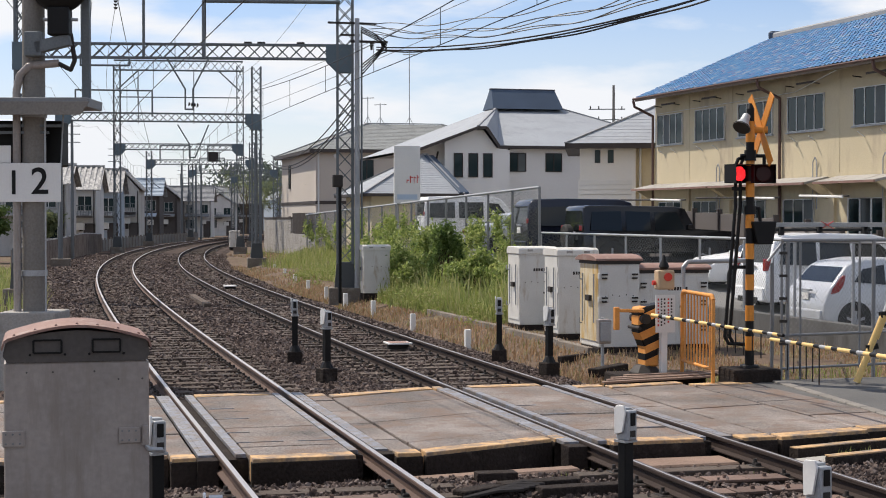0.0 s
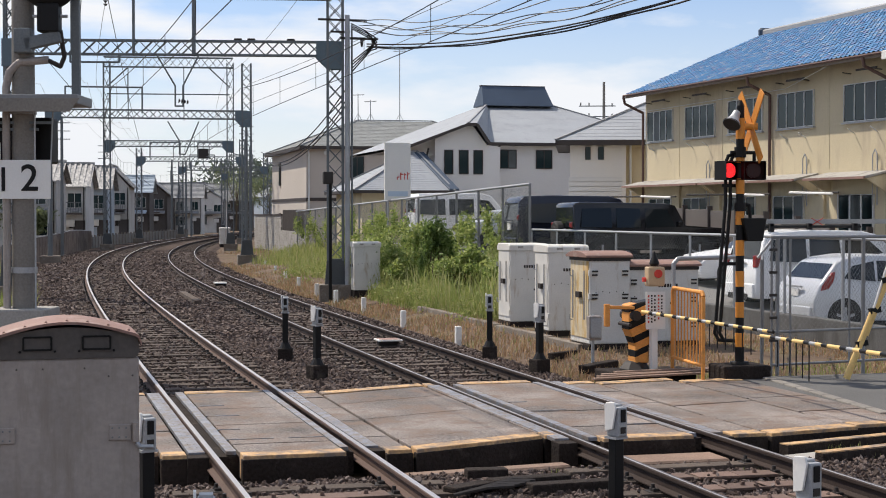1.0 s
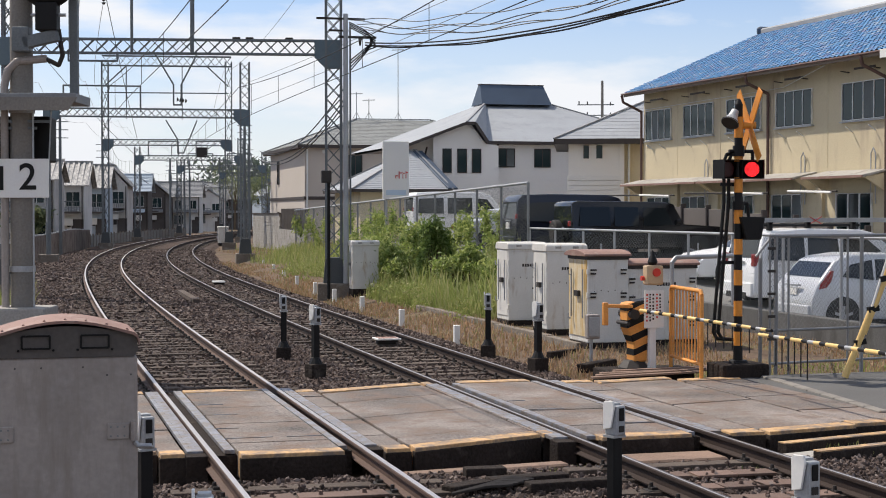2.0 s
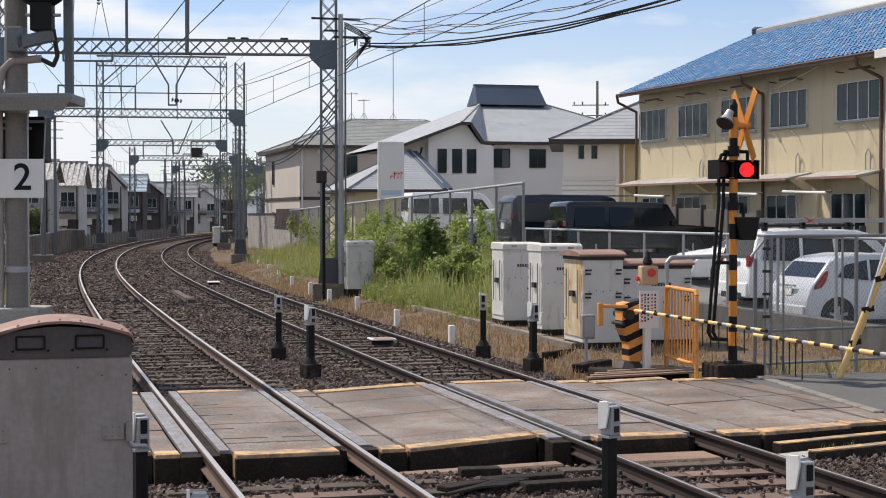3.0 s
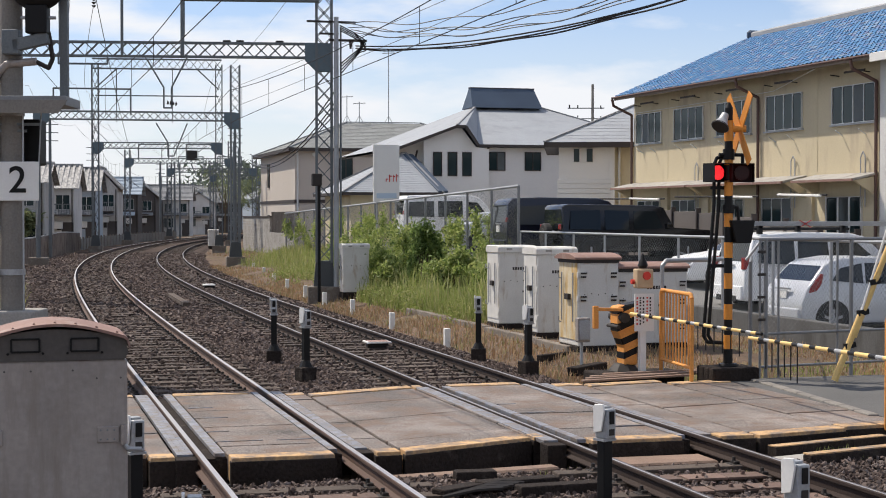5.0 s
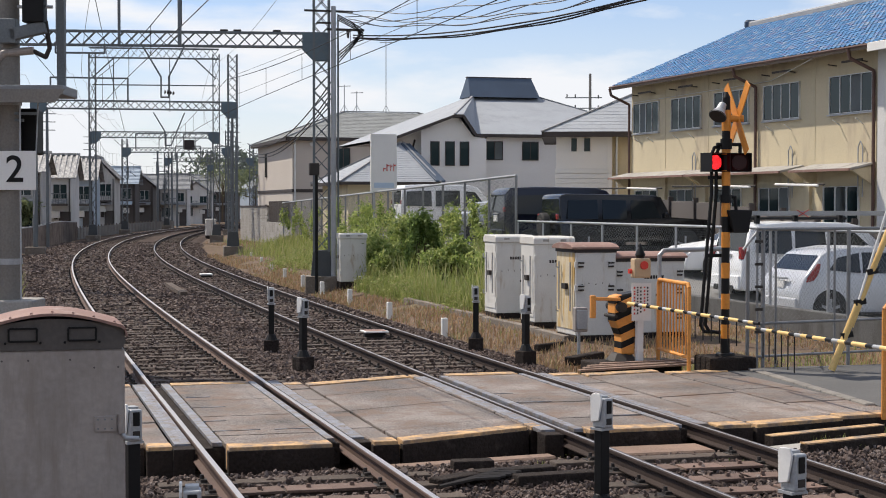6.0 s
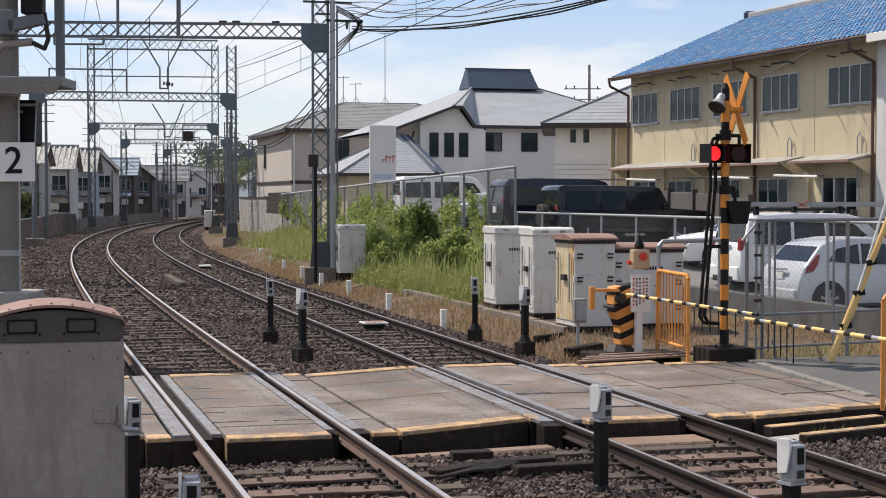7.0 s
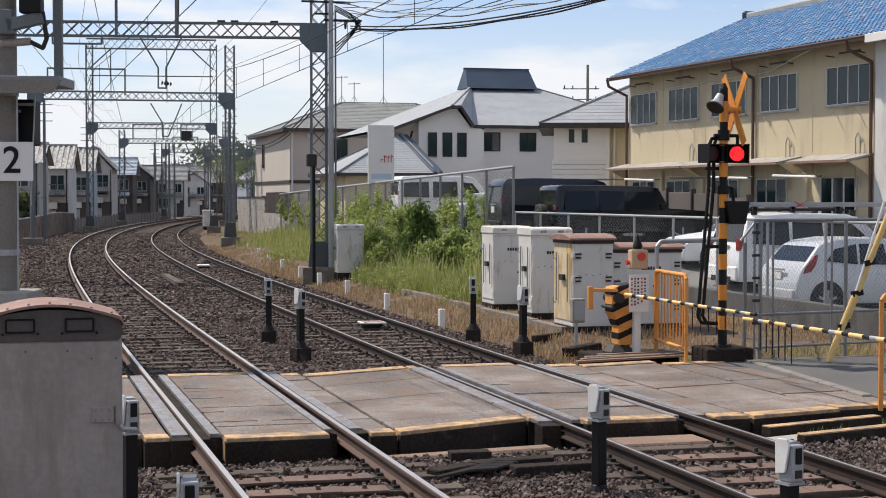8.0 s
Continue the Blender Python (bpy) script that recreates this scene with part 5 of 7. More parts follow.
# ---- concrete signal pole with number sign ----
sp12 = thing("signal_pole", pose(0.05, 24.8, -0.3, 0, 0, -14.6), "thick concrete signal pole with conduits and a work platform", "signal pole")
part("shaft", cone(B(), (0, 0, 0), (0, 0, 6.4), 0.185, 0.165, 28), M_poleconc, sp12, "round concrete pole")
part("footing", box(B(), -0.45, 0.42, -0.4, 0.5, 0, 1.22, 0.03), M_concrete, sp12)
part("conduit", pipe(B(), [(-0.23, -0.12, 0.8), (-0.23, -0.12, 4.55), (-0.17, -0.14, 4.78), (-0.02, -0.16, 4.92), (0.42, -0.16, 4.96)], 0.06, 12), M_cabgrey, sp12, "pale cable conduit")
part("flex_cable", pipe(B(), [(0.42, -0.16, 4.95), (0.6, -0.16, 4.86), (0.66, -0.16, 5.0), (0.6, -0.16, 5.4)], 0.035, 10), M_darkgrey, sp12)
for z in (1.75, 3.05, 4.15):
    part("clamp_band", cone(B(), (0, 0, z), (0, 0, z + 0.09), 0.195, 0.195, 28), M_galv, sp12)
part("platform", box(B(), -1.9, 0.93, -0.5, 0.5, 4.28, 4.42, 0.01), M_post, sp12, "grey steel work platform")
part("platform_edge", bevelled(prism(B(), [(-1.9, 4.16), (0.82, 4.16), (0.96, 4.36), (-1.9, 4.36)], "y", -0.52, -0.5), 0.004), M_poleconc, sp12)
for x, z in ((0.35, 4.02), (0.15, 3.92)):
    part("platform_strut", bar(B(), (-0.9, -0.1, z), (x + 0.1, -0.1, z), 0.05, 0.04), M_steel, sp12)
part("side_upright", box(B(), 0.74, 0.86, -0.06, 0.06, 4.42, 6.6, 0.008), M_steel, sp12, "flat grey steel upright")
part("thin_rod", bar(B(), (0.22, -0.2, 0.9), (0.22, -0.2, 4.28), 0.014, seg=6), M_galv, sp12)
part("thin_rod", bar(B(), (0.34, 0.1, 2.5), (0.42, 0.1, 4.2), 0.012, seg=6), M_galv, sp12)
part("bracket", box(B(), -0.06, 0.20, -0.34, -0.10, 5.05, 5.42, 0.02), M_steel, sp12, "grey signal bracket")
part("bracket_arm", bevelled(bar(B(), (0.1, -0.26, 5.18), (0.62, -0.26, 5.30), 0.16, 0.18), 0.01), M_steel, sp12)
part("signal_neck", box(B(), 0.30, 0.62, -0.38, -0.12, 5.36, 5.78, 0.02), M_black, sp12)
for x in (0.26, 0.68):
    part("neck_bolt", bar(B(), (x - 0.05, -0.25, 5.60), (x + 0.05, -0.25, 5.60), 0.025, seg=8), M_galv, sp12)
bm = B()
bmesh.ops.create_uvsphere(bm, u_segments=32, v_segments=16, radius=1.0, matrix=Matrix.Translation((0.46, -0.25, 6.30)) @ Matrix.Diagonal((0.50, 0.22, 0.60, 1)))
smooth(part("signal_head", bm, M_black, sp12, "rounded black signal back plate"))
part("equipment_box", box(B(), -0.75, 0.36, 0.25, 0.7, 3.42, 4.12, 0.03), M_black, sp12, "black signal box behind the pole")
sg = thing("number_sign", pose(0.05, 24.8, -0.3, 0, 0, -14.6), "white enamel stop sign with black number twelve", "sign")
part("panel", box(B(), -0.50, 0.46, -0.235, -0.215, 2.87, 3.455, 0.006), M_sign, sg)
part("bracket", box(B(), -0.2, 0.2, -0.216, -0.17, 3.0, 3.05), M_galv, sg)


def digits(text, x, z, size, parent, y):
    cu = bpy.data.curves.new("digit", "FONT")
    cu.body, cu.size, cu.extrude, cu.offset = text, size, 0.002, 0.006
    cu.align_x, cu.align_y = "CENTER", "CENTER"
    cu.materials.append(M_black)
    o = new("digit", cu)
    o.parent = parent
    o.matrix_basis = pose(x, y, z, 90)
    return o


part("digit", box(B(), -0.275, -0.22, -0.242, -0.234, 2.985, 3.345), M_black, sg)
digits("2", 0.145, 3.165, 0.56, sg, -0.24)
part("small_plate", box(B(), -0.52, -0.30, -0.2, -0.18, 3.46, 3.72, 0.004), M_sign, sg, "small white plate behind the sign")

# ---- buildings ----
def window(parent, x0, x1, z0, z1, y, n=2, axis="y", frame_m=None, curtain=0.0, sill=True, face=-1):
    """A framed window on a wall. axis 'y': on a wall of fixed y, looking to -y; axis 'x': on a wall of fixed x, looking to -x; x0, x1 run along the wall."""
    fm = frame_m or M_trimwhite
    w = new("window")
    w.parent = parent

    def bx(a0, a1, d0, d1, b0, b1):
        if axis == "y":
            return box(B(), a0, a1, y + d0, y + d1, b0, b1)
        return box(B(), y + d0, y + d1, a0, a1, b0, b1)
    part("recess", bx(x0, x1, -0.004, 0.02, z0, z1), M_trimdark, w)
    t = 0.022
    for a0, a1, b0, b1 in ((x0 - t, x1 + t, z0 - t, z0), (x0 - t, x1 + t, z1, z1 + t), (x0 - t, x0, z0, z1), (x1, x1 + t, z0, z1)):
        part("window_frame", bx(a0, a1, -0.06, 0.02, b0, b1), fm, w)
    for i in range(n):
        a0, a1 = x0 + (x1 - x0) * i / n, x0 + (x1 - x0) * (i + 1) / n
        part("pane", bx(a0 + 0.02, a1 - 0.02, -0.03, -0.02, z0 + 0.02, z1 - 0.02), M_curtain if (i + int(x0 * 7)) % 5 == 0 and curtain else M_pane, w)
        if i:
            part("mullion", bx(a0 - 0.018, a0 + 0.018, -0.05, -0.01, z0, z1), fm, w)
    if sill:
        part("window_sill", bx(x0 - 0.08, x1 + 0.08, -0.10, 0.0, z0 - 0.075, z0 - 0.035), M_galv, w)
    return w


def hip_roof(name, x0, x1, y0, y1, ez, rx0, rx1, ry, rz, material, parent, over=0.5, thick=0.16, courses=0):
    """Eaves rectangle with overhang, a ridge from (rx0, ry) to (rx1, ry); laid in stepped courses."""
    x0, x1, y0, y1 = x0 - over, x1 + over, y0 - over, y1 + over
    top = new(name)
    top.parent = parent
    c = [Vector((x0, y0, ez)), Vector((x1, y0, ez)), Vector((x1, y1, ez)), Vector((x0, y1, ez))]
    r0, r1 = Vector((rx0, ry, rz)), Vector((rx1, ry, rz))
    faces = [(c[0], c[1], r1, r0), (c[1], c[2], r1, r1), (c[2], c[3], r0, r1), (c[3], c[0], r0, r0)]
    n = max(1, courses)
    for a, b, tb, ta in faces:
        verts, fs = [a.copy(), b.copy()], []
        lift = Vector((0, 0, 0.010))
        for i in range(n):
            k0, k1 = i / n, (i + 1) / n
            i0 = len(verts)
            verts += [a.lerp(ta, k0) + lift, b.lerp(tb, k0) + lift, a.lerp(ta, k1), b.lerp(tb, k1)]
            fs += [(i0 - 2, i0 - 1, i0 + 1, i0), (i0, i0 + 1, i0 + 3, i0 + 2)]
        raw("roof_slope", [tuple(v) for v in verts], fs, material, top)
    bm = B()
    box(bm, x0, x1, y0, y0 + 0.04, ez - thick, ez + 0.02)
    box(bm, x0, x1, y1 - 0.04, y1, ez - thick, ez + 0.02)
    box(bm, x0, x0 + 0.04, y0, y1, ez - thick, ez + 0.02)
    box(bm, x1 - 0.04, x1, y0, y1, ez - thick, ez + 0.02)
    part("fascia", bm, M_trimdark, top, "dark eaves board")
    raw("soffit", [tuple(v + Vector((0, 0, -thick + 0.02))) for v in c], [(3, 2, 1, 0)], M_trimdark, top)
    for a, b in ((c[0], r0), (c[1], r1), (c[2], r1), (c[3], r0), (r0, r1)):
        if (a - b).length > 0.1:
            part("ridge_cap", bar(B(), a + Vector((0, 0, 0.04)), b + Vector((0, 0, 0.05)), 0.09, 0.05), M_greyridge, top)
    return top


M_greytile = mat("grey clay tile", (0.22, 0.225, 0.23), 0.7, vary=0.25, scale=6, bump=0.4, bscale=5)
M_ribbed = mat("ribbed grey roof", (0.20, 0.20, 0.20), 0.6, vary=0.2, scale=3, bump=0.2, stain=(0.46, 0.45, 0.43), stain_at=0.52)
M_ribpale = mat("pale worn roof rib", (0.40, 0.39, 0.37), 0.7, vary=0.35, scale=3, bump=0.1, stain=(0.2, 0.2, 0.2), stain_at=0.52)
M_bluewall = mat("blue grey siding", (0.36, 0.42, 0.48), 0.8, vary=0.1, scale=2, bump=0.1)
M_greywall = mat("grey stucco", (0.47, 0.455, 0.435), 0.9, vary=0.2, scale=2, bump=0.2, stain=(0.36, 0.345, 0.32), stain_at=0.56, streak=0.3)
M_palewall = mat("pale weathered stucco", (0.57, 0.56, 0.54), 0.9, vary=0.15, scale=2, bump=0.2, stain=(0.46, 0.445, 0.42), stain_at=0.57, streak=0.3)
M_darkboard = mat("dark timber boards", (0.075, 0.065, 0.06), 0.8, vary=0.25, scale=4, bump=0.3)
M_greyridge = mat("grey ridge tile", (0.27, 0.275, 0.28), 0.7, vary=0.2, scale=6, bump=0.2)
# long cream apartment block with the blue tiled roof
FX, BY0, BY1, EAVE = 23.0, 24.0, 55.7, 6.86
ap = thing("apartment_block", pose(0, 0, 0), "two storey cream stucco apartment block with blue tiled roof", "building")
part("wall", box(B(), FX, FX + 10.4, BY0, BY1, -0.3, EAVE + 0.1), M_cream, ap, "stained cream stucco wall")
gable = [(FX, EAVE), (FX + 10.4, EAVE), (FX + 5.2, EAVE + 2.2)]
part("gable", prism(B(), gable, "y", BY1 - 0.2, BY1), M_cream, ap)
RUN, RISE = 5.95, 2.5
rg = np.random.default_rng(5)
tv, tf = [], []
TW = 0.236
nu, nr = int((BY1 + 0.32 - BY0) / TW), 30
for r in range(nr):
    for c in range(nu):
        y0 = BY0 + c * TW
        k0, k1 = r / nr, (r + 1.12) / nr
        b0 = len(tv)
        j = rg.uniform(-0.008, 0.008)
        for k, dz in ((k0, 0.030), (k1, 0.0)):
            for q in range(5):
                yy = y0 + TW * q / 4
                zz = 0.028 * math.cos(q / 4 * 6.283) * (1 if q in (0, 4) else 0.8)
                tv.append((FX - 0.75 + RUN * k, yy, EAVE - 0.02 + RISE * k + dz + zz + j))
        tf += [(b0 + q, b0 + q + 1, b0 + q + 6, b0 + q + 5) for q in range(4)]
M_tiles = island_mat("glazed blue roof tiles", [(0.075, 0.20, 0.40), (0.10, 0.255, 0.47), (0.085, 0.22, 0.43), (0.13, 0.29, 0.49), (0.08, 0.20, 0.40), (0.26, 0.34, 0.44), (0.10, 0.24, 0.45), (0.17, 0.20, 0.34)], 0.27, 0.6)
raw("roof_tiling", tv, tf, M_tiles, ap, "glazed blue wavy roof tiles", "", "stuff")
part("roof_deck", prism(B(), [(FX - 0.72, EAVE - 0.16), (FX - 0.72, EAVE - 0.05), (FX + 5.05, EAVE + 2.42), (FX + 5.35, EAVE + 2.42), (FX + 11.1, EAVE - 0.05), (FX + 11.1, EAVE - 0.16), (FX + 5.2, EAVE + 2.2)], "y", BY0, BY1 + 0.28), M_trimdark, ap)
part("ridge", bevelled(box(B(), FX + 4.98, FX + 5.42, BY0, BY1 + 0.1, EAVE + 2.35, EAVE + 2.62), 0.06), M_greyridge, ap, "grey ridge tiles")
part("ridge_end", bevelled(box(B(), FX + 4.9, FX + 5.5, BY1 + 0.05, BY1 + 0.30, EAVE + 2.35, EAVE + 2.70), 0.08), M_slatedark, ap, "dark ridge end tile")
part("gutter", bar(B(), (FX - 0.80, BY0, EAVE - 0.06), (FX - 0.80, BY1 + 0.28, EAVE - 0.06), 0.038, seg=8), M_gutter, ap, "brown rain gutter")
for y in (39.85, 46.4, BY1 + 0.06):
    part("downpipe", pipe(B(), [(FX - 0.8, y + 0.2, EAVE - 0.1), (FX - 0.75, y + 0.18, EAVE - 0.35), (FX - 0.08, y, EAVE - 0.7), (FX - 0.08, y, 0.0)], 0.05, 8), M_gutter, ap, "brown downpipe")
for y in (52.9, 49.7, 46.2, 43.0):
    part("wall_joint", box(B(), FX - 0.010, FX + 0.01, y - 0.012, y + 0.012, 3.7, EAVE - 0.1), M_cream, ap)
WINS = [(53.4, 55.45), (50.2, 52.35), (46.95, 49.2), (43.85, 45.95), (39.98, 42.15)]
for a, b in WINS:
    window(ap, a, b, 5.07, 6.14, FX, 4, "x", None, 1.0)
    for q in (a + 0.3, b - 0.3):
        part("laundry_bracket", bar(B(), (FX - 0.30, q, 6.49), (FX, q, 6.46), 0.025, 0.03), M_trimdark, ap, "dark laundry pole bracket")
    part("laundry_rail", bar(B(), (FX - 0.3, a + 0.1, 6.5), (FX - 0.3, a + 1.15, 6.5), 0.035, 0.06), M_trimdark, ap)
    for q in (a + 0.5, b - 0.5):
        part("sill_bracket", bar(B(), (FX - 0.25, q, 4.86), (FX - 0.0, q, 4.70), 0.025), M_trimwhite, ap)
for a, b in ((49.9, 58.0), (43.6, 49.8), (39.82, 43.05)):
    b = min(b, BY1 + 0.2)
    part("awning", bevelled(prism(B(), [(FX - 0.85, 3.42), (FX, 3.60), (FX, 3.54), (FX - 0.85, 3.34)], "y", a, b), 0.01), M_concrete, ap, "sloping ground floor awning")
    part("awning_edge", box(B(), FX - 0.90, FX - 0.84, a, b, 3.34, 3.41), M_brownroof, ap, "faded red awning edge")
    for y in (a + 0.1, b - 0.1):
        part("awning_brace", prism(B(), [(FX - 0.75, 3.36), (FX, 3.5), (FX, 2.9)], "y", y - 0.05, y + 0.05), M_cream, ap)
    window(ap, a + 0.8, a + 2.6, 1.6, 2.9, FX, 3, "x", None, 1.0, False)
    window(ap, b - 2.4, b - 0.6, 1.6, 2.9, FX, 3, "x", None, 1.0, False)
    part("pole_arm", bar(B(), (FX - 1.5, a + 0.3, 2.95), (FX - 1.5, b - 0.4, 3.0), 0.03, seg=6), M_darkgrey, ap)
    part("laundry_pole", bar(B(), (FX - 1.7, a + 0.3, 2.92), (FX - 1.7, a + 2.6, 2.98), 0.035, seg=6), M_sign, ap, "white laundry pole")
    part("hoop", pipe(B(), [(FX - 0.08, a + 0.55, 2.6), (FX - 0.08, a + 0.55, 4.05), (FX - 0.08, a + 0.66, 4.2), (FX - 0.08, a + 0.78, 4.05), (FX - 0.08, a + 0.78, 2.6)], 0.018, 6), M_galv, ap)
for y, z0, z1 in ((52.9, 0, 3.4), (49.85, 0, 3.4), (43.3, 0, 3.4)):
    part("pilaster", box(B(), FX - 0.10, FX + 0.02, y - 0.15, y + 0.15, z0, z1), M_cream, ap)
part("side_wing", box(B(), FX - 0.15, FX + 4.0, 27.0, 39.55, -0.3, EAVE - 0.1), M_palewall, ap, "grey plastered projecting wing")
part("bargeboard", bevelled(bar(B(), (FX - 0.92, 38.9, EAVE - 0.16), (FX - 0.92, 30.0, EAVE - 0.10), 0.06, 0.24), 0.01), M_sign, ap, "white eaves board over the wing")
part("wall_cable", pipe(B(), [(FX - 0.75, 42.0, EAVE - 0.2), (FX - 0.05, 45.5, 6.3), (FX - 0.03, 47.0, 6.28), (FX - 0.03, 55.6, 6.22)], 0.012, 5), M_trimwhite, ap, "pale cable clipped to the wall")
ap.matrix_world = Matrix.Translation((22.777, 55.7, 0)) @ pose(0, 0, 0, 0, 0, 3.35) @ Matrix.Translation((-FX, -BY1, 0))
bf = thing("panel_fence", pose(0, 0, 0), "brown panel fence before the apartment block", "fence")
for i in range(14):
    y = 26 + i * 1.9
    part("panel", box(B(), 20.5, 20.56, y, y + 1.86, lot_height(y) - 0.2, lot_height(y) + 1.75, 0.01), M_fencepanel, bf)
    part("post", box(B(), 20.44, 20.6, y - 0.06, y + 0.02, lot_height(y) - 0.2, lot_height(y) + 1.85, 0.01), M_trimdark, bf)

# white house with lantern roof
wh = thing("white_house", pose(0, 0, 0), "large off white house with grey hip roof and dark lantern", "house")
part("wall", box(B(), 22.3, 32.0, 74.3, 86.0, -0.2, 5.9), M_whitewall, wh)
part("wall", prism(B(), [(19.15, -0.2), (22.4, -0.2), (22.4, 5.6), (21.75, 5.7), (21.05, 6.58), (20.68, 6.58), (19.15, 5.95)], "y", 73.2, 84.0), M_whitewall, wh, "off white wing with three windows")
R0, R1 = (23.81, 80.0, 8.2), (27.07, 80.0, 8.2)
V = [(17.75, 72.7, 5.63), (20.66, 72.7, 6.72), (21.1, 72.7, 6.72), (21.72, 72.7, 5.83), (22.0, 73.8, 5.86), (32.4, 73.8, 5.86)]
BACK = [(32.4, 86.4, 5.86), (17.75, 86.4, 5.63)]
roof = new("roof")
roof.parent = wh
for pts in ([V[1], V[2], R0], [V[2], V[3], V[4], R0], [V[4], V[5], R1, R0], [V[5], BACK[0], R1], [BACK[0], BACK[1], R0, R1], [BACK[1], V[0], V[1], R0]):
    raw("roof_slope", pts, [tuple(range(len(pts)))], M_slate, roof)
raw("soffit", [(x, y, z - 0.14) for x, y, z in V[:2] + [BACK[1]]] + [(20.66, 86.4, 6.58)], [(0, 1, 3, 2)], M_trimdark, roof)
raw("soffit", [(x, y, z - 0.14) for x, y, z in (V[4], V[5], BACK[0])] + [(22.0, 86.4, 5.72)], [(0, 1, 2, 3)], M_trimdark, roof)
for a, b in zip(V[:-1], V[1:]):
    part("fascia", bar(B(), Vector(a) + Vector((0, 0.02, -0.075)), Vector(b) + Vector((0, 0.02, -0.075)), 0.13, 0.13), M_trimdark, roof, "dark eaves board")
for a, b in ((V[1], R0), (V[5], R1), (R0, R1)):
    part("ridge_cap", bar(B(), Vector(a) + Vector((0, 0, 0.02)), Vector(b) + Vector((0, 0, 0.03)), 0.10, 0.05), M_greyridge, roof)
LB = [(23.28, 79.0, 8.02), (27.12, 79.0, 8.02), (27.12, 81.0, 8.02), (23.28, 81.0, 8.02), (23.42, 79.85, 9.10), (26.9, 79.85, 9.10), (26.9, 80.15, 9.10), (23.42, 80.15, 9.10)]
raw("lantern", LB, [(0, 1, 5, 4), (1, 2, 6, 5), (2, 3, 7, 6), (3, 0, 4, 7), (4, 5, 6, 7)], M_slatedark, wh, "steep dark blue lantern gable on the ridge")
part("lantern_cap", bar(B(), (23.38, 80.0, 9.11), (26.94, 80.0, 9.11), 0.34, 0.05), M_trimdark, wh)
for a, b in ((19.62, 20.02), (20.35, 20.78), (21.08, 21.5)):
    window(wh, a, b, 4.3, 5.42, 73.2, 1, "y", M_trimdark, 0, False)
window(wh, 22.75, 23.55, 4.62, 5.5, 74.3, 2, "y", M_trimdark, 1.0, False)
window(wh, 24.6, 25.4, 4.62, 5.5, 74.3, 2, "y", M_trimdark, 1.0, False)
part("downpipe", pipe(B(), [(22.65, 74.0, 5.75), (22.5, 74.2, 5.4), (22.5, 74.2, 0.8)], 0.05, 8), M_trimdark, wh)
part("downpipe", pipe(B(), [(18.9, 73.5, 5.5), (18.9, 73.8, 5.2), (18.9, 73.8, 3.2)], 0.05, 8), M_trimdark, wh)

lb = thing("low_annex", pose(0, 0, 0), "single storey annex with pale hipped shingle roof", "house")
part("wall", box(B(), 14.9, 18.6, 70.0, 76.0, 0.6, 3.35), M_cream, lb)
hip_roof("roof", 14.9, 18.6, 70.0, 76.0, 3.42, 18.05, 18.2, 73.0, 5.33, M_slate, lb, 0.5, 0.12, 22)
# dark bar laid on the hip: the shadowed roof face as colour
part("shaded_hip", bevelled(bar(B(), (18.3, 72.95, 5.28), (19.12, 69.55, 3.46), 0.50, 0.10), 0.02), M_slatedark, lb, "hip side of the annex roof coloured dark for shade")

bh = thing("beige_house", pose(0, 0, 0), "two storey beige house with grey hip roof", "house")
part("wall", box(B(), 14.3, 26.0, 81.0, 92.5, -0.2, 5.85), M_beige, bh)
part("band", box(B(), 14.26, 26.0, 80.96, 92.5, 3.05, 3.22), M_trimdark, bh, "dark band between the storeys")
hip_roof("roof", 14.3, 26.0, 81.0, 92.5, 5.88, 18.2, 22.5, 86.7, 7.58, M_slateold, bh, 0.4, 0.16, 18)
window(bh, 16.64, 17.32, 4.26, 5.36, 81.0, 2, "y", M_trimdark, 1.0, False)
window(bh, 89.2, 89.7, 4.0, 5.3, 14.3, 1, "x", M_trimdark, 0, False)
window(bh, 89.2, 89.7, 1.2, 2.4, 14.3, 1, "x", M_trimdark, 0, False)
for x in (15.3, 17.5, 17.85, 18.25):
    part("round_vent", bar(B(), (x, 80.98, 5.55), (x, 80.9, 5.55), 0.10, seg=12), M_trimwhite, bh)
part("downpipe", bar(B(), (14.42, 80.94, 0.6), (14.42, 80.94, 5.7), 0.05, seg=8), M_trimwhite, bh)
FARTHER = Matrix.Translation((0, 0, 2.33)) @ Matrix.Diagonal((1.2, 1.2, 1.2, 1)) @ Matrix.Translation((0, 0, -2.33))
bh.matrix_world = FARTHER
# aerials on the ridges
for x, y, z, h in ((20.63, 86.7, 7.5, 4.1), (18.24, 86.7, 7.5, 1.6), (18.95, 86.7, 7.5, 1.25)):
    an = thing("roof_aerial", pose(x, y, z), "thin metal aerial mast on a house roof", "aerial", "roof aerials")
    if y == 86.7:
        an.matrix_world = FARTHER @ an.matrix_world
    part("mast", bar(B(), (0, 0, -0.3), (0, 0, h), 0.025, seg=6), M_galv, an)
    part("boom", bar(B(), (-0.35, 0, h - 0.1), (0.35, 0, h - 0.05), 0.02, seg=6), M_galv, an)
    for i in range(6):
        part("element", bar(B(), (-0.3 + 0.12 * i, -0.25, h - 0.08), (-0.3 + 0.12 * i, 0.25, h - 0.08), 0.008, seg=4), M_galv, an)
    for dx in (-0.3, 0.3):
        part("stay_leg", bar(B(), (dx, 0, -0.05), (0, 0, 0.5), 0.015, seg=5), M_galv, an)

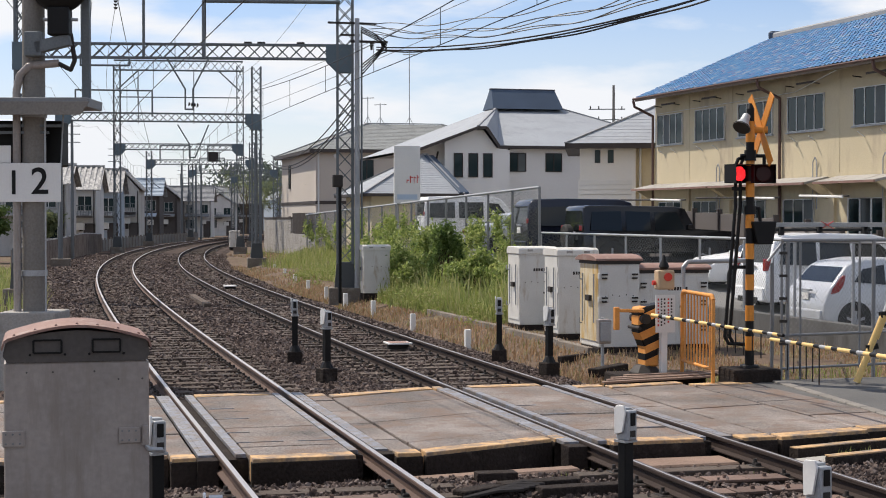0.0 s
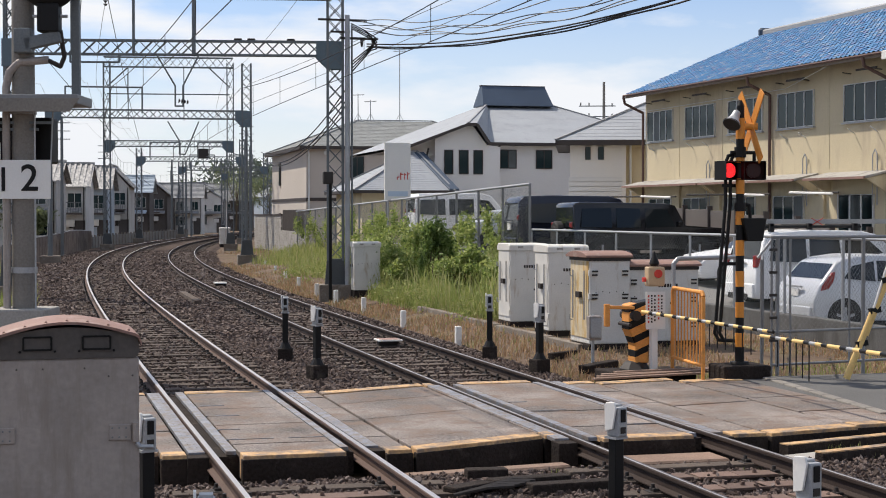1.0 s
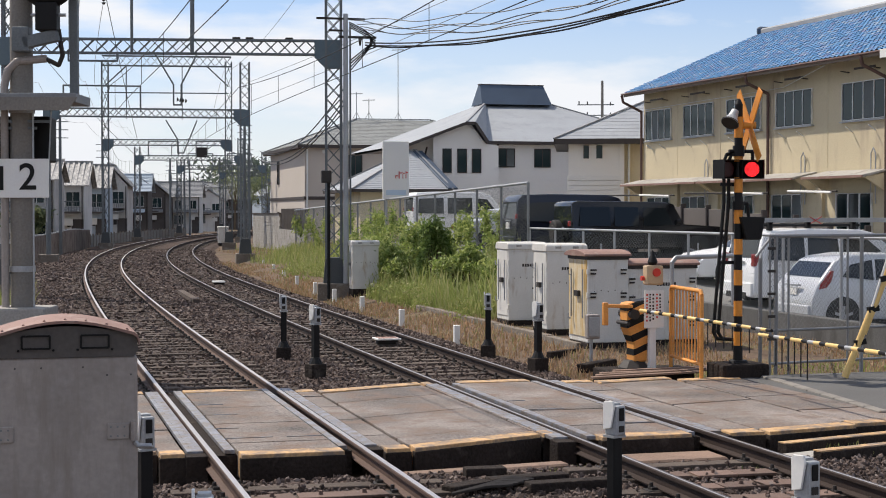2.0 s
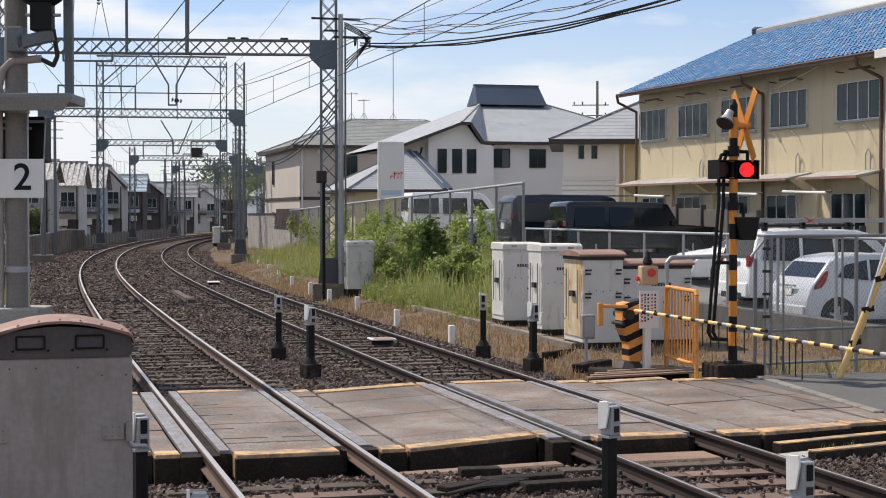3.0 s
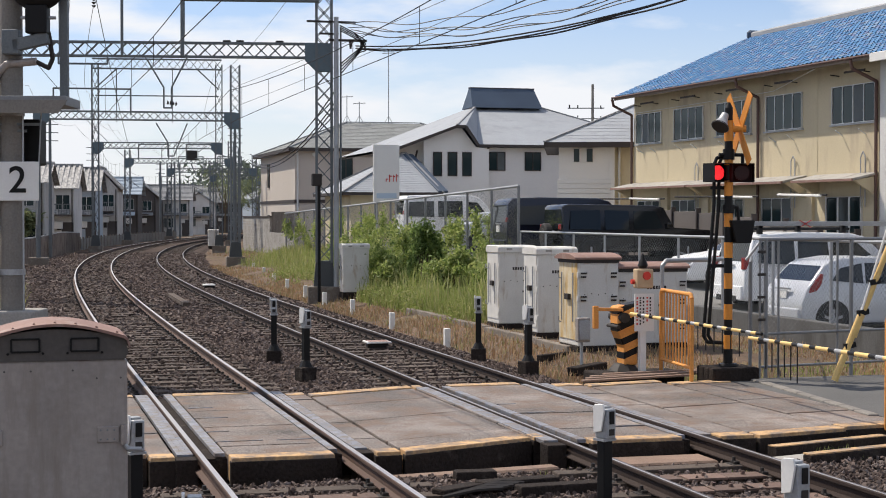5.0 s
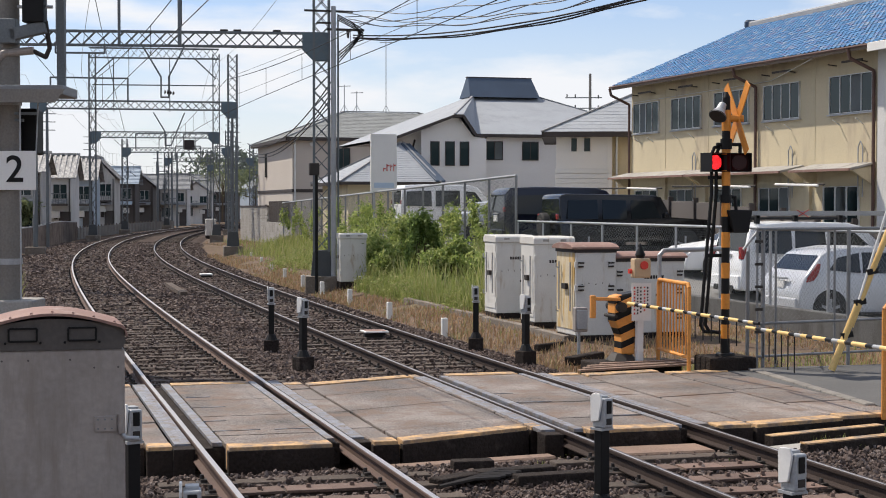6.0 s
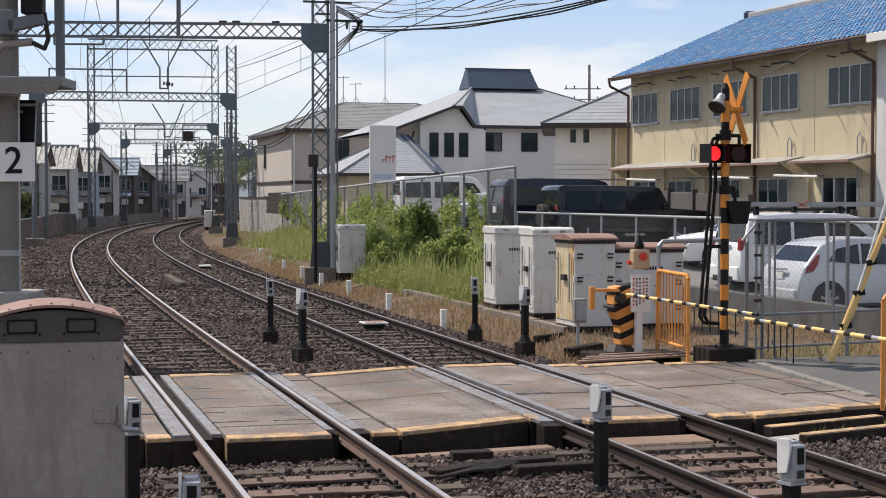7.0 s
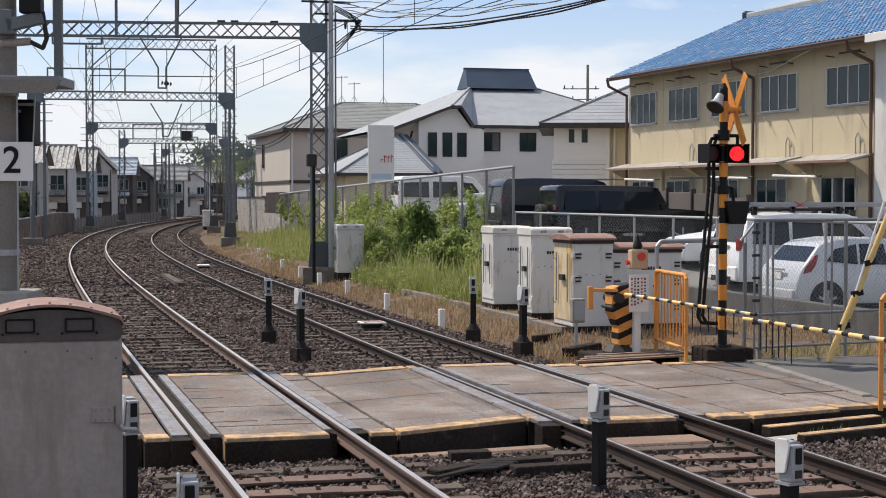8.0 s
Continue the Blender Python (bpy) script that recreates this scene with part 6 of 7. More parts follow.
sh = thing("small_house", pose(0, 0, 0), "pale house with siding and grey tiled hip roof", "house")
part("wall", box(B(), 22.0, 24.2, 62.0, 69.0, 0.5, 5.35), M_whitewall, sh)
part("wall", box(B(), 24.2, 28.5, 62.15, 69.0, 0.5, 5.35), M_cream, sh, "cream side wall")
part("corner_trim", box(B(), 24.1, 24.3, 61.94, 62.1, 0.5, 5.35), M_whitewall, sh)
for i in range(15):
    part("siding_board", box(B(), 21.95, 24.15, 61.93, 62.0, 0.9 + i * 0.2, 1.085 + i * 0.2, 0.006), M_siding, sh)
hip_roof("roof", 22.0, 28.5, 62.0, 69.0, 5.38, 25.6, 26.4, 65.5, 7.3, M_slate, sh, 0.6, 0.2, 12)
window(sh, 22.62, 22.85, 4.6, 5.15, 62.0, 1, "y", M_siding, 1.0, False)
window(sh, 23.15, 23.4, 4.6, 5.15, 62.0, 1, "y", M_siding, 1.0, False)
part("downpipe", bar(B(), (24.5, 62.05, 0.6), (24.5, 62.05, 5.3), 0.05, seg=8), M_trimwhite, sh)
sh.matrix_world = Matrix.Translation((22.0, 62.0, 0)) @ pose(0, 0, 0, 0, 0, -20) @ Matrix.Translation((-22.0, -62.0, 0))

pl = thing("utility_pole", pose(32.2, 85.0, 0.5), "distant concrete utility pole with cross arms", "pole")
part("shaft", cone(B(), (0, 0, 0), (0, 0, 9.4), 0.12, 0.07, 10), M_poleconc, pl)
for k in (7.4, 8.0):
    part("cross_arm", bar(B(), (-1.5, 0, k), (0.7, 0, k + 0.05), 0.055), M_steel, pl)
    for x in (-1.4, -0.9, 0.5):
        part("insulator", bar(B(), (x, 0, k), (x, 0, k + 0.2), 0.035, seg=6), M_darkgrey, pl)
part("stay", bar(B(), (-1.6, 0, 6.9), (-0.6, 0, 7.4), 0.06), M_steel, pl)

# advertising board on posts
ab = thing("advertising_board", pose(14.35, 60.3, 1.0), "white board on posts with red and pale blue lettering marks", "signboard")
part("panel", box(B(), -0.62, 0.42, -0.06, 0.06, 1.9, 4.15, 0.01), M_sign, ab)
for x in (-0.45, 0.3):
    part("post", bar(B(), (x, 0.1, -0.3), (x, 0.1, 4.0), 0.04, seg=8), M_galv, ab)
for i, (x, w, h) in enumerate(((-0.13, 0.12, 0.12), (0.0, 0.16, 0.28), (0.16, 0.1, 0.26), (0.28, 0.12, 0.30))):
    part("letter_mark", box(B(), x, x + w * 0.25, -0.07, -0.058, 2.70, 2.70 + h), M_red, ab)
    part("letter_mark", box(B(), x, x + w * 0.8, -0.07, -0.058, 2.70 + h * 0.7, 2.74 + h * 0.7), M_red, ab)
M_paleblue = mat("pale blue print", (0.45, 0.55, 0.66), 0.6, vary=0.1, bump=0)
part("letter_band", box(B(), -0.5, 0.3, -0.07, -0.058, 2.05, 2.25), M_paleblue, ab)


# ---- houses along the left of the bend ----
def small_house(px, py, w, d, eave, ridge, wall_m, roof_m, label, turn=0.0, ridge_axis="x", wins=3):
    h = thing("row_house", pose(px, py, 0, 0, 0, turn), label, "house", "row houses")
    part("wall", box(B(), -w / 2, w / 2, 0, d, -0.5, eave), wall_m, h)
    o = 0.4
    n = 12 if roof_m is not M_ribbed else 1
    if ridge_axis == "x":
        part("gable", prism(B(), [(0, eave), (d, eave), (d / 2, ridge - 0.1)], "x", -w / 2, w / 2), wall_m, h)
        for s in (-1, 1):
            y0, y1 = (-o, d / 2) if s < 0 else (d + o, d / 2)
            verts, fs = [(-w / 2 - o, y0, eave - 0.15), (w / 2 + o, y0, eave - 0.15)], []
            for i in range(n):
                for k, up_ in ((i / n, 0.07), ((i + 1) / n, 0.0)):
                    yy, zz = y0 + (y1 - y0) * k, eave - 0.15 + (ridge - eave + 0.15) * k + up_
                    b = len(verts)
                    verts += [(-w / 2 - o, yy, zz), (w / 2 + o, yy, zz)]
                    fs.append((b - 2, b - 1, b + 1, b))
            raw("roof_slope", verts, fs, roof_m, h)
    else:
        part("gable", prism(B(), [(-w / 2, eave), (w / 2, eave), (0, ridge - 0.1)], "y", 0, d), wall_m, h)
        for s in (-1, 1):
            verts, fs = [(s * (w / 2 + o), -o, eave - 0.15), (s * (w / 2 + o), d + o, eave - 0.15)], []
            for i in range(n):
                for k, up_ in ((i / n, 0.07), ((i + 1) / n, 0.0)):
                    xx, zz = s * (w / 2 + o) * (1 - k), eave - 0.15 + (ridge - eave + 0.15) * k + up_
                    b = len(verts)
                    verts += [(xx, -o, zz), (xx, d + o, zz)]
                    fs.append((b - 2, b - 1, b + 1, b))
            raw("roof_slope", verts, fs, roof_m, h)
    if roof_m is M_ribbed:
        # pale standing ribs down both slopes
        ln = (w if ridge_axis == "x" else d) + 2 * o
        for i in range(int(ln / 0.42)):
            u = -(w / 2 if ridge_axis == "x" else 0) - o + 0.2 + i * 0.42
            for sd in (0, 1):
                if ridge_axis == "x":
                    lo_, hi_ = (u, -o if sd else d + o, eave - 0.10), (u, d / 2, ridge + 0.05)
                else:
                    lo_, hi_ = ((w / 2 + o) * (1 if sd else -1), u, eave - 0.10), (0, u, ridge + 0.05)
                part("roof_rib", bar(B(), lo_, hi_, 0.17, 0.09), M_ribpale, h)
    # balcony, wall unit, downpipe and dark entry on the track side
    rb = random.Random(int(px * 31 + py * 7))
    bx = -w / 2 + w * rb.uniform(0.15, 0.45)
    part("balcony_floor", box(B(), bx, bx + 1.7, -0.95, 0, eave - 2.25, eave - 2.12), M_darkboard, h)
    part("balcony_rail", box(B(), bx, bx + 1.7, -0.95, -0.90, eave - 1.35, eave - 1.28), M_steel, h)
    for k in range(9):
        part("balcony_bar", box(B(), bx + 0.02 + k * 0.205, bx + 0.06 + k * 0.205, -0.94, -0.91, eave - 2.15, eave - 1.30), M_steel, h)
    part("downpipe", bar(B(), (w / 2 - 0.15, -0.05, 0), (w / 2 - 0.15, -0.05, eave - 0.1), 0.045, seg=6), M_darkgrey, h)
    part("wall_unit", box(B(), -bx * 0.4, -bx * 0.4 + 0.75, -0.35, 0.02, eave - 3.2, eave - 2.65, 0.02), M_trimwhite, h)
    part("entry_door", box(B(), w * 0.22, w * 0.22 + 0.9, -0.04, 0.05, -0.3, 1.9), M_darkboard, h)
    part("meter_box", box(B(), w * 0.12, w * 0.12 + 0.3, -0.15, 0.02, 1.3, 1.8, 0.01), M_darkgrey, h)
    part("ridge_cap", box(B(), *((-w / 2 - o, w / 2 + o, d / 2 - 0.15, d / 2 + 0.15) if ridge_axis == "x" else (-0.15, 0.15, -o, d + o)), ridge - 0.02, ridge + 0.16, 0.03), roof_m, h)
    for i in range(wins):
        x = -w / 2 + w * (i + 0.5) / wins
        window(h, x - 0.5, x + 0.5, eave - 1.7, eave - 0.6, 0.0, 2, "y", None, 1.0)
        if i % 2 == 0:
            window(h, x - 0.6, x + 0.6, 0.9, 2.1, 0.0, 2, "y", None, 1.0)
    window(h, d * 0.3, d * 0.3 + 1.2, eave - 1.8, eave - 0.7, -w / 2, 2, "x", None, 1.0)
    part("lean_to_roof", bevelled(prism(B(), [(-0.9, 2.55), (0.0, 2.85), (0.0, 2.75), (-0.9, 2.45)], "x", -w / 2 + 0.3, w / 2 - 0.3), 0.01), roof_m, h)
    return h


ROW = [  # x, y, width, depth, eave, ridge, wall, roof, ridge axis
    (-1.2, 114.0, 7.2, 8.0, 4.8, 6.15, M_greywall, M_ribbed, "x"),
    (3.2, 126.0, 3.4, 8.0, 4.6, 6.4, M_palewall, M_ribbed, "x"),
    (5.6, 138.0, 3.2, 8.0, 4.6, 6.55, M_bluewall, M_ribbed, "x"),
    (8.2, 152.0, 3.4, 8.0, 5.0, 7.0, M_greywall, M_ribbed, "y"),
    (11.3, 170.0, 3.8, 7.0, 4.8, 6.5, M_darkboard, M_bluewall, "x"),
    (15.0, 192.0, 4.0, 8.0, 4.8, 6.6, M_darkboard, M_greytile, "y"),
    (18.6, 215.0, 2.6, 8.0, 4.7, 6.6, M_darkboard, M_greytile, "x"),
    (21.8, 216.0, 3.8, 8.0, 4.7, 6.7, M_palewall, M_greytile, "x"),
    (27.2, 236.0, 4.2, 8.0, 4.4, 5.9, M_palewall, M_greytile, "y"),
    (33.0, 262.0, 8.0, 8.0, 4.8, 6.6, M_darkboard, M_greytile, "x"),
    (-9.0, 120.0, 7.0, 8.0, 5.0, 6.6, M_palewall, M_greytile, "y"),
    (-2.0, 150.0, 8.0, 8.0, 5.2, 7.2, M_palewall, M_greytile, "x"),
]
for i, (x, y, w, d, ev, rz, wm_, rm_, axx) in enumerate(ROW):
    small_house(x, y, w, d, ev, rz, wm_, rm_, "weathered two storey row house with tiled roof beside the bend", -3 - y * 0.03, axx, 3 if w > 5 else 2)
for i, (s, off, w) in enumerate(((150, 14, 9), (178, 13, 9), (205, 15, 10), (235, 12, 10), (262, 13, 12))):
    x, y, a = along(s, off)
    small_house(x, y, w, 9, 5.3, 7.3 + 0.3 * (i % 2), (M_palewall, M_darkboard, M_greywall)[i % 3], M_greytile, "distant house with tiled roof behind the line", -math.degrees(a) + 4, "x" if i % 2 else "y", 3)
far_row = random.Random(8)
for i in range(26):
    x = -170 + i * 15 + far_row.uniform(-3, 3)
    small_house(x, 330 + far_row.uniform(-25, 30) + abs(x) * 0.2, far_row.uniform(9, 14), 9, far_row.uniform(5, 7), far_row.uniform(7.5, 10), (M_palewall, M_greywall, M_beige, M_bluewall)[i % 4], (M_greytile, M_slate)[i % 2], "far house on the skyline", far_row.uniform(-15, 15), "xy"[i % 2], 2)

# ---- slatted fence along the left of the bend ----
lf = thing("slat_fence", pose(0, 0, 0), "weathered grey brown board fence following the bend", "fence")
s = 72.0
while s < 122:
    top = 1.12 - 0.16 * (s < 84) + 0.16 * math.exp(-((s - 108) / 9.0) ** 2)
    x0, y0, a = along(s, -4.05 + 0.4 * math.sin(s * 0.07))
    x1, y1, a = along(s + 1.9, -4.05 + 0.4 * math.sin((s + 1.9) * 0.07))
    part("post", bar(B(), (x0, y0, -0.4), (x0, y0, top + 0.04), 0.08), M_steel, lf)
    part("top_rail", bar(B(), (x0, y0, top), (x1, y1, top), 0.10, 0.07), M_galv, lf)
    for i in range(6):
        k = (i + 0.5 + 0.12 * math.sin(s * 3 + i * 2)) / 6
        part("slat", bar(B(), (x0 + (x1 - x0) * k, y0 + (y1 - y0) * k, -0.25), (x0 + (x1 - x0) * k, y0 + (y1 - y0) * k, top - 0.03), 0.24, 0.03), M_fencewood, lf)
    s += 2.0

lw = thing("low_fence", pose(0, 0, 0), "low weathered concrete panel fence along the bend", "fence")
s = 123.0
while s < 190:
    x0, y0, a = along(s, -4.2)
    x1, y1, a = along(s + 1.9, -4.2)
    part("post", bar(B(), (x0, y0, -0.4), (x0, y0, 0.72), 0.12), M_oldconc, lw)
    part("panel", bar(B(), (x0, y0, 0.12), (x1, y1, 0.12), 0.06, 0.95), M_poleconc, lw)
    s += 2.0

# ---- block wall on the right of the bend ----
bw = thing("block_wall", pose(0, 0, 0), "pale concrete block wall beside the line", "wall", kind="structure")
P0, P1 = Vector((16.4, 92.0)), Vector((17.4, 121.0))
for r in range(13):
    n = 48
    for i in range(n):
        k0, k1 = (i + 0.5 * (r % 2)) / n, (i + 1 + 0.5 * (r % 2)) / n - 0.0012
        if r >= 8 and k0 < 0.42:
            continue
        a, b = P0.lerp(P1, k0), P0.lerp(P1, min(k1, 1.0))
        part("block", bar(B(), (a.x, a.y, 0.09 + r * 0.2 - 0.3), (b.x, b.y, 0.09 + r * 0.2 - 0.3), 0.15, 0.188), M_concrete, bw)
part("coping", bar(B(), (P0.lerp(P1, 0.42).x, P0.lerp(P1, 0.42).y, 2.33), (P1.x, P1.y, 2.33), 0.24, 0.10), M_trimdark, bw)
part("mortar", bar(B(), (P0.x + 0.02, P0.y, 0.55), (P1.x + 0.02, P1.y, 0.55), 0.10, 1.5), M_greywall, bw)
df = thing("dark_fence", pose(0, 0, 0), "dark vertical slat fence on the block wall", "fence")
for i in range(40):
    v = P0.lerp(P1, 0.42 * i / 40)
    part("slat", bar(B(), (v.x, v.y, 1.3), (v.x, v.y, 2.65), 0.10, 0.12), M_darkboard, df)
a, b = P0, P0.lerp(P1, 0.42)
for z in (1.5, 2.5):
    part("rail", bar(B(), (a.x + 0.06, a.y, z), (b.x + 0.06, b.y, z), 0.05, 0.08), M_darkboard, df)


# ---- chain-link fences ----
def chain_link(parent, p, q, z0, z1, pitch, r, m, zq0=None, zq1=None):
    """Two families of slanting wires between p and q (x, y), clipped to the panel; the top may slope to zq1."""
    p, q = Vector(p), Vector(q)
    L = (q - p).length
    d = (q - p) / L
    verts, faces = [], []
    hq = (zq1 if zq1 is not None else z1)
    H = max(z1, hq) - z0
    nrm = Vector((-d.y, d.x))

    def top(u):
        return z1 + (hq - z1) * u / L - z0
    k = -H
    while k < L:
        for s in (1, -1):
            u0, u1 = (k, k + H) if s > 0 else (k + H, k)
            n = 24
            pts = [(u0 + (u1 - u0) * i / n, H * i / n) for i in range(n + 1)]
            pts = [(u, w) for u, w in pts if 0 <= u <= L and w <= top(u)]
            if len(pts) < 2:
                continue
            (ua, wa), (ub, wb) = pts[0], pts[-1]
            i0 = len(verts)
            for u, w in ((ua, wa), (ub, wb)):
                c = p + d * u
                for ang in (0, 2.09, 4.19):
                    o = nrm * (math.cos(ang) * r + s * r)
                    verts.append((c.x + o.x + d.x * math.sin(ang) * r, c.y + o.y + d.y * math.sin(ang) * r, z0 + w))
            for j in range(3):
                faces.append((i0 + j, i0 + (j + 1) % 3, i0 + 3 + (j + 1) % 3, i0 + 3 + j))
        k += pitch
    return raw("wire_mesh", verts, faces, m, parent, "diamond wire mesh", "", "stuff")


cf = thing("chain_link_fence", pose(0, 0, 0), "galvanised chain link fence along the car park edge", "fence", "chain link fences")
for i in range(10):
    y = 42.7 - i * 2.2
    zt = 1.91
    part("post", bar(B(), (14.0, y, -0.2), (14.0, y, zt), 0.03, seg=8), M_galv, cf)
part("top_rail", bar(B(), (14.0, 42.7, 1.91), (14.0, 22.2, 1.91), 0.03, seg=8), M_galv, cf)
chain_link(cf, (14.0, 42.7), (14.0, 22.2), 0.25, 1.90, 0.10, 0.0019, M_steel)
part("footing_wall", box(B(), 13.9, 14.1, 22.2, 42.7, -0.4, 0.46, 0.02), M_greyconc, cf, "low grey concrete footing wall")
hf = thing("tall_fence", pose(0, 0, 0), "tall chain link fence overgrown with vines", "fence", "chain link fences")
for i in range(16):
    y = 42.7 + i * 2.6
    zt = 3.2 - 0.018 * (y - 42.7)
    part("post", bar(B(), (13.95, y, -0.1), (13.95, y, zt), 0.04, seg=8), M_post, hf)
part("top_rail", bar(B(), (13.95, 42.7, 3.2), (13.95, 82.0, 2.5), 0.04, seg=8), M_galv, hf)
chain_link(hf, (13.95, 42.7), (13.95, 82.0), 0.6, 3.2, 0.12, 0.002, M_steel, None, 2.5)
nf = thing("road_fence", pose(0, 0, 0), "galvanised chain link gate fence beside the crossing road", "fence", "chain link fences")
NP, NQ = Vector((10.55, 20.98)), Vector((14.0, 21.6))
for k in (0.0, 0.03, 0.095, 0.405, 0.48, 0.80, 1.0):
    v = NP.lerp(NQ, k)
    part("post", bar(B(), (v.x, v.y, -0.1), (v.x, v.y, 2.0), 0.03 if k in (0.03, 0.48, 1.0) else 0.018, seg=8), M_post, nf)
for z, r in ((2.0, 0.026), (0.62, 0.022), (0.14, 0.02)):
    part("rail", bar(B(), (NP.x, NP.y, z), (NQ.x, NQ.y, z), r, seg=8), M_post, nf)
chain_link(nf, (NP.x, NP.y), (NQ.x, NQ.y), 0.62, 1.98, 0.085, 0.0020, M_post)
part("stay", bar(B(), (10.36, 21.05, 1.70), (10.58, 21.0, 1.98), 0.02, seg=8), M_galv, nf)
for i in range(5):
    part("clamp", bar(B(), (10.5, 20.95, 0.5 + 0.33 * i), (10.62, 20.95, 0.5 + 0.33 * i), 0.02, 0.04), M_darkgrey, nf)
sf = thing("side_fence", pose(0, 0, 0), "low wire fence behind the signal post", "fence", "chain link fences")
for y in (21.3, 23.2, 25.1):
    part("post", bar(B(), (10.55 + (y - 21.3) * 0.5, y, -0.1), (10.55 + (y - 21.3) * 0.5, y, 1.65), 0.025, seg=8), M_post, sf)
part("rail", bar(B(), (10.55, 21.3, 1.65), (12.45, 25.1, 1.65), 0.02, seg=8), M_post, sf)
part("rail", bar(B(), (10.55, 21.3, 0.55), (12.45, 25.1, 0.55), 0.02, seg=8), M_post, sf)
# car park surface
pv, pf = [], []
pys = [21.2, 27, 33, 36, 39, 43, 48, 54, 60, 68, 72]
for i, y in enumerate(pys):
    pv += [(14.1, y, lot_height(y) - 0.01), (23.0, y, lot_height(y) - 0.01)]
    if i:
        pf.append((2 * i - 2, 2 * i - 1, 2 * i + 1, 2 * i))
raw("car_park", pv, pf, M_lot, None, "grey asphalt car park surface", "pavement", "structure")

# ---- vehicles ----
OUTLINES = {
    "hatch": [(0.02, 0.14), (0.0, 0.24), (0.0, 0.42), (0.025, 0.60), (0.05, 0.68), (0.12, 0.90), (0.16, 0.955), (0.28, 1.0), (0.45, 0.995), (0.60, 0.93), (0.78, 0.64), (0.94, 0.54), (0.995, 0.42), (1.0, 0.24), (0.98, 0.14)],
    "wagon": [(0.01, 0.16), (0.0, 0.25), (0.0, 0.52), (0.02, 0.62), (0.05, 0.90), (0.10, 0.97), (0.30, 1.0), (0.58, 0.985), (0.66, 0.94), (0.80, 0.62), (0.95, 0.53), (0.995, 0.42), (1.0, 0.24), (0.98, 0.16)],
    "van": [(0.01, 0.14), (0.0, 0.22), (0.0, 0.60), (0.015, 0.90), (0.05, 0.985), (0.25, 1.0), (0.68, 0.99), (0.76, 0.94), (0.90, 0.58), (0.97, 0.50), (1.0, 0.40), (1.0, 0.20), (0.98, 0.14)],
    "jeep": [(0.03, 0.26), (0.02, 0.34), (0.02, 0.95), (0.035, 0.985), (0.06, 1.0), (0.60, 0.985), (0.655, 0.95), (0.715, 0.64), (0.95, 0.60), (0.985, 0.52), (0.99, 0.32), (0.97, 0.26)],
    "sedan": [(0.02, 0.15), (0.0, 0.26), (0.0, 0.52), (0.02, 0.66), (0.16, 0.71), (0.30, 0.96), (0.42, 1.0), (0.54, 0.97), (0.70, 0.68), (0.93, 0.58), (0.995, 0.44), (1.0, 0.24), (0.98, 0.15)],
}
SIDE_GLASS = {
    "hatch": [[(0.155, 0.70), (0.20, 0.86), (0.31, 0.92), (0.31, 0.66)], [(0.325, 0.66), (0.325, 0.925), (0.45, 0.92), (0.47, 0.65)], [(0.485, 0.65), (0.47, 0.915), (0.58, 0.86), (0.70, 0.65)]],
    "wagon": [[(0.075, 0.62), (0.095, 0.88), (0.27, 0.90), (0.27, 0.60)], [(0.29, 0.60), (0.29, 0.90), (0.45, 0.90), (0.46, 0.60)], [(0.475, 0.60), (0.47, 0.90), (0.61, 0.87), (0.73, 0.62)]],
    "van": [[(0.05, 0.58), (0.06, 0.86), (0.30, 0.88), (0.30, 0.57)], [(0.34, 0.57), (0.34, 0.88), (0.58, 0.88), (0.58, 0.57)], [(0.62, 0.57), (0.62, 0.87), (0.73, 0.85), (0.82, 0.60)]],
    "jeep": [[(0.06, 0.62), (0.07, 0.90), (0.25, 0.91), (0.25, 0.61)], [(0.28, 0.61), (0.28, 0.91), (0.43, 0.90), (0.43, 0.61)], [(0.46, 0.61), (0.46, 0.90), (0.60, 0.89), (0.645, 0.63)]],
    "sedan": [[(0.22, 0.72), (0.31, 0.90), (0.41, 0.93), (0.41, 0.70)], [(0.43, 0.70), (0.43, 0.93), (0.53, 0.91), (0.65, 0.69)]],
}
REAR_GLASS = {"hatch": ((0.055, 0.695), (0.115, 0.885)), "wagon": ((0.022, 0.64), (0.047, 0.875)), "van": ((0.001, 0.62), (0.014, 0.88)), "jeep": ((0.02, 0.62), (0.02, 0.92)), "sedan": ((0.17, 0.73), (0.29, 0.94))}
FRONT_GLASS = {"hatch": ((0.771, 0.655), (0.609, 0.915)), "wagon": ((0.793, 0.636), (0.667, 0.924)), "van": ((0.893, 0.598), (0.767, 0.922)), "jeep": ((0.712, 0.655), (0.658, 0.935)), "sedan": ((0.692, 0.694), (0.548, 0.956))}


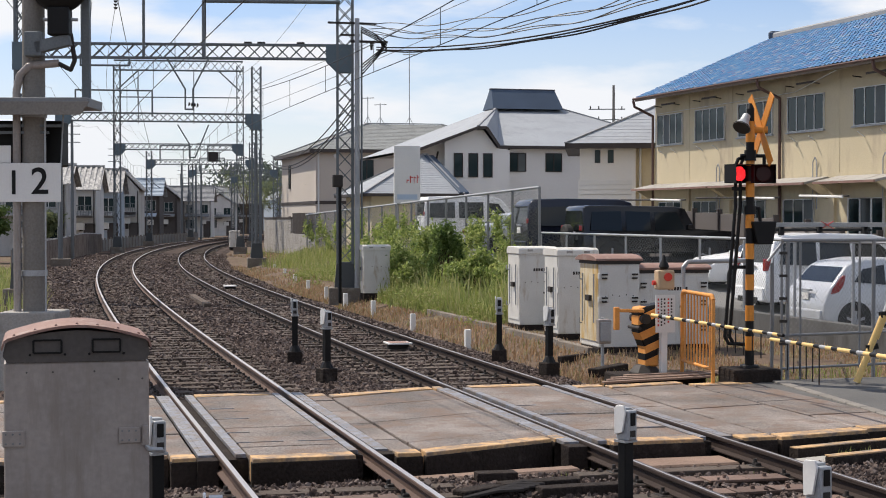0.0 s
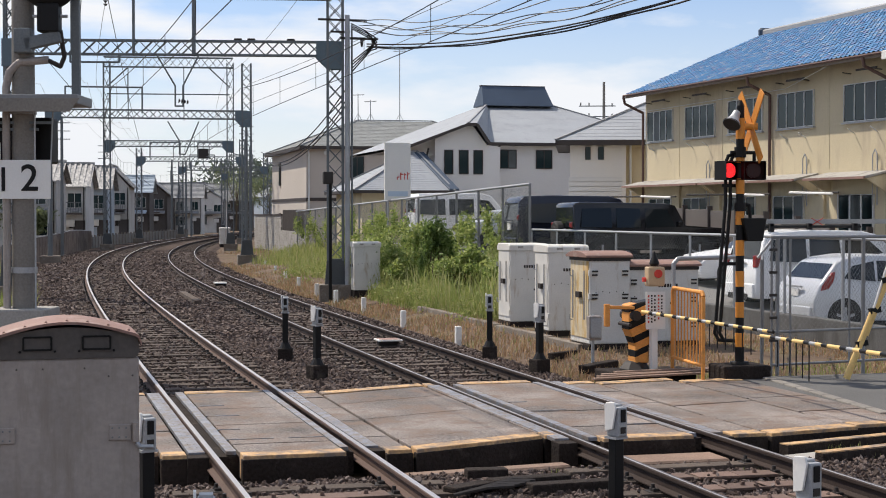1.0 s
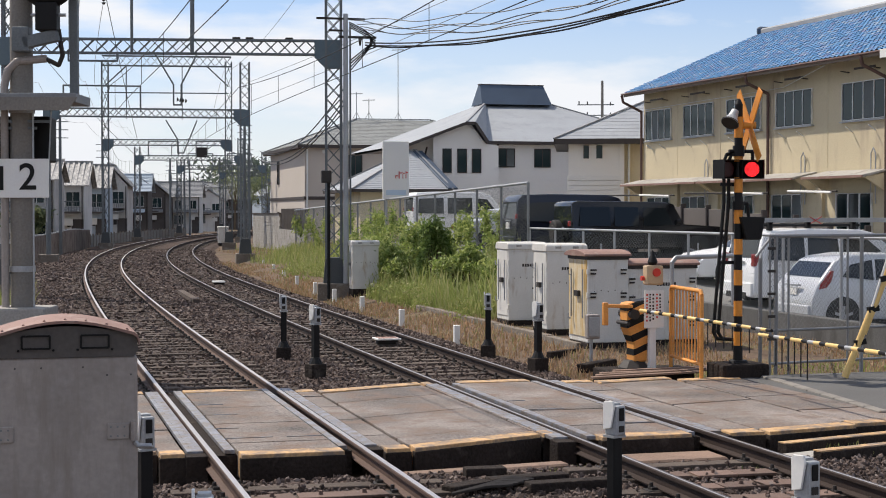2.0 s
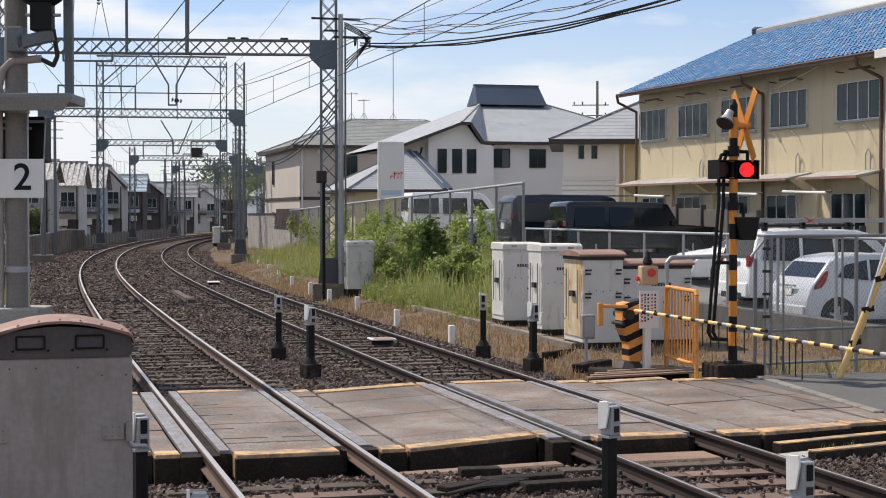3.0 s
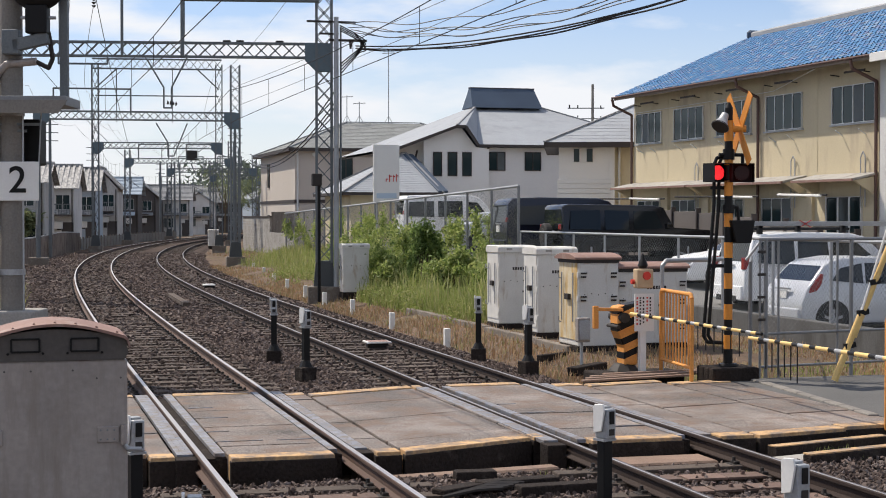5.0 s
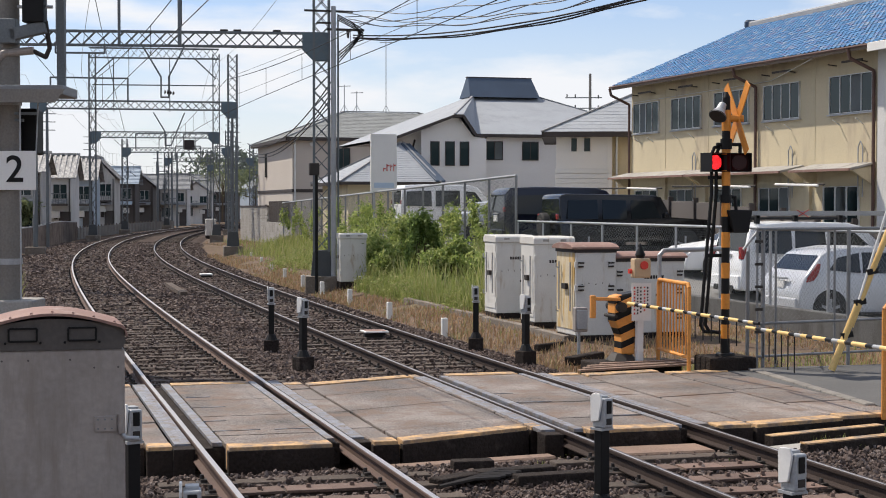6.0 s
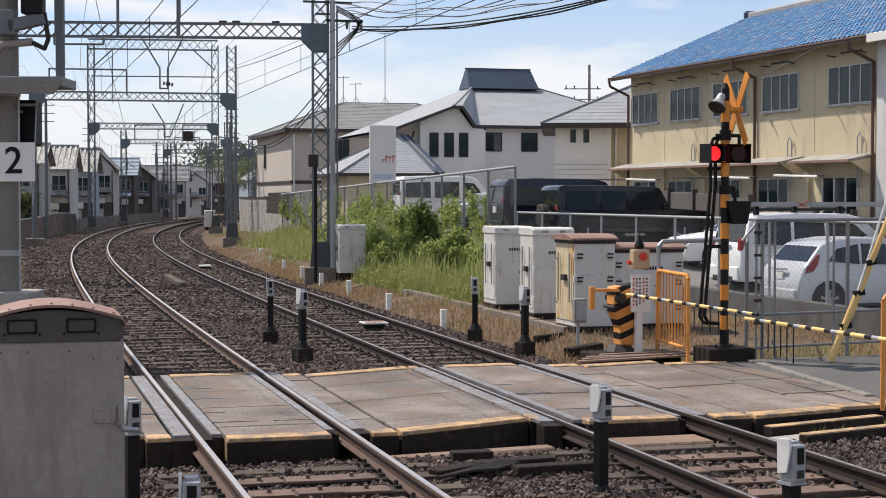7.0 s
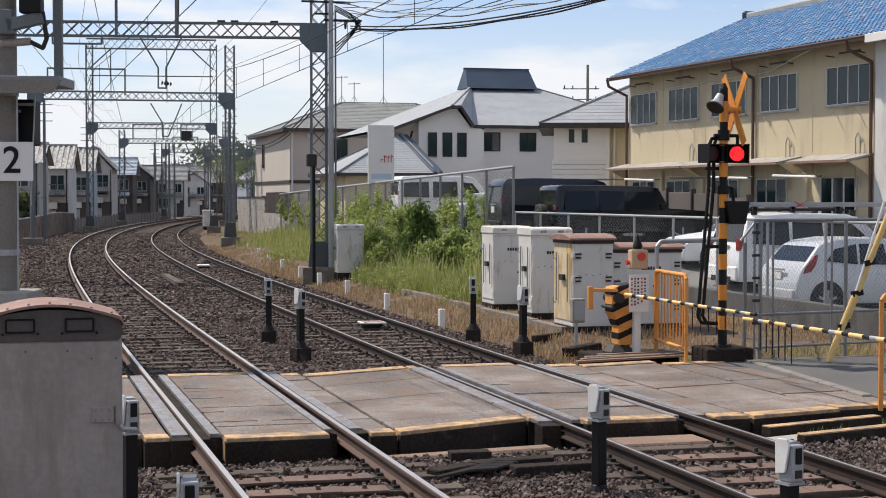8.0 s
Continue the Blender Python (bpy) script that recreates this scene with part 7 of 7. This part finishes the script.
def car(m, style, L, W, H, paint, label, wheel=0.32):
    c = thing("parked_car", m, label, "car", "parked cars")
    belt, tuck = 0.60, 0.15

    def half(z):
        k = max(0.0, (z - belt) / (1 - belt))
        lo = max(0.0, (0.32 - z) / 0.32)
        return W / 2 * (1 - tuck * k ** 1.2 - 0.07 * lo)
    out = OUTLINES[style]
    bm = B()
    va = [bm.verts.new((x * L, -half(z), z * H)) for x, z in out]
    vb = [bm.verts.new((x * L, half(z), z * H)) for x, z in out]
    n = len(out)
    fs = [bm.faces.new(va), bm.faces.new(vb)]
    for i in range(n):
        fs.append(bm.faces.new((va[i], va[(i + 1) % n], vb[(i + 1) % n], vb[i])))
    bmesh.ops.recalc_face_normals(bm, faces=fs)
    es = [e for e in bm.edges if (abs(e.verts[0].co.y - e.verts[1].co.y) < 0.3)]
    bmesh.ops.bevel(bm, geom=es, offset=0.055, segments=3, affect="EDGES", profile=0.6)
    smooth(part("body", bm, paint, c))
    for side in (-1, 1):
        for poly in SIDE_GLASS[style]:
            bm = B()
            a = [bm.verts.new((x * L, side * (half(z) + 0.006), z * H)) for x, z in poly]
            b = [bm.verts.new((x * L, side * (half(z) - 0.03), z * H)) for x, z in poly]
            f = [bm.faces.new(a), bm.faces.new(b)] + [bm.faces.new((a[i], a[(i + 1) % 4], b[(i + 1) % 4], b[i])) for i in range(4)]
            bmesh.ops.recalc_face_normals(bm, faces=f)
            part("side_window", bm, M_carglass, c)
        for x in (0.155 if style == "hatch" else 0.19, 0.80):
            wx = x * L
            part("wheel_arch", bar(B(), (wx, side * (W / 2 - 0.10), wheel + 0.02), (wx, side * (W / 2 + 0.004), wheel + 0.02), wheel + 0.065, seg=24), M_rubber, c)
            wl_ = new("wheel")
            wl_.parent = c
            part("tyre", bevelled(bar(B(), (wx, side * (W / 2 - 0.18), wheel), (wx, side * (W / 2 + 0.012), wheel), wheel, seg=24), 0.02), M_rubber, wl_)
            part("rim", bar(B(), (wx, side * (W / 2 - 0.1), wheel), (wx, side * (W / 2 + 0.016), wheel), wheel * 0.68, seg=20), M_darkgrey, wl_)
            for k in range(5):
                t = k * 1.2566 + 0.3
                part("spoke", bar(B(), (wx, side * (W / 2 + 0.016), wheel), (wx + math.cos(t) * wheel * 0.66, side * (W / 2 + 0.018), wheel + math.sin(t) * wheel * 0.66), 0.03, 0.055), M_galv, wl_)
        tz = 0.66 if style != "sedan" else 0.56
        y_in, y_out = side * (half(tz) - (0.10 if style == "hatch" else 0.16)), side * (half(tz) - (0.03 if style in ("jeep", "van") else -0.004))
        deep = {"hatch": 0.36, "wagon": 0.20, "sedan": 0.22}.get(style, 0.05)
        if style == "hatch":
            swept = [(0.030, 0.54), (0.042, 0.62), (0.066, 0.70), (0.095, 0.79), (0.108, 0.78), (0.098, 0.66), (0.075, 0.57)]
            part("tail_lamp", bevelled(prism(B(), [(x * L, z * H) for x, z in swept], "y", min(y_in, y_out), max(y_in, y_out)), 0.01), M_redlens, c, "tall swept red tail lamp")
        else:
            part("tail_lamp", box(B(), -0.014, deep, min(y_in, y_out), max(y_in, y_out), (tz - (0.05 if style in ("jeep", "van") else 0.12)) * H, (tz + 0.03) * H, 0.02), M_redlens, c, "red tail lamp")
        part("head_lamp", box(B(), 0.95 * L, 0.998 * L, side * W * 0.38 - 0.12, side * W * 0.38 + 0.12, 0.44 * H, 0.52 * H, 0.015), M_galv, c)
        part("mirror", box(B(), 0.66 * L, 0.69 * L, side * (W / 2 + 0.02) - 0.06, side * (W / 2 + 0.06) + 0.06, 0.63 * H, 0.71 * H, 0.02), paint, c)
        part("door_seam", box(B(), 0.46 * L, 0.463 * L, side * (W / 2 - 0.008) - 0.01, side * (W / 2 - 0.008) + 0.01, 0.22 * H, 0.6 * H), M_rubber, c)
        part("door_handle", box(B(), 0.40 * L, 0.44 * L, side * (W / 2) - 0.012, side * (W / 2) + 0.012, 0.545 * H, 0.565 * H, 0.004), paint, c)
        part("sill", box(B(), 0.26 * L, 0.72 * L, side * (W / 2 - 0.08) - 0.04, side * (W / 2 - 0.08) + 0.04, 0.12 * H, 0.19 * H, 0.01), M_rubber, c)
    for name, ((xa, za), (xb, zb)), s in (("rear_window", REAR_GLASS[style], -1), ("windscreen", FRONT_GLASS[style], 1)):
        ya, yb = half(za) - 0.10, half(zb) - 0.10
        d = Vector(((xb - xa) * L, 0, (zb - za) * H)).normalized()
        nn = Vector((-d.z, 0, d.x)) if s < 0 else Vector((d.z, 0, -d.x))
        o, i_ = nn * 0.008, nn * -0.03
        bm = B()
        q = [Vector((xa * L, -ya, za * H)), Vector((xa * L, ya, za * H)), Vector((xb * L, yb, zb * H)), Vector((xb * L, -yb, zb * H))]
        a = [bm.verts.new(v + o) for v in q]
        b = [bm.verts.new(v + i_) for v in q]
        f = [bm.faces.new(a), bm.faces.new(b)] + [bm.faces.new((a[k], a[(k + 1) % 4], b[(k + 1) % 4], b[k])) for k in range(4)]
        bmesh.ops.recalc_face_normals(bm, faces=f)
        part(name, bm, M_carglass, c)
    part("rear_bumper", box(B(), -0.05, 0.06, -W * 0.44, W * 0.44, 0.17 * H, 0.34 * H, 0.03), paint, c)
    part("bumper_insert", box(B(), -0.06, 0.0, -W * 0.30, W * 0.30, 0.15 * H, 0.22 * H, 0.01), M_rubber, c)
    part("plate_blank", box(B(), -0.035 if style != "hatch" else 0.0, 0.03, -0.17, 0.17, 0.46 * H, 0.56 * H, 0.004), M_sign, c, "pale number plate blank")
    part("tailgate_handle", box(B(), -0.02, 0.04, -0.3, 0.3, 0.575 * H, 0.60 * H, 0.006), M_galv, c)
    return c


car(pose(15.6, 30.0, -0.10, 0, 0, 0), "hatch", 4.5, 1.75, 1.60, M_carpearl, "pale silver hatchback parked with its rear to the fence")
wg = car(pose(16.75, 35.0, 0.02, 0, 0, 0), "wagon", 4.9, 1.80, 1.95, M_carwhite, "white high roofed wagon with a ladder on its rack", 0.34)
for y in (-0.62, 0.62):
    part("rack_rail", bar(B(), (0.35, y, 2.02), (2.9, y, 2.02), 0.03, seg=8), M_rubber, wg)
for x in (0.5, 1.5, 2.7):
    part("rack_bar", bar(B(), (x, -0.72, 2.06), (x, 0.72, 2.06), 0.035, seg=8), M_rubber, wg)
    part("rack_foot", box(B(), x - 0.06, x + 0.06, -0.72, -0.60, 1.9, 2.10, 0.01), M_rubber, wg)
ld = thing("ladder", pose(16.75, 35.0, 0.02), "aluminium ladder tied on the roof rack with red cloth", "ladder")
for y in (-0.55, -0.1):
    part("rail", box(B(), 0.3, 4.7, y - 0.02, y + 0.02, 2.09, 2.20, 0.004), M_galv, ld)
for i in range(13):
    part("rung", bar(B(), (0.5 + i * 0.33, -0.55, 2.14), (0.5 + i * 0.33, -0.1, 2.14), 0.018, seg=6), M_galv, ld)
for a in (-1, 1):
    part("red_tie", bar(B(), (1.75 - 0.16, -0.585, 2.14 - a * 0.09), (1.75 + 0.16, -0.585, 2.14 + a * 0.09), 0.03, 0.012), M_red, ld)
car(pose(21.8, 39.6, 0.42, 0, 0, 180), "sedan", 4.4, 1.7, 1.42, M_carwhite, "white sedan parked with its bonnet to the fence")
jp = car(pose(15.55, 44.6, 0.78, 0, 0, 0), "jeep", 5.05, 1.85, 1.92, M_carblack, "black boxy off road car in the car park", 0.40)
part("spare_wheel", bevelled(cone(B(), (-0.22, 0.05, 1.0), (0.02, 0.05, 1.0), 0.36, 0.36, 24), 0.04), M_rubber, jp, "spare wheel on the tailgate")
part("spare_rim", cone(B(), (-0.235, 0.05, 1.0), (-0.2, 0.05, 1.0), 0.2, 0.22, 16), M_darkgrey, jp)
car(pose(15.2, 48.6, 0.90, 0, 0, 0), "van", 4.6, 1.80, 2.05, M_carnavy, "dark navy van in the car park")
car(pose(15.8, 56.8, 1.04, 0, 0, 0), "sedan", 4.6, 1.75, 1.5, M_carsilver, "silver sedan in the car park")
car(pose(15.9, 65.0, 1.1, 0, 0, 0), "van", 4.45, 1.75, 2.15, M_carwhite, "white van in the car park")


# ---- plants ----
def leaf_cloud(name, lumps, n, size, material, parent, seed, droop=0.5, label="", category="", kind=""):
    """Small pointed leaves spread through several lumps, thicker towards the outside."""
    rg = np.random.default_rng(seed)
    w = np.array([l[3] * l[4] * l[5] for l in lumps]) ** 0.7
    pick = rg.choice(len(lumps), n, p=w / w.sum())
    ls = np.array(lumps)[pick]
    d = rg.normal(size=(n, 3))
    d /= np.linalg.norm(d, axis=1)[:, None]
    rad = np.abs(rg.normal(0.75, 0.42, n))[:, None]
    c = ls[:, :3] + d * rad * ls[:, 3:]
    a = rg.normal(size=(n, 3))
    a[:, 2] -= droop
    a /= np.linalg.norm(a, axis=1)[:, None]
    b = np.cross(a, rg.normal(size=(n, 3)))
    b /= np.linalg.norm(b, axis=1)[:, None]
    sz = size * rg.uniform(0.6, 1.3, n)[:, None]
    up_ = np.cross(a, b) * sz * 0.15
    v = np.stack([c - a * sz * 0.9, c + b * sz * 0.38 + up_, c + a * sz, c - b * sz * 0.38 + up_], 1).reshape(-1, 3)
    f = (np.arange(n)[:, None] * 4 + np.arange(4)[None]).tolist()
    return raw(name, v.tolist(), f, material, parent, label, category, kind)


def shrub(x, y, z, r, h, n, seed, label, size=0.078):
    s = thing("shrub", pose(x, y, z), label, "shrub", "trackside shrubs")
    rr = random.Random(seed)
    lumps = []
    for i in range(16):
        t = rr.uniform(0, 6.28)
        q = r * rr.uniform(0.1, 0.95)
        hz = h * rr.uniform(0.25, 0.88) * (1 - 0.35 * q / r)
        lumps.append((q * math.cos(t), q * math.sin(t), hz, r * rr.uniform(0.16, 0.36), r * rr.uniform(0.16, 0.36), h * rr.uniform(0.07, 0.16)))
        bm = B()
        cone(bm, (q * 0.2 * math.cos(t), q * 0.2 * math.sin(t), -0.2), (q * 0.9 * math.cos(t), q * 0.9 * math.sin(t), hz), 0.025, 0.008, 6)
        part("stem", bm, M_bark, s)
    leaf_cloud("crown", lumps, int(n * 1.45), size, M_leafdeep if abs(x - 11.7) < 0.02 and h > 2.4 else M_leaf, s, seed)
    return s


SHRUBS = [(11.6, 54.5, -0.1, 0.9, 1.9, 1800), (11.3, 49.6, -0.1, 1.25, 2.1, 3600), (11.6, 46.8, 0.0, 1.1, 2.3, 3000), (11.7, 44.4, 0.0, 0.62, 2.6, 2600), (12.6, 42.8, 0.1, 0.6, 1.3, 1000), (11.7, 41.0, 0.0, 0.9, 1.6, 2400), (12.2, 38.8, 0.0, 0.8, 1.5, 1700), (11.0, 45.6, -0.1, 0.9, 1.5, 2200), (12.9, 48.2, 0.2, 0.8, 1.1, 1300), (15.9, 51.6, 1.0, 0.45, 2.0, 600)]
for i, (x, y, z, r, h, n) in enumerate(SHRUBS):
    shrub(x, y, z, r, h, n, 30 + i, "leafy green wild shrub beside the fence")
# climbing vines on the tall fence
vn = thing("fence_vines", pose(0, 0, 0), "green vines climbing the tall fence", "vine")
vr = random.Random(3)
lumps = []
for i in range(46):
    y = vr.uniform(45, 69)
    lumps.append((13.85, y, vr.uniform(0.7, 2.5 if vr.random() < 0.3 else 1.9), 0.14, vr.uniform(0.3, 0.8), vr.uniform(0.25, 0.6)))
for i in range(11):
    lumps.append((13.86, 71.5 + i * 1.0 + vr.uniform(-0.4, 0.4), vr.uniform(0.9, 2.3), 0.10, vr.uniform(0.25, 0.5), vr.uniform(0.3, 0.7)))
leaf_cloud("foliage", lumps, 13500, 0.08, M_leaf, vn, 77)


def blades(name, spots, n, h0, h1, material, label, seed, width=0.02):
    """Grass blades, thin bent triangles, over rectangles (x0, x1, y0, y1, weight)."""
    rg = np.random.default_rng(seed)
    w = np.array([s[4] for s in spots], float)
    pick = rg.choice(len(spots), n, p=w / w.sum())
    sp_ = np.array(spots)[pick]
    x = sp_[:, 0] + (sp_[:, 1] - sp_[:, 0]) * rg.random(n)
    y = sp_[:, 2] + (sp_[:, 3] - sp_[:, 2]) * rg.random(n)
    patch = np.array([noise.noise((a * 0.7, b * 0.35, seed)) for a, b in zip(x, y)])
    keep = patch > -0.28
    x, y, patch = x[keep], y[keep], patch[keep]
    n = len(x)
    z = np.array([max(ground_height(a, b), bank_height(a, b), -0.30) for a, b in zip(x, y)]) - 0.04
    h = rg.uniform(h0, h1, n) * (0.75 + 0.7 * np.clip(patch + 0.3, 0, 1))
    t = rg.uniform(0, 6.28, n)
    lean = h * rg.uniform(0.1, 0.55, n)
    bx_, by_ = np.cos(t + 1.57) * width, np.sin(t + 1.57) * width
    dx, dy = np.cos(t) * lean, np.sin(t) * lean
    v = np.stack([np.stack([x - bx_, y - by_, z], 1), np.stack([x + bx_, y + by_, z], 1),
                  np.stack([x + dx * 0.35 + bx_ * 0.8, y + dy * 0.35 + by_ * 0.8, z + h * 0.6], 1), np.stack([x + dx * 0.35 - bx_ * 0.8, y + dy * 0.35 - by_ * 0.8, z + h * 0.6], 1),
                  np.stack([x + dx, y + dy, z + h], 1)], 1).reshape(-1, 3)
    b = np.arange(n) * 5
    f = [(int(i), int(i) + 1, int(i) + 2, int(i) + 3) for i in b] + [(int(i) + 3, int(i) + 2, int(i) + 4) for i in b]
    return raw(name, v.tolist(), f, material, None, label, "grass", "stuff")


blades("grass", [(9.9, 12.6, 34.5, 46, 4), (10.6, 13.7, 31, 36, 0.6), (10.6, 13.6, 46, 66, 2.2), (11.2, 14.0, 66, 80, 0.9), (13.0, 15.6, 80, 90, 0.3), (14.6, 16.4, 92, 112, 0.15), (-0.6, 0.4, 44, 62, 1.0), (-2.5, -0.6, 40, 80, 1.2)], 27000, 0.20, 0.60, M_grass, "tall yellow green grass and weeds beside the line", 21, 0.012)
blades("dry_grass", [(8.5, 9.8, 27, 45, 2.6), (8.6, 10.2, 45, 60, 2.5), (9.4, 11.0, 60, 85, 2.2), (13.4, 16.2, 90, 112, 1.2), (10.6, 12.2, 33, 36, 0.5)], 13000, 0.05, 0.22, M_drygrass, "dry orange straw grass beside the ballast", 22, 0.012)
blades("dry_grass", [(8.3, 10.0, 22.5, 27, 1.5), (10.0, 13.8, 21.3, 27, 4), (9.8, 13.8, 27, 34, 1.5)], 9000, 0.05, 0.17, M_drygrass, "short dry straw beside the crossing", 24, 0.010)
blades("weeds", [(5.7, 7.2, 14.2, 14.9, 1), (8.2, 8.7, 14.6, 15.2, 0.5), (9.2, 9.9, 15.5, 16.3, 0.8), (4.9, 5.6, 14.4, 15.0, 0.3), (9.4, 9.8, 22.8, 23.8, 0.4), (10.4, 13.6, 21.4, 23.5, 1.2), (10.0, 10.4, 21.4, 23.0, 0.5)], 2600, 0.06, 0.20, M_grass, "small green weeds in the ballast", 23, 0.008)


# leaves of trees past 110 m: air haze mixed into the leaf colours
M_leafhazy = island_mat("green leaves paled for haze", [(0.14, 0.17, 0.09), (0.24, 0.27, 0.13), (0.19, 0.22, 0.12)], 0.8, 0.2, 0.4)


def tree(x, y, h, r, n, seed, label):
    t = thing("tree", pose(x, y, 0), label, "tree", "trees")
    rr = random.Random(seed)
    part("trunk", cone(B(), (0, 0, -0.3), (0.1, 0, h * 0.7), 0.16, 0.07, 8), M_bark, t)
    lumps = []
    for i in range(11):
        a = rr.uniform(0, 6.28)
        q = r * rr.uniform(0.15, 0.8)
        hz = h * rr.uniform(0.45, 0.92)
        part("limb", cone(B(), (0.05, 0, h * rr.uniform(0.25, 0.5)), (q * math.cos(a), q * math.sin(a), hz), 0.06, 0.015, 6), M_bark, t)
        lumps.append((q * math.cos(a), q * math.sin(a), hz, r * rr.uniform(0.25, 0.5), r * rr.uniform(0.25, 0.5), h * rr.uniform(0.07, 0.16)))
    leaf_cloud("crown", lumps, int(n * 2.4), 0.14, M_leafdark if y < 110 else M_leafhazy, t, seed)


for i, (s, off, h, r) in enumerate(((205, 9, 7.5, 3.2), (222, 11, 8.5, 3.6), (190, 10, 6.0, 2.5), (245, 16, 9.5, 4.0), (168, 12, 5.0, 2.2), (128, 11.5, 5.5, 1.8), (96, -8.0, 3.2, 1.5), (112, -6.6, 2.6, 1.3))):
    x, y, a = along(s, off)
    tree(x, y, h, r, 1800, 60 + i, "leafy green tree behind the line")

for i, (x, y, h, r) in enumerate(((34.0, 258, 10.5, 4.5), (40.0, 262, 9.5, 4.5), (46.0, 262, 9.0, 4.0), (28.0, 268, 8.5, 4.0), (19.5, 100, 5.5, 2.0))):
    tree(x, y, h, r, 1500, 80 + i, "leafy green tree beyond the houses")
blades("tall_weeds", [(12.0, 13.6, 38, 45, 3), (10.2, 12.8, 36, 48, 3), (10.6, 13.2, 48, 58, 1.5), (9.9, 11.2, 33.5, 40, 1.2)], 2200, 0.6, 1.2, M_grass, "tall leafy weeds among the shrubs", 27, 0.016)

rgu = random.Random(12)
lumps = [(rgu.uniform(9.7, 13.2), y, rgu.uniform(-0.1, 0.35), rgu.uniform(0.2, 0.5), rgu.uniform(0.2, 0.6), rgu.uniform(0.12, 0.3)) for y in [rgu.uniform(34, 60) for _ in range(150)]]
leaf_cloud("undergrowth", lumps, 15000, 0.055, M_grass, None, 91, -0.6, "low leafy weeds and bindweed beside the line", "weeds", "stuff")

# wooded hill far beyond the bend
# grey-green leaf tones carry the distance haze; no real haze is set
M_hazeleaf = island_mat("far leaves paled for haze", [(0.12, 0.15, 0.12), (0.17, 0.20, 0.16), (0.14, 0.17, 0.13)], 0.9, 0.1, 0.2)
hr_ = random.Random(5)
hill = [(36 + i * 4.2 + hr_.uniform(-1, 1), 400 + hr_.uniform(-6, 14), 2.0 + j * 4.0 + hr_.uniform(-1, 1), 4.5, 4.0, 2.6) for j in range(4) for i in range(j, 22)]
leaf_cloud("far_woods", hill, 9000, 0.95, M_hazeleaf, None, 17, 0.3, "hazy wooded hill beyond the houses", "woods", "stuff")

# ---- what moves: the alternating red lamps ----
FLIPS = [0.28, 0.87, 1.46, 2.06, 2.65, 3.25, 3.85, 4.44, 5.04, 5.64, 6.23, 6.83, 7.42, 8.02]


def motions():
    for k, (drum, rest) in enumerate(drums):
        rows, ang = [], 0.0 if k == 0 else 180.0
        rows.append((0.0, rest @ pose(0, 0, 0, 0, 0, ang)))
        for f in FLIPS:
            if f > 7.95:
                break
            rows.append((f - 0.035, rest @ pose(0, 0, 0, 0, 0, ang)))
            rows.append((f, rest @ pose(0, 0, 0, 0, 0, ang + 60)))
            rows.append((f + 0.034, rest @ pose(0, 0, 0, 0, 0, ang + 120)))
            rows.append((f + 0.068, rest @ pose(0, 0, 0, 0, 0, ang + 180)))
            ang += 180
        rows.append((8.0, rest @ pose(0, 0, 0, 0, 0, ang)))
        walk(drum, rows)


motions()
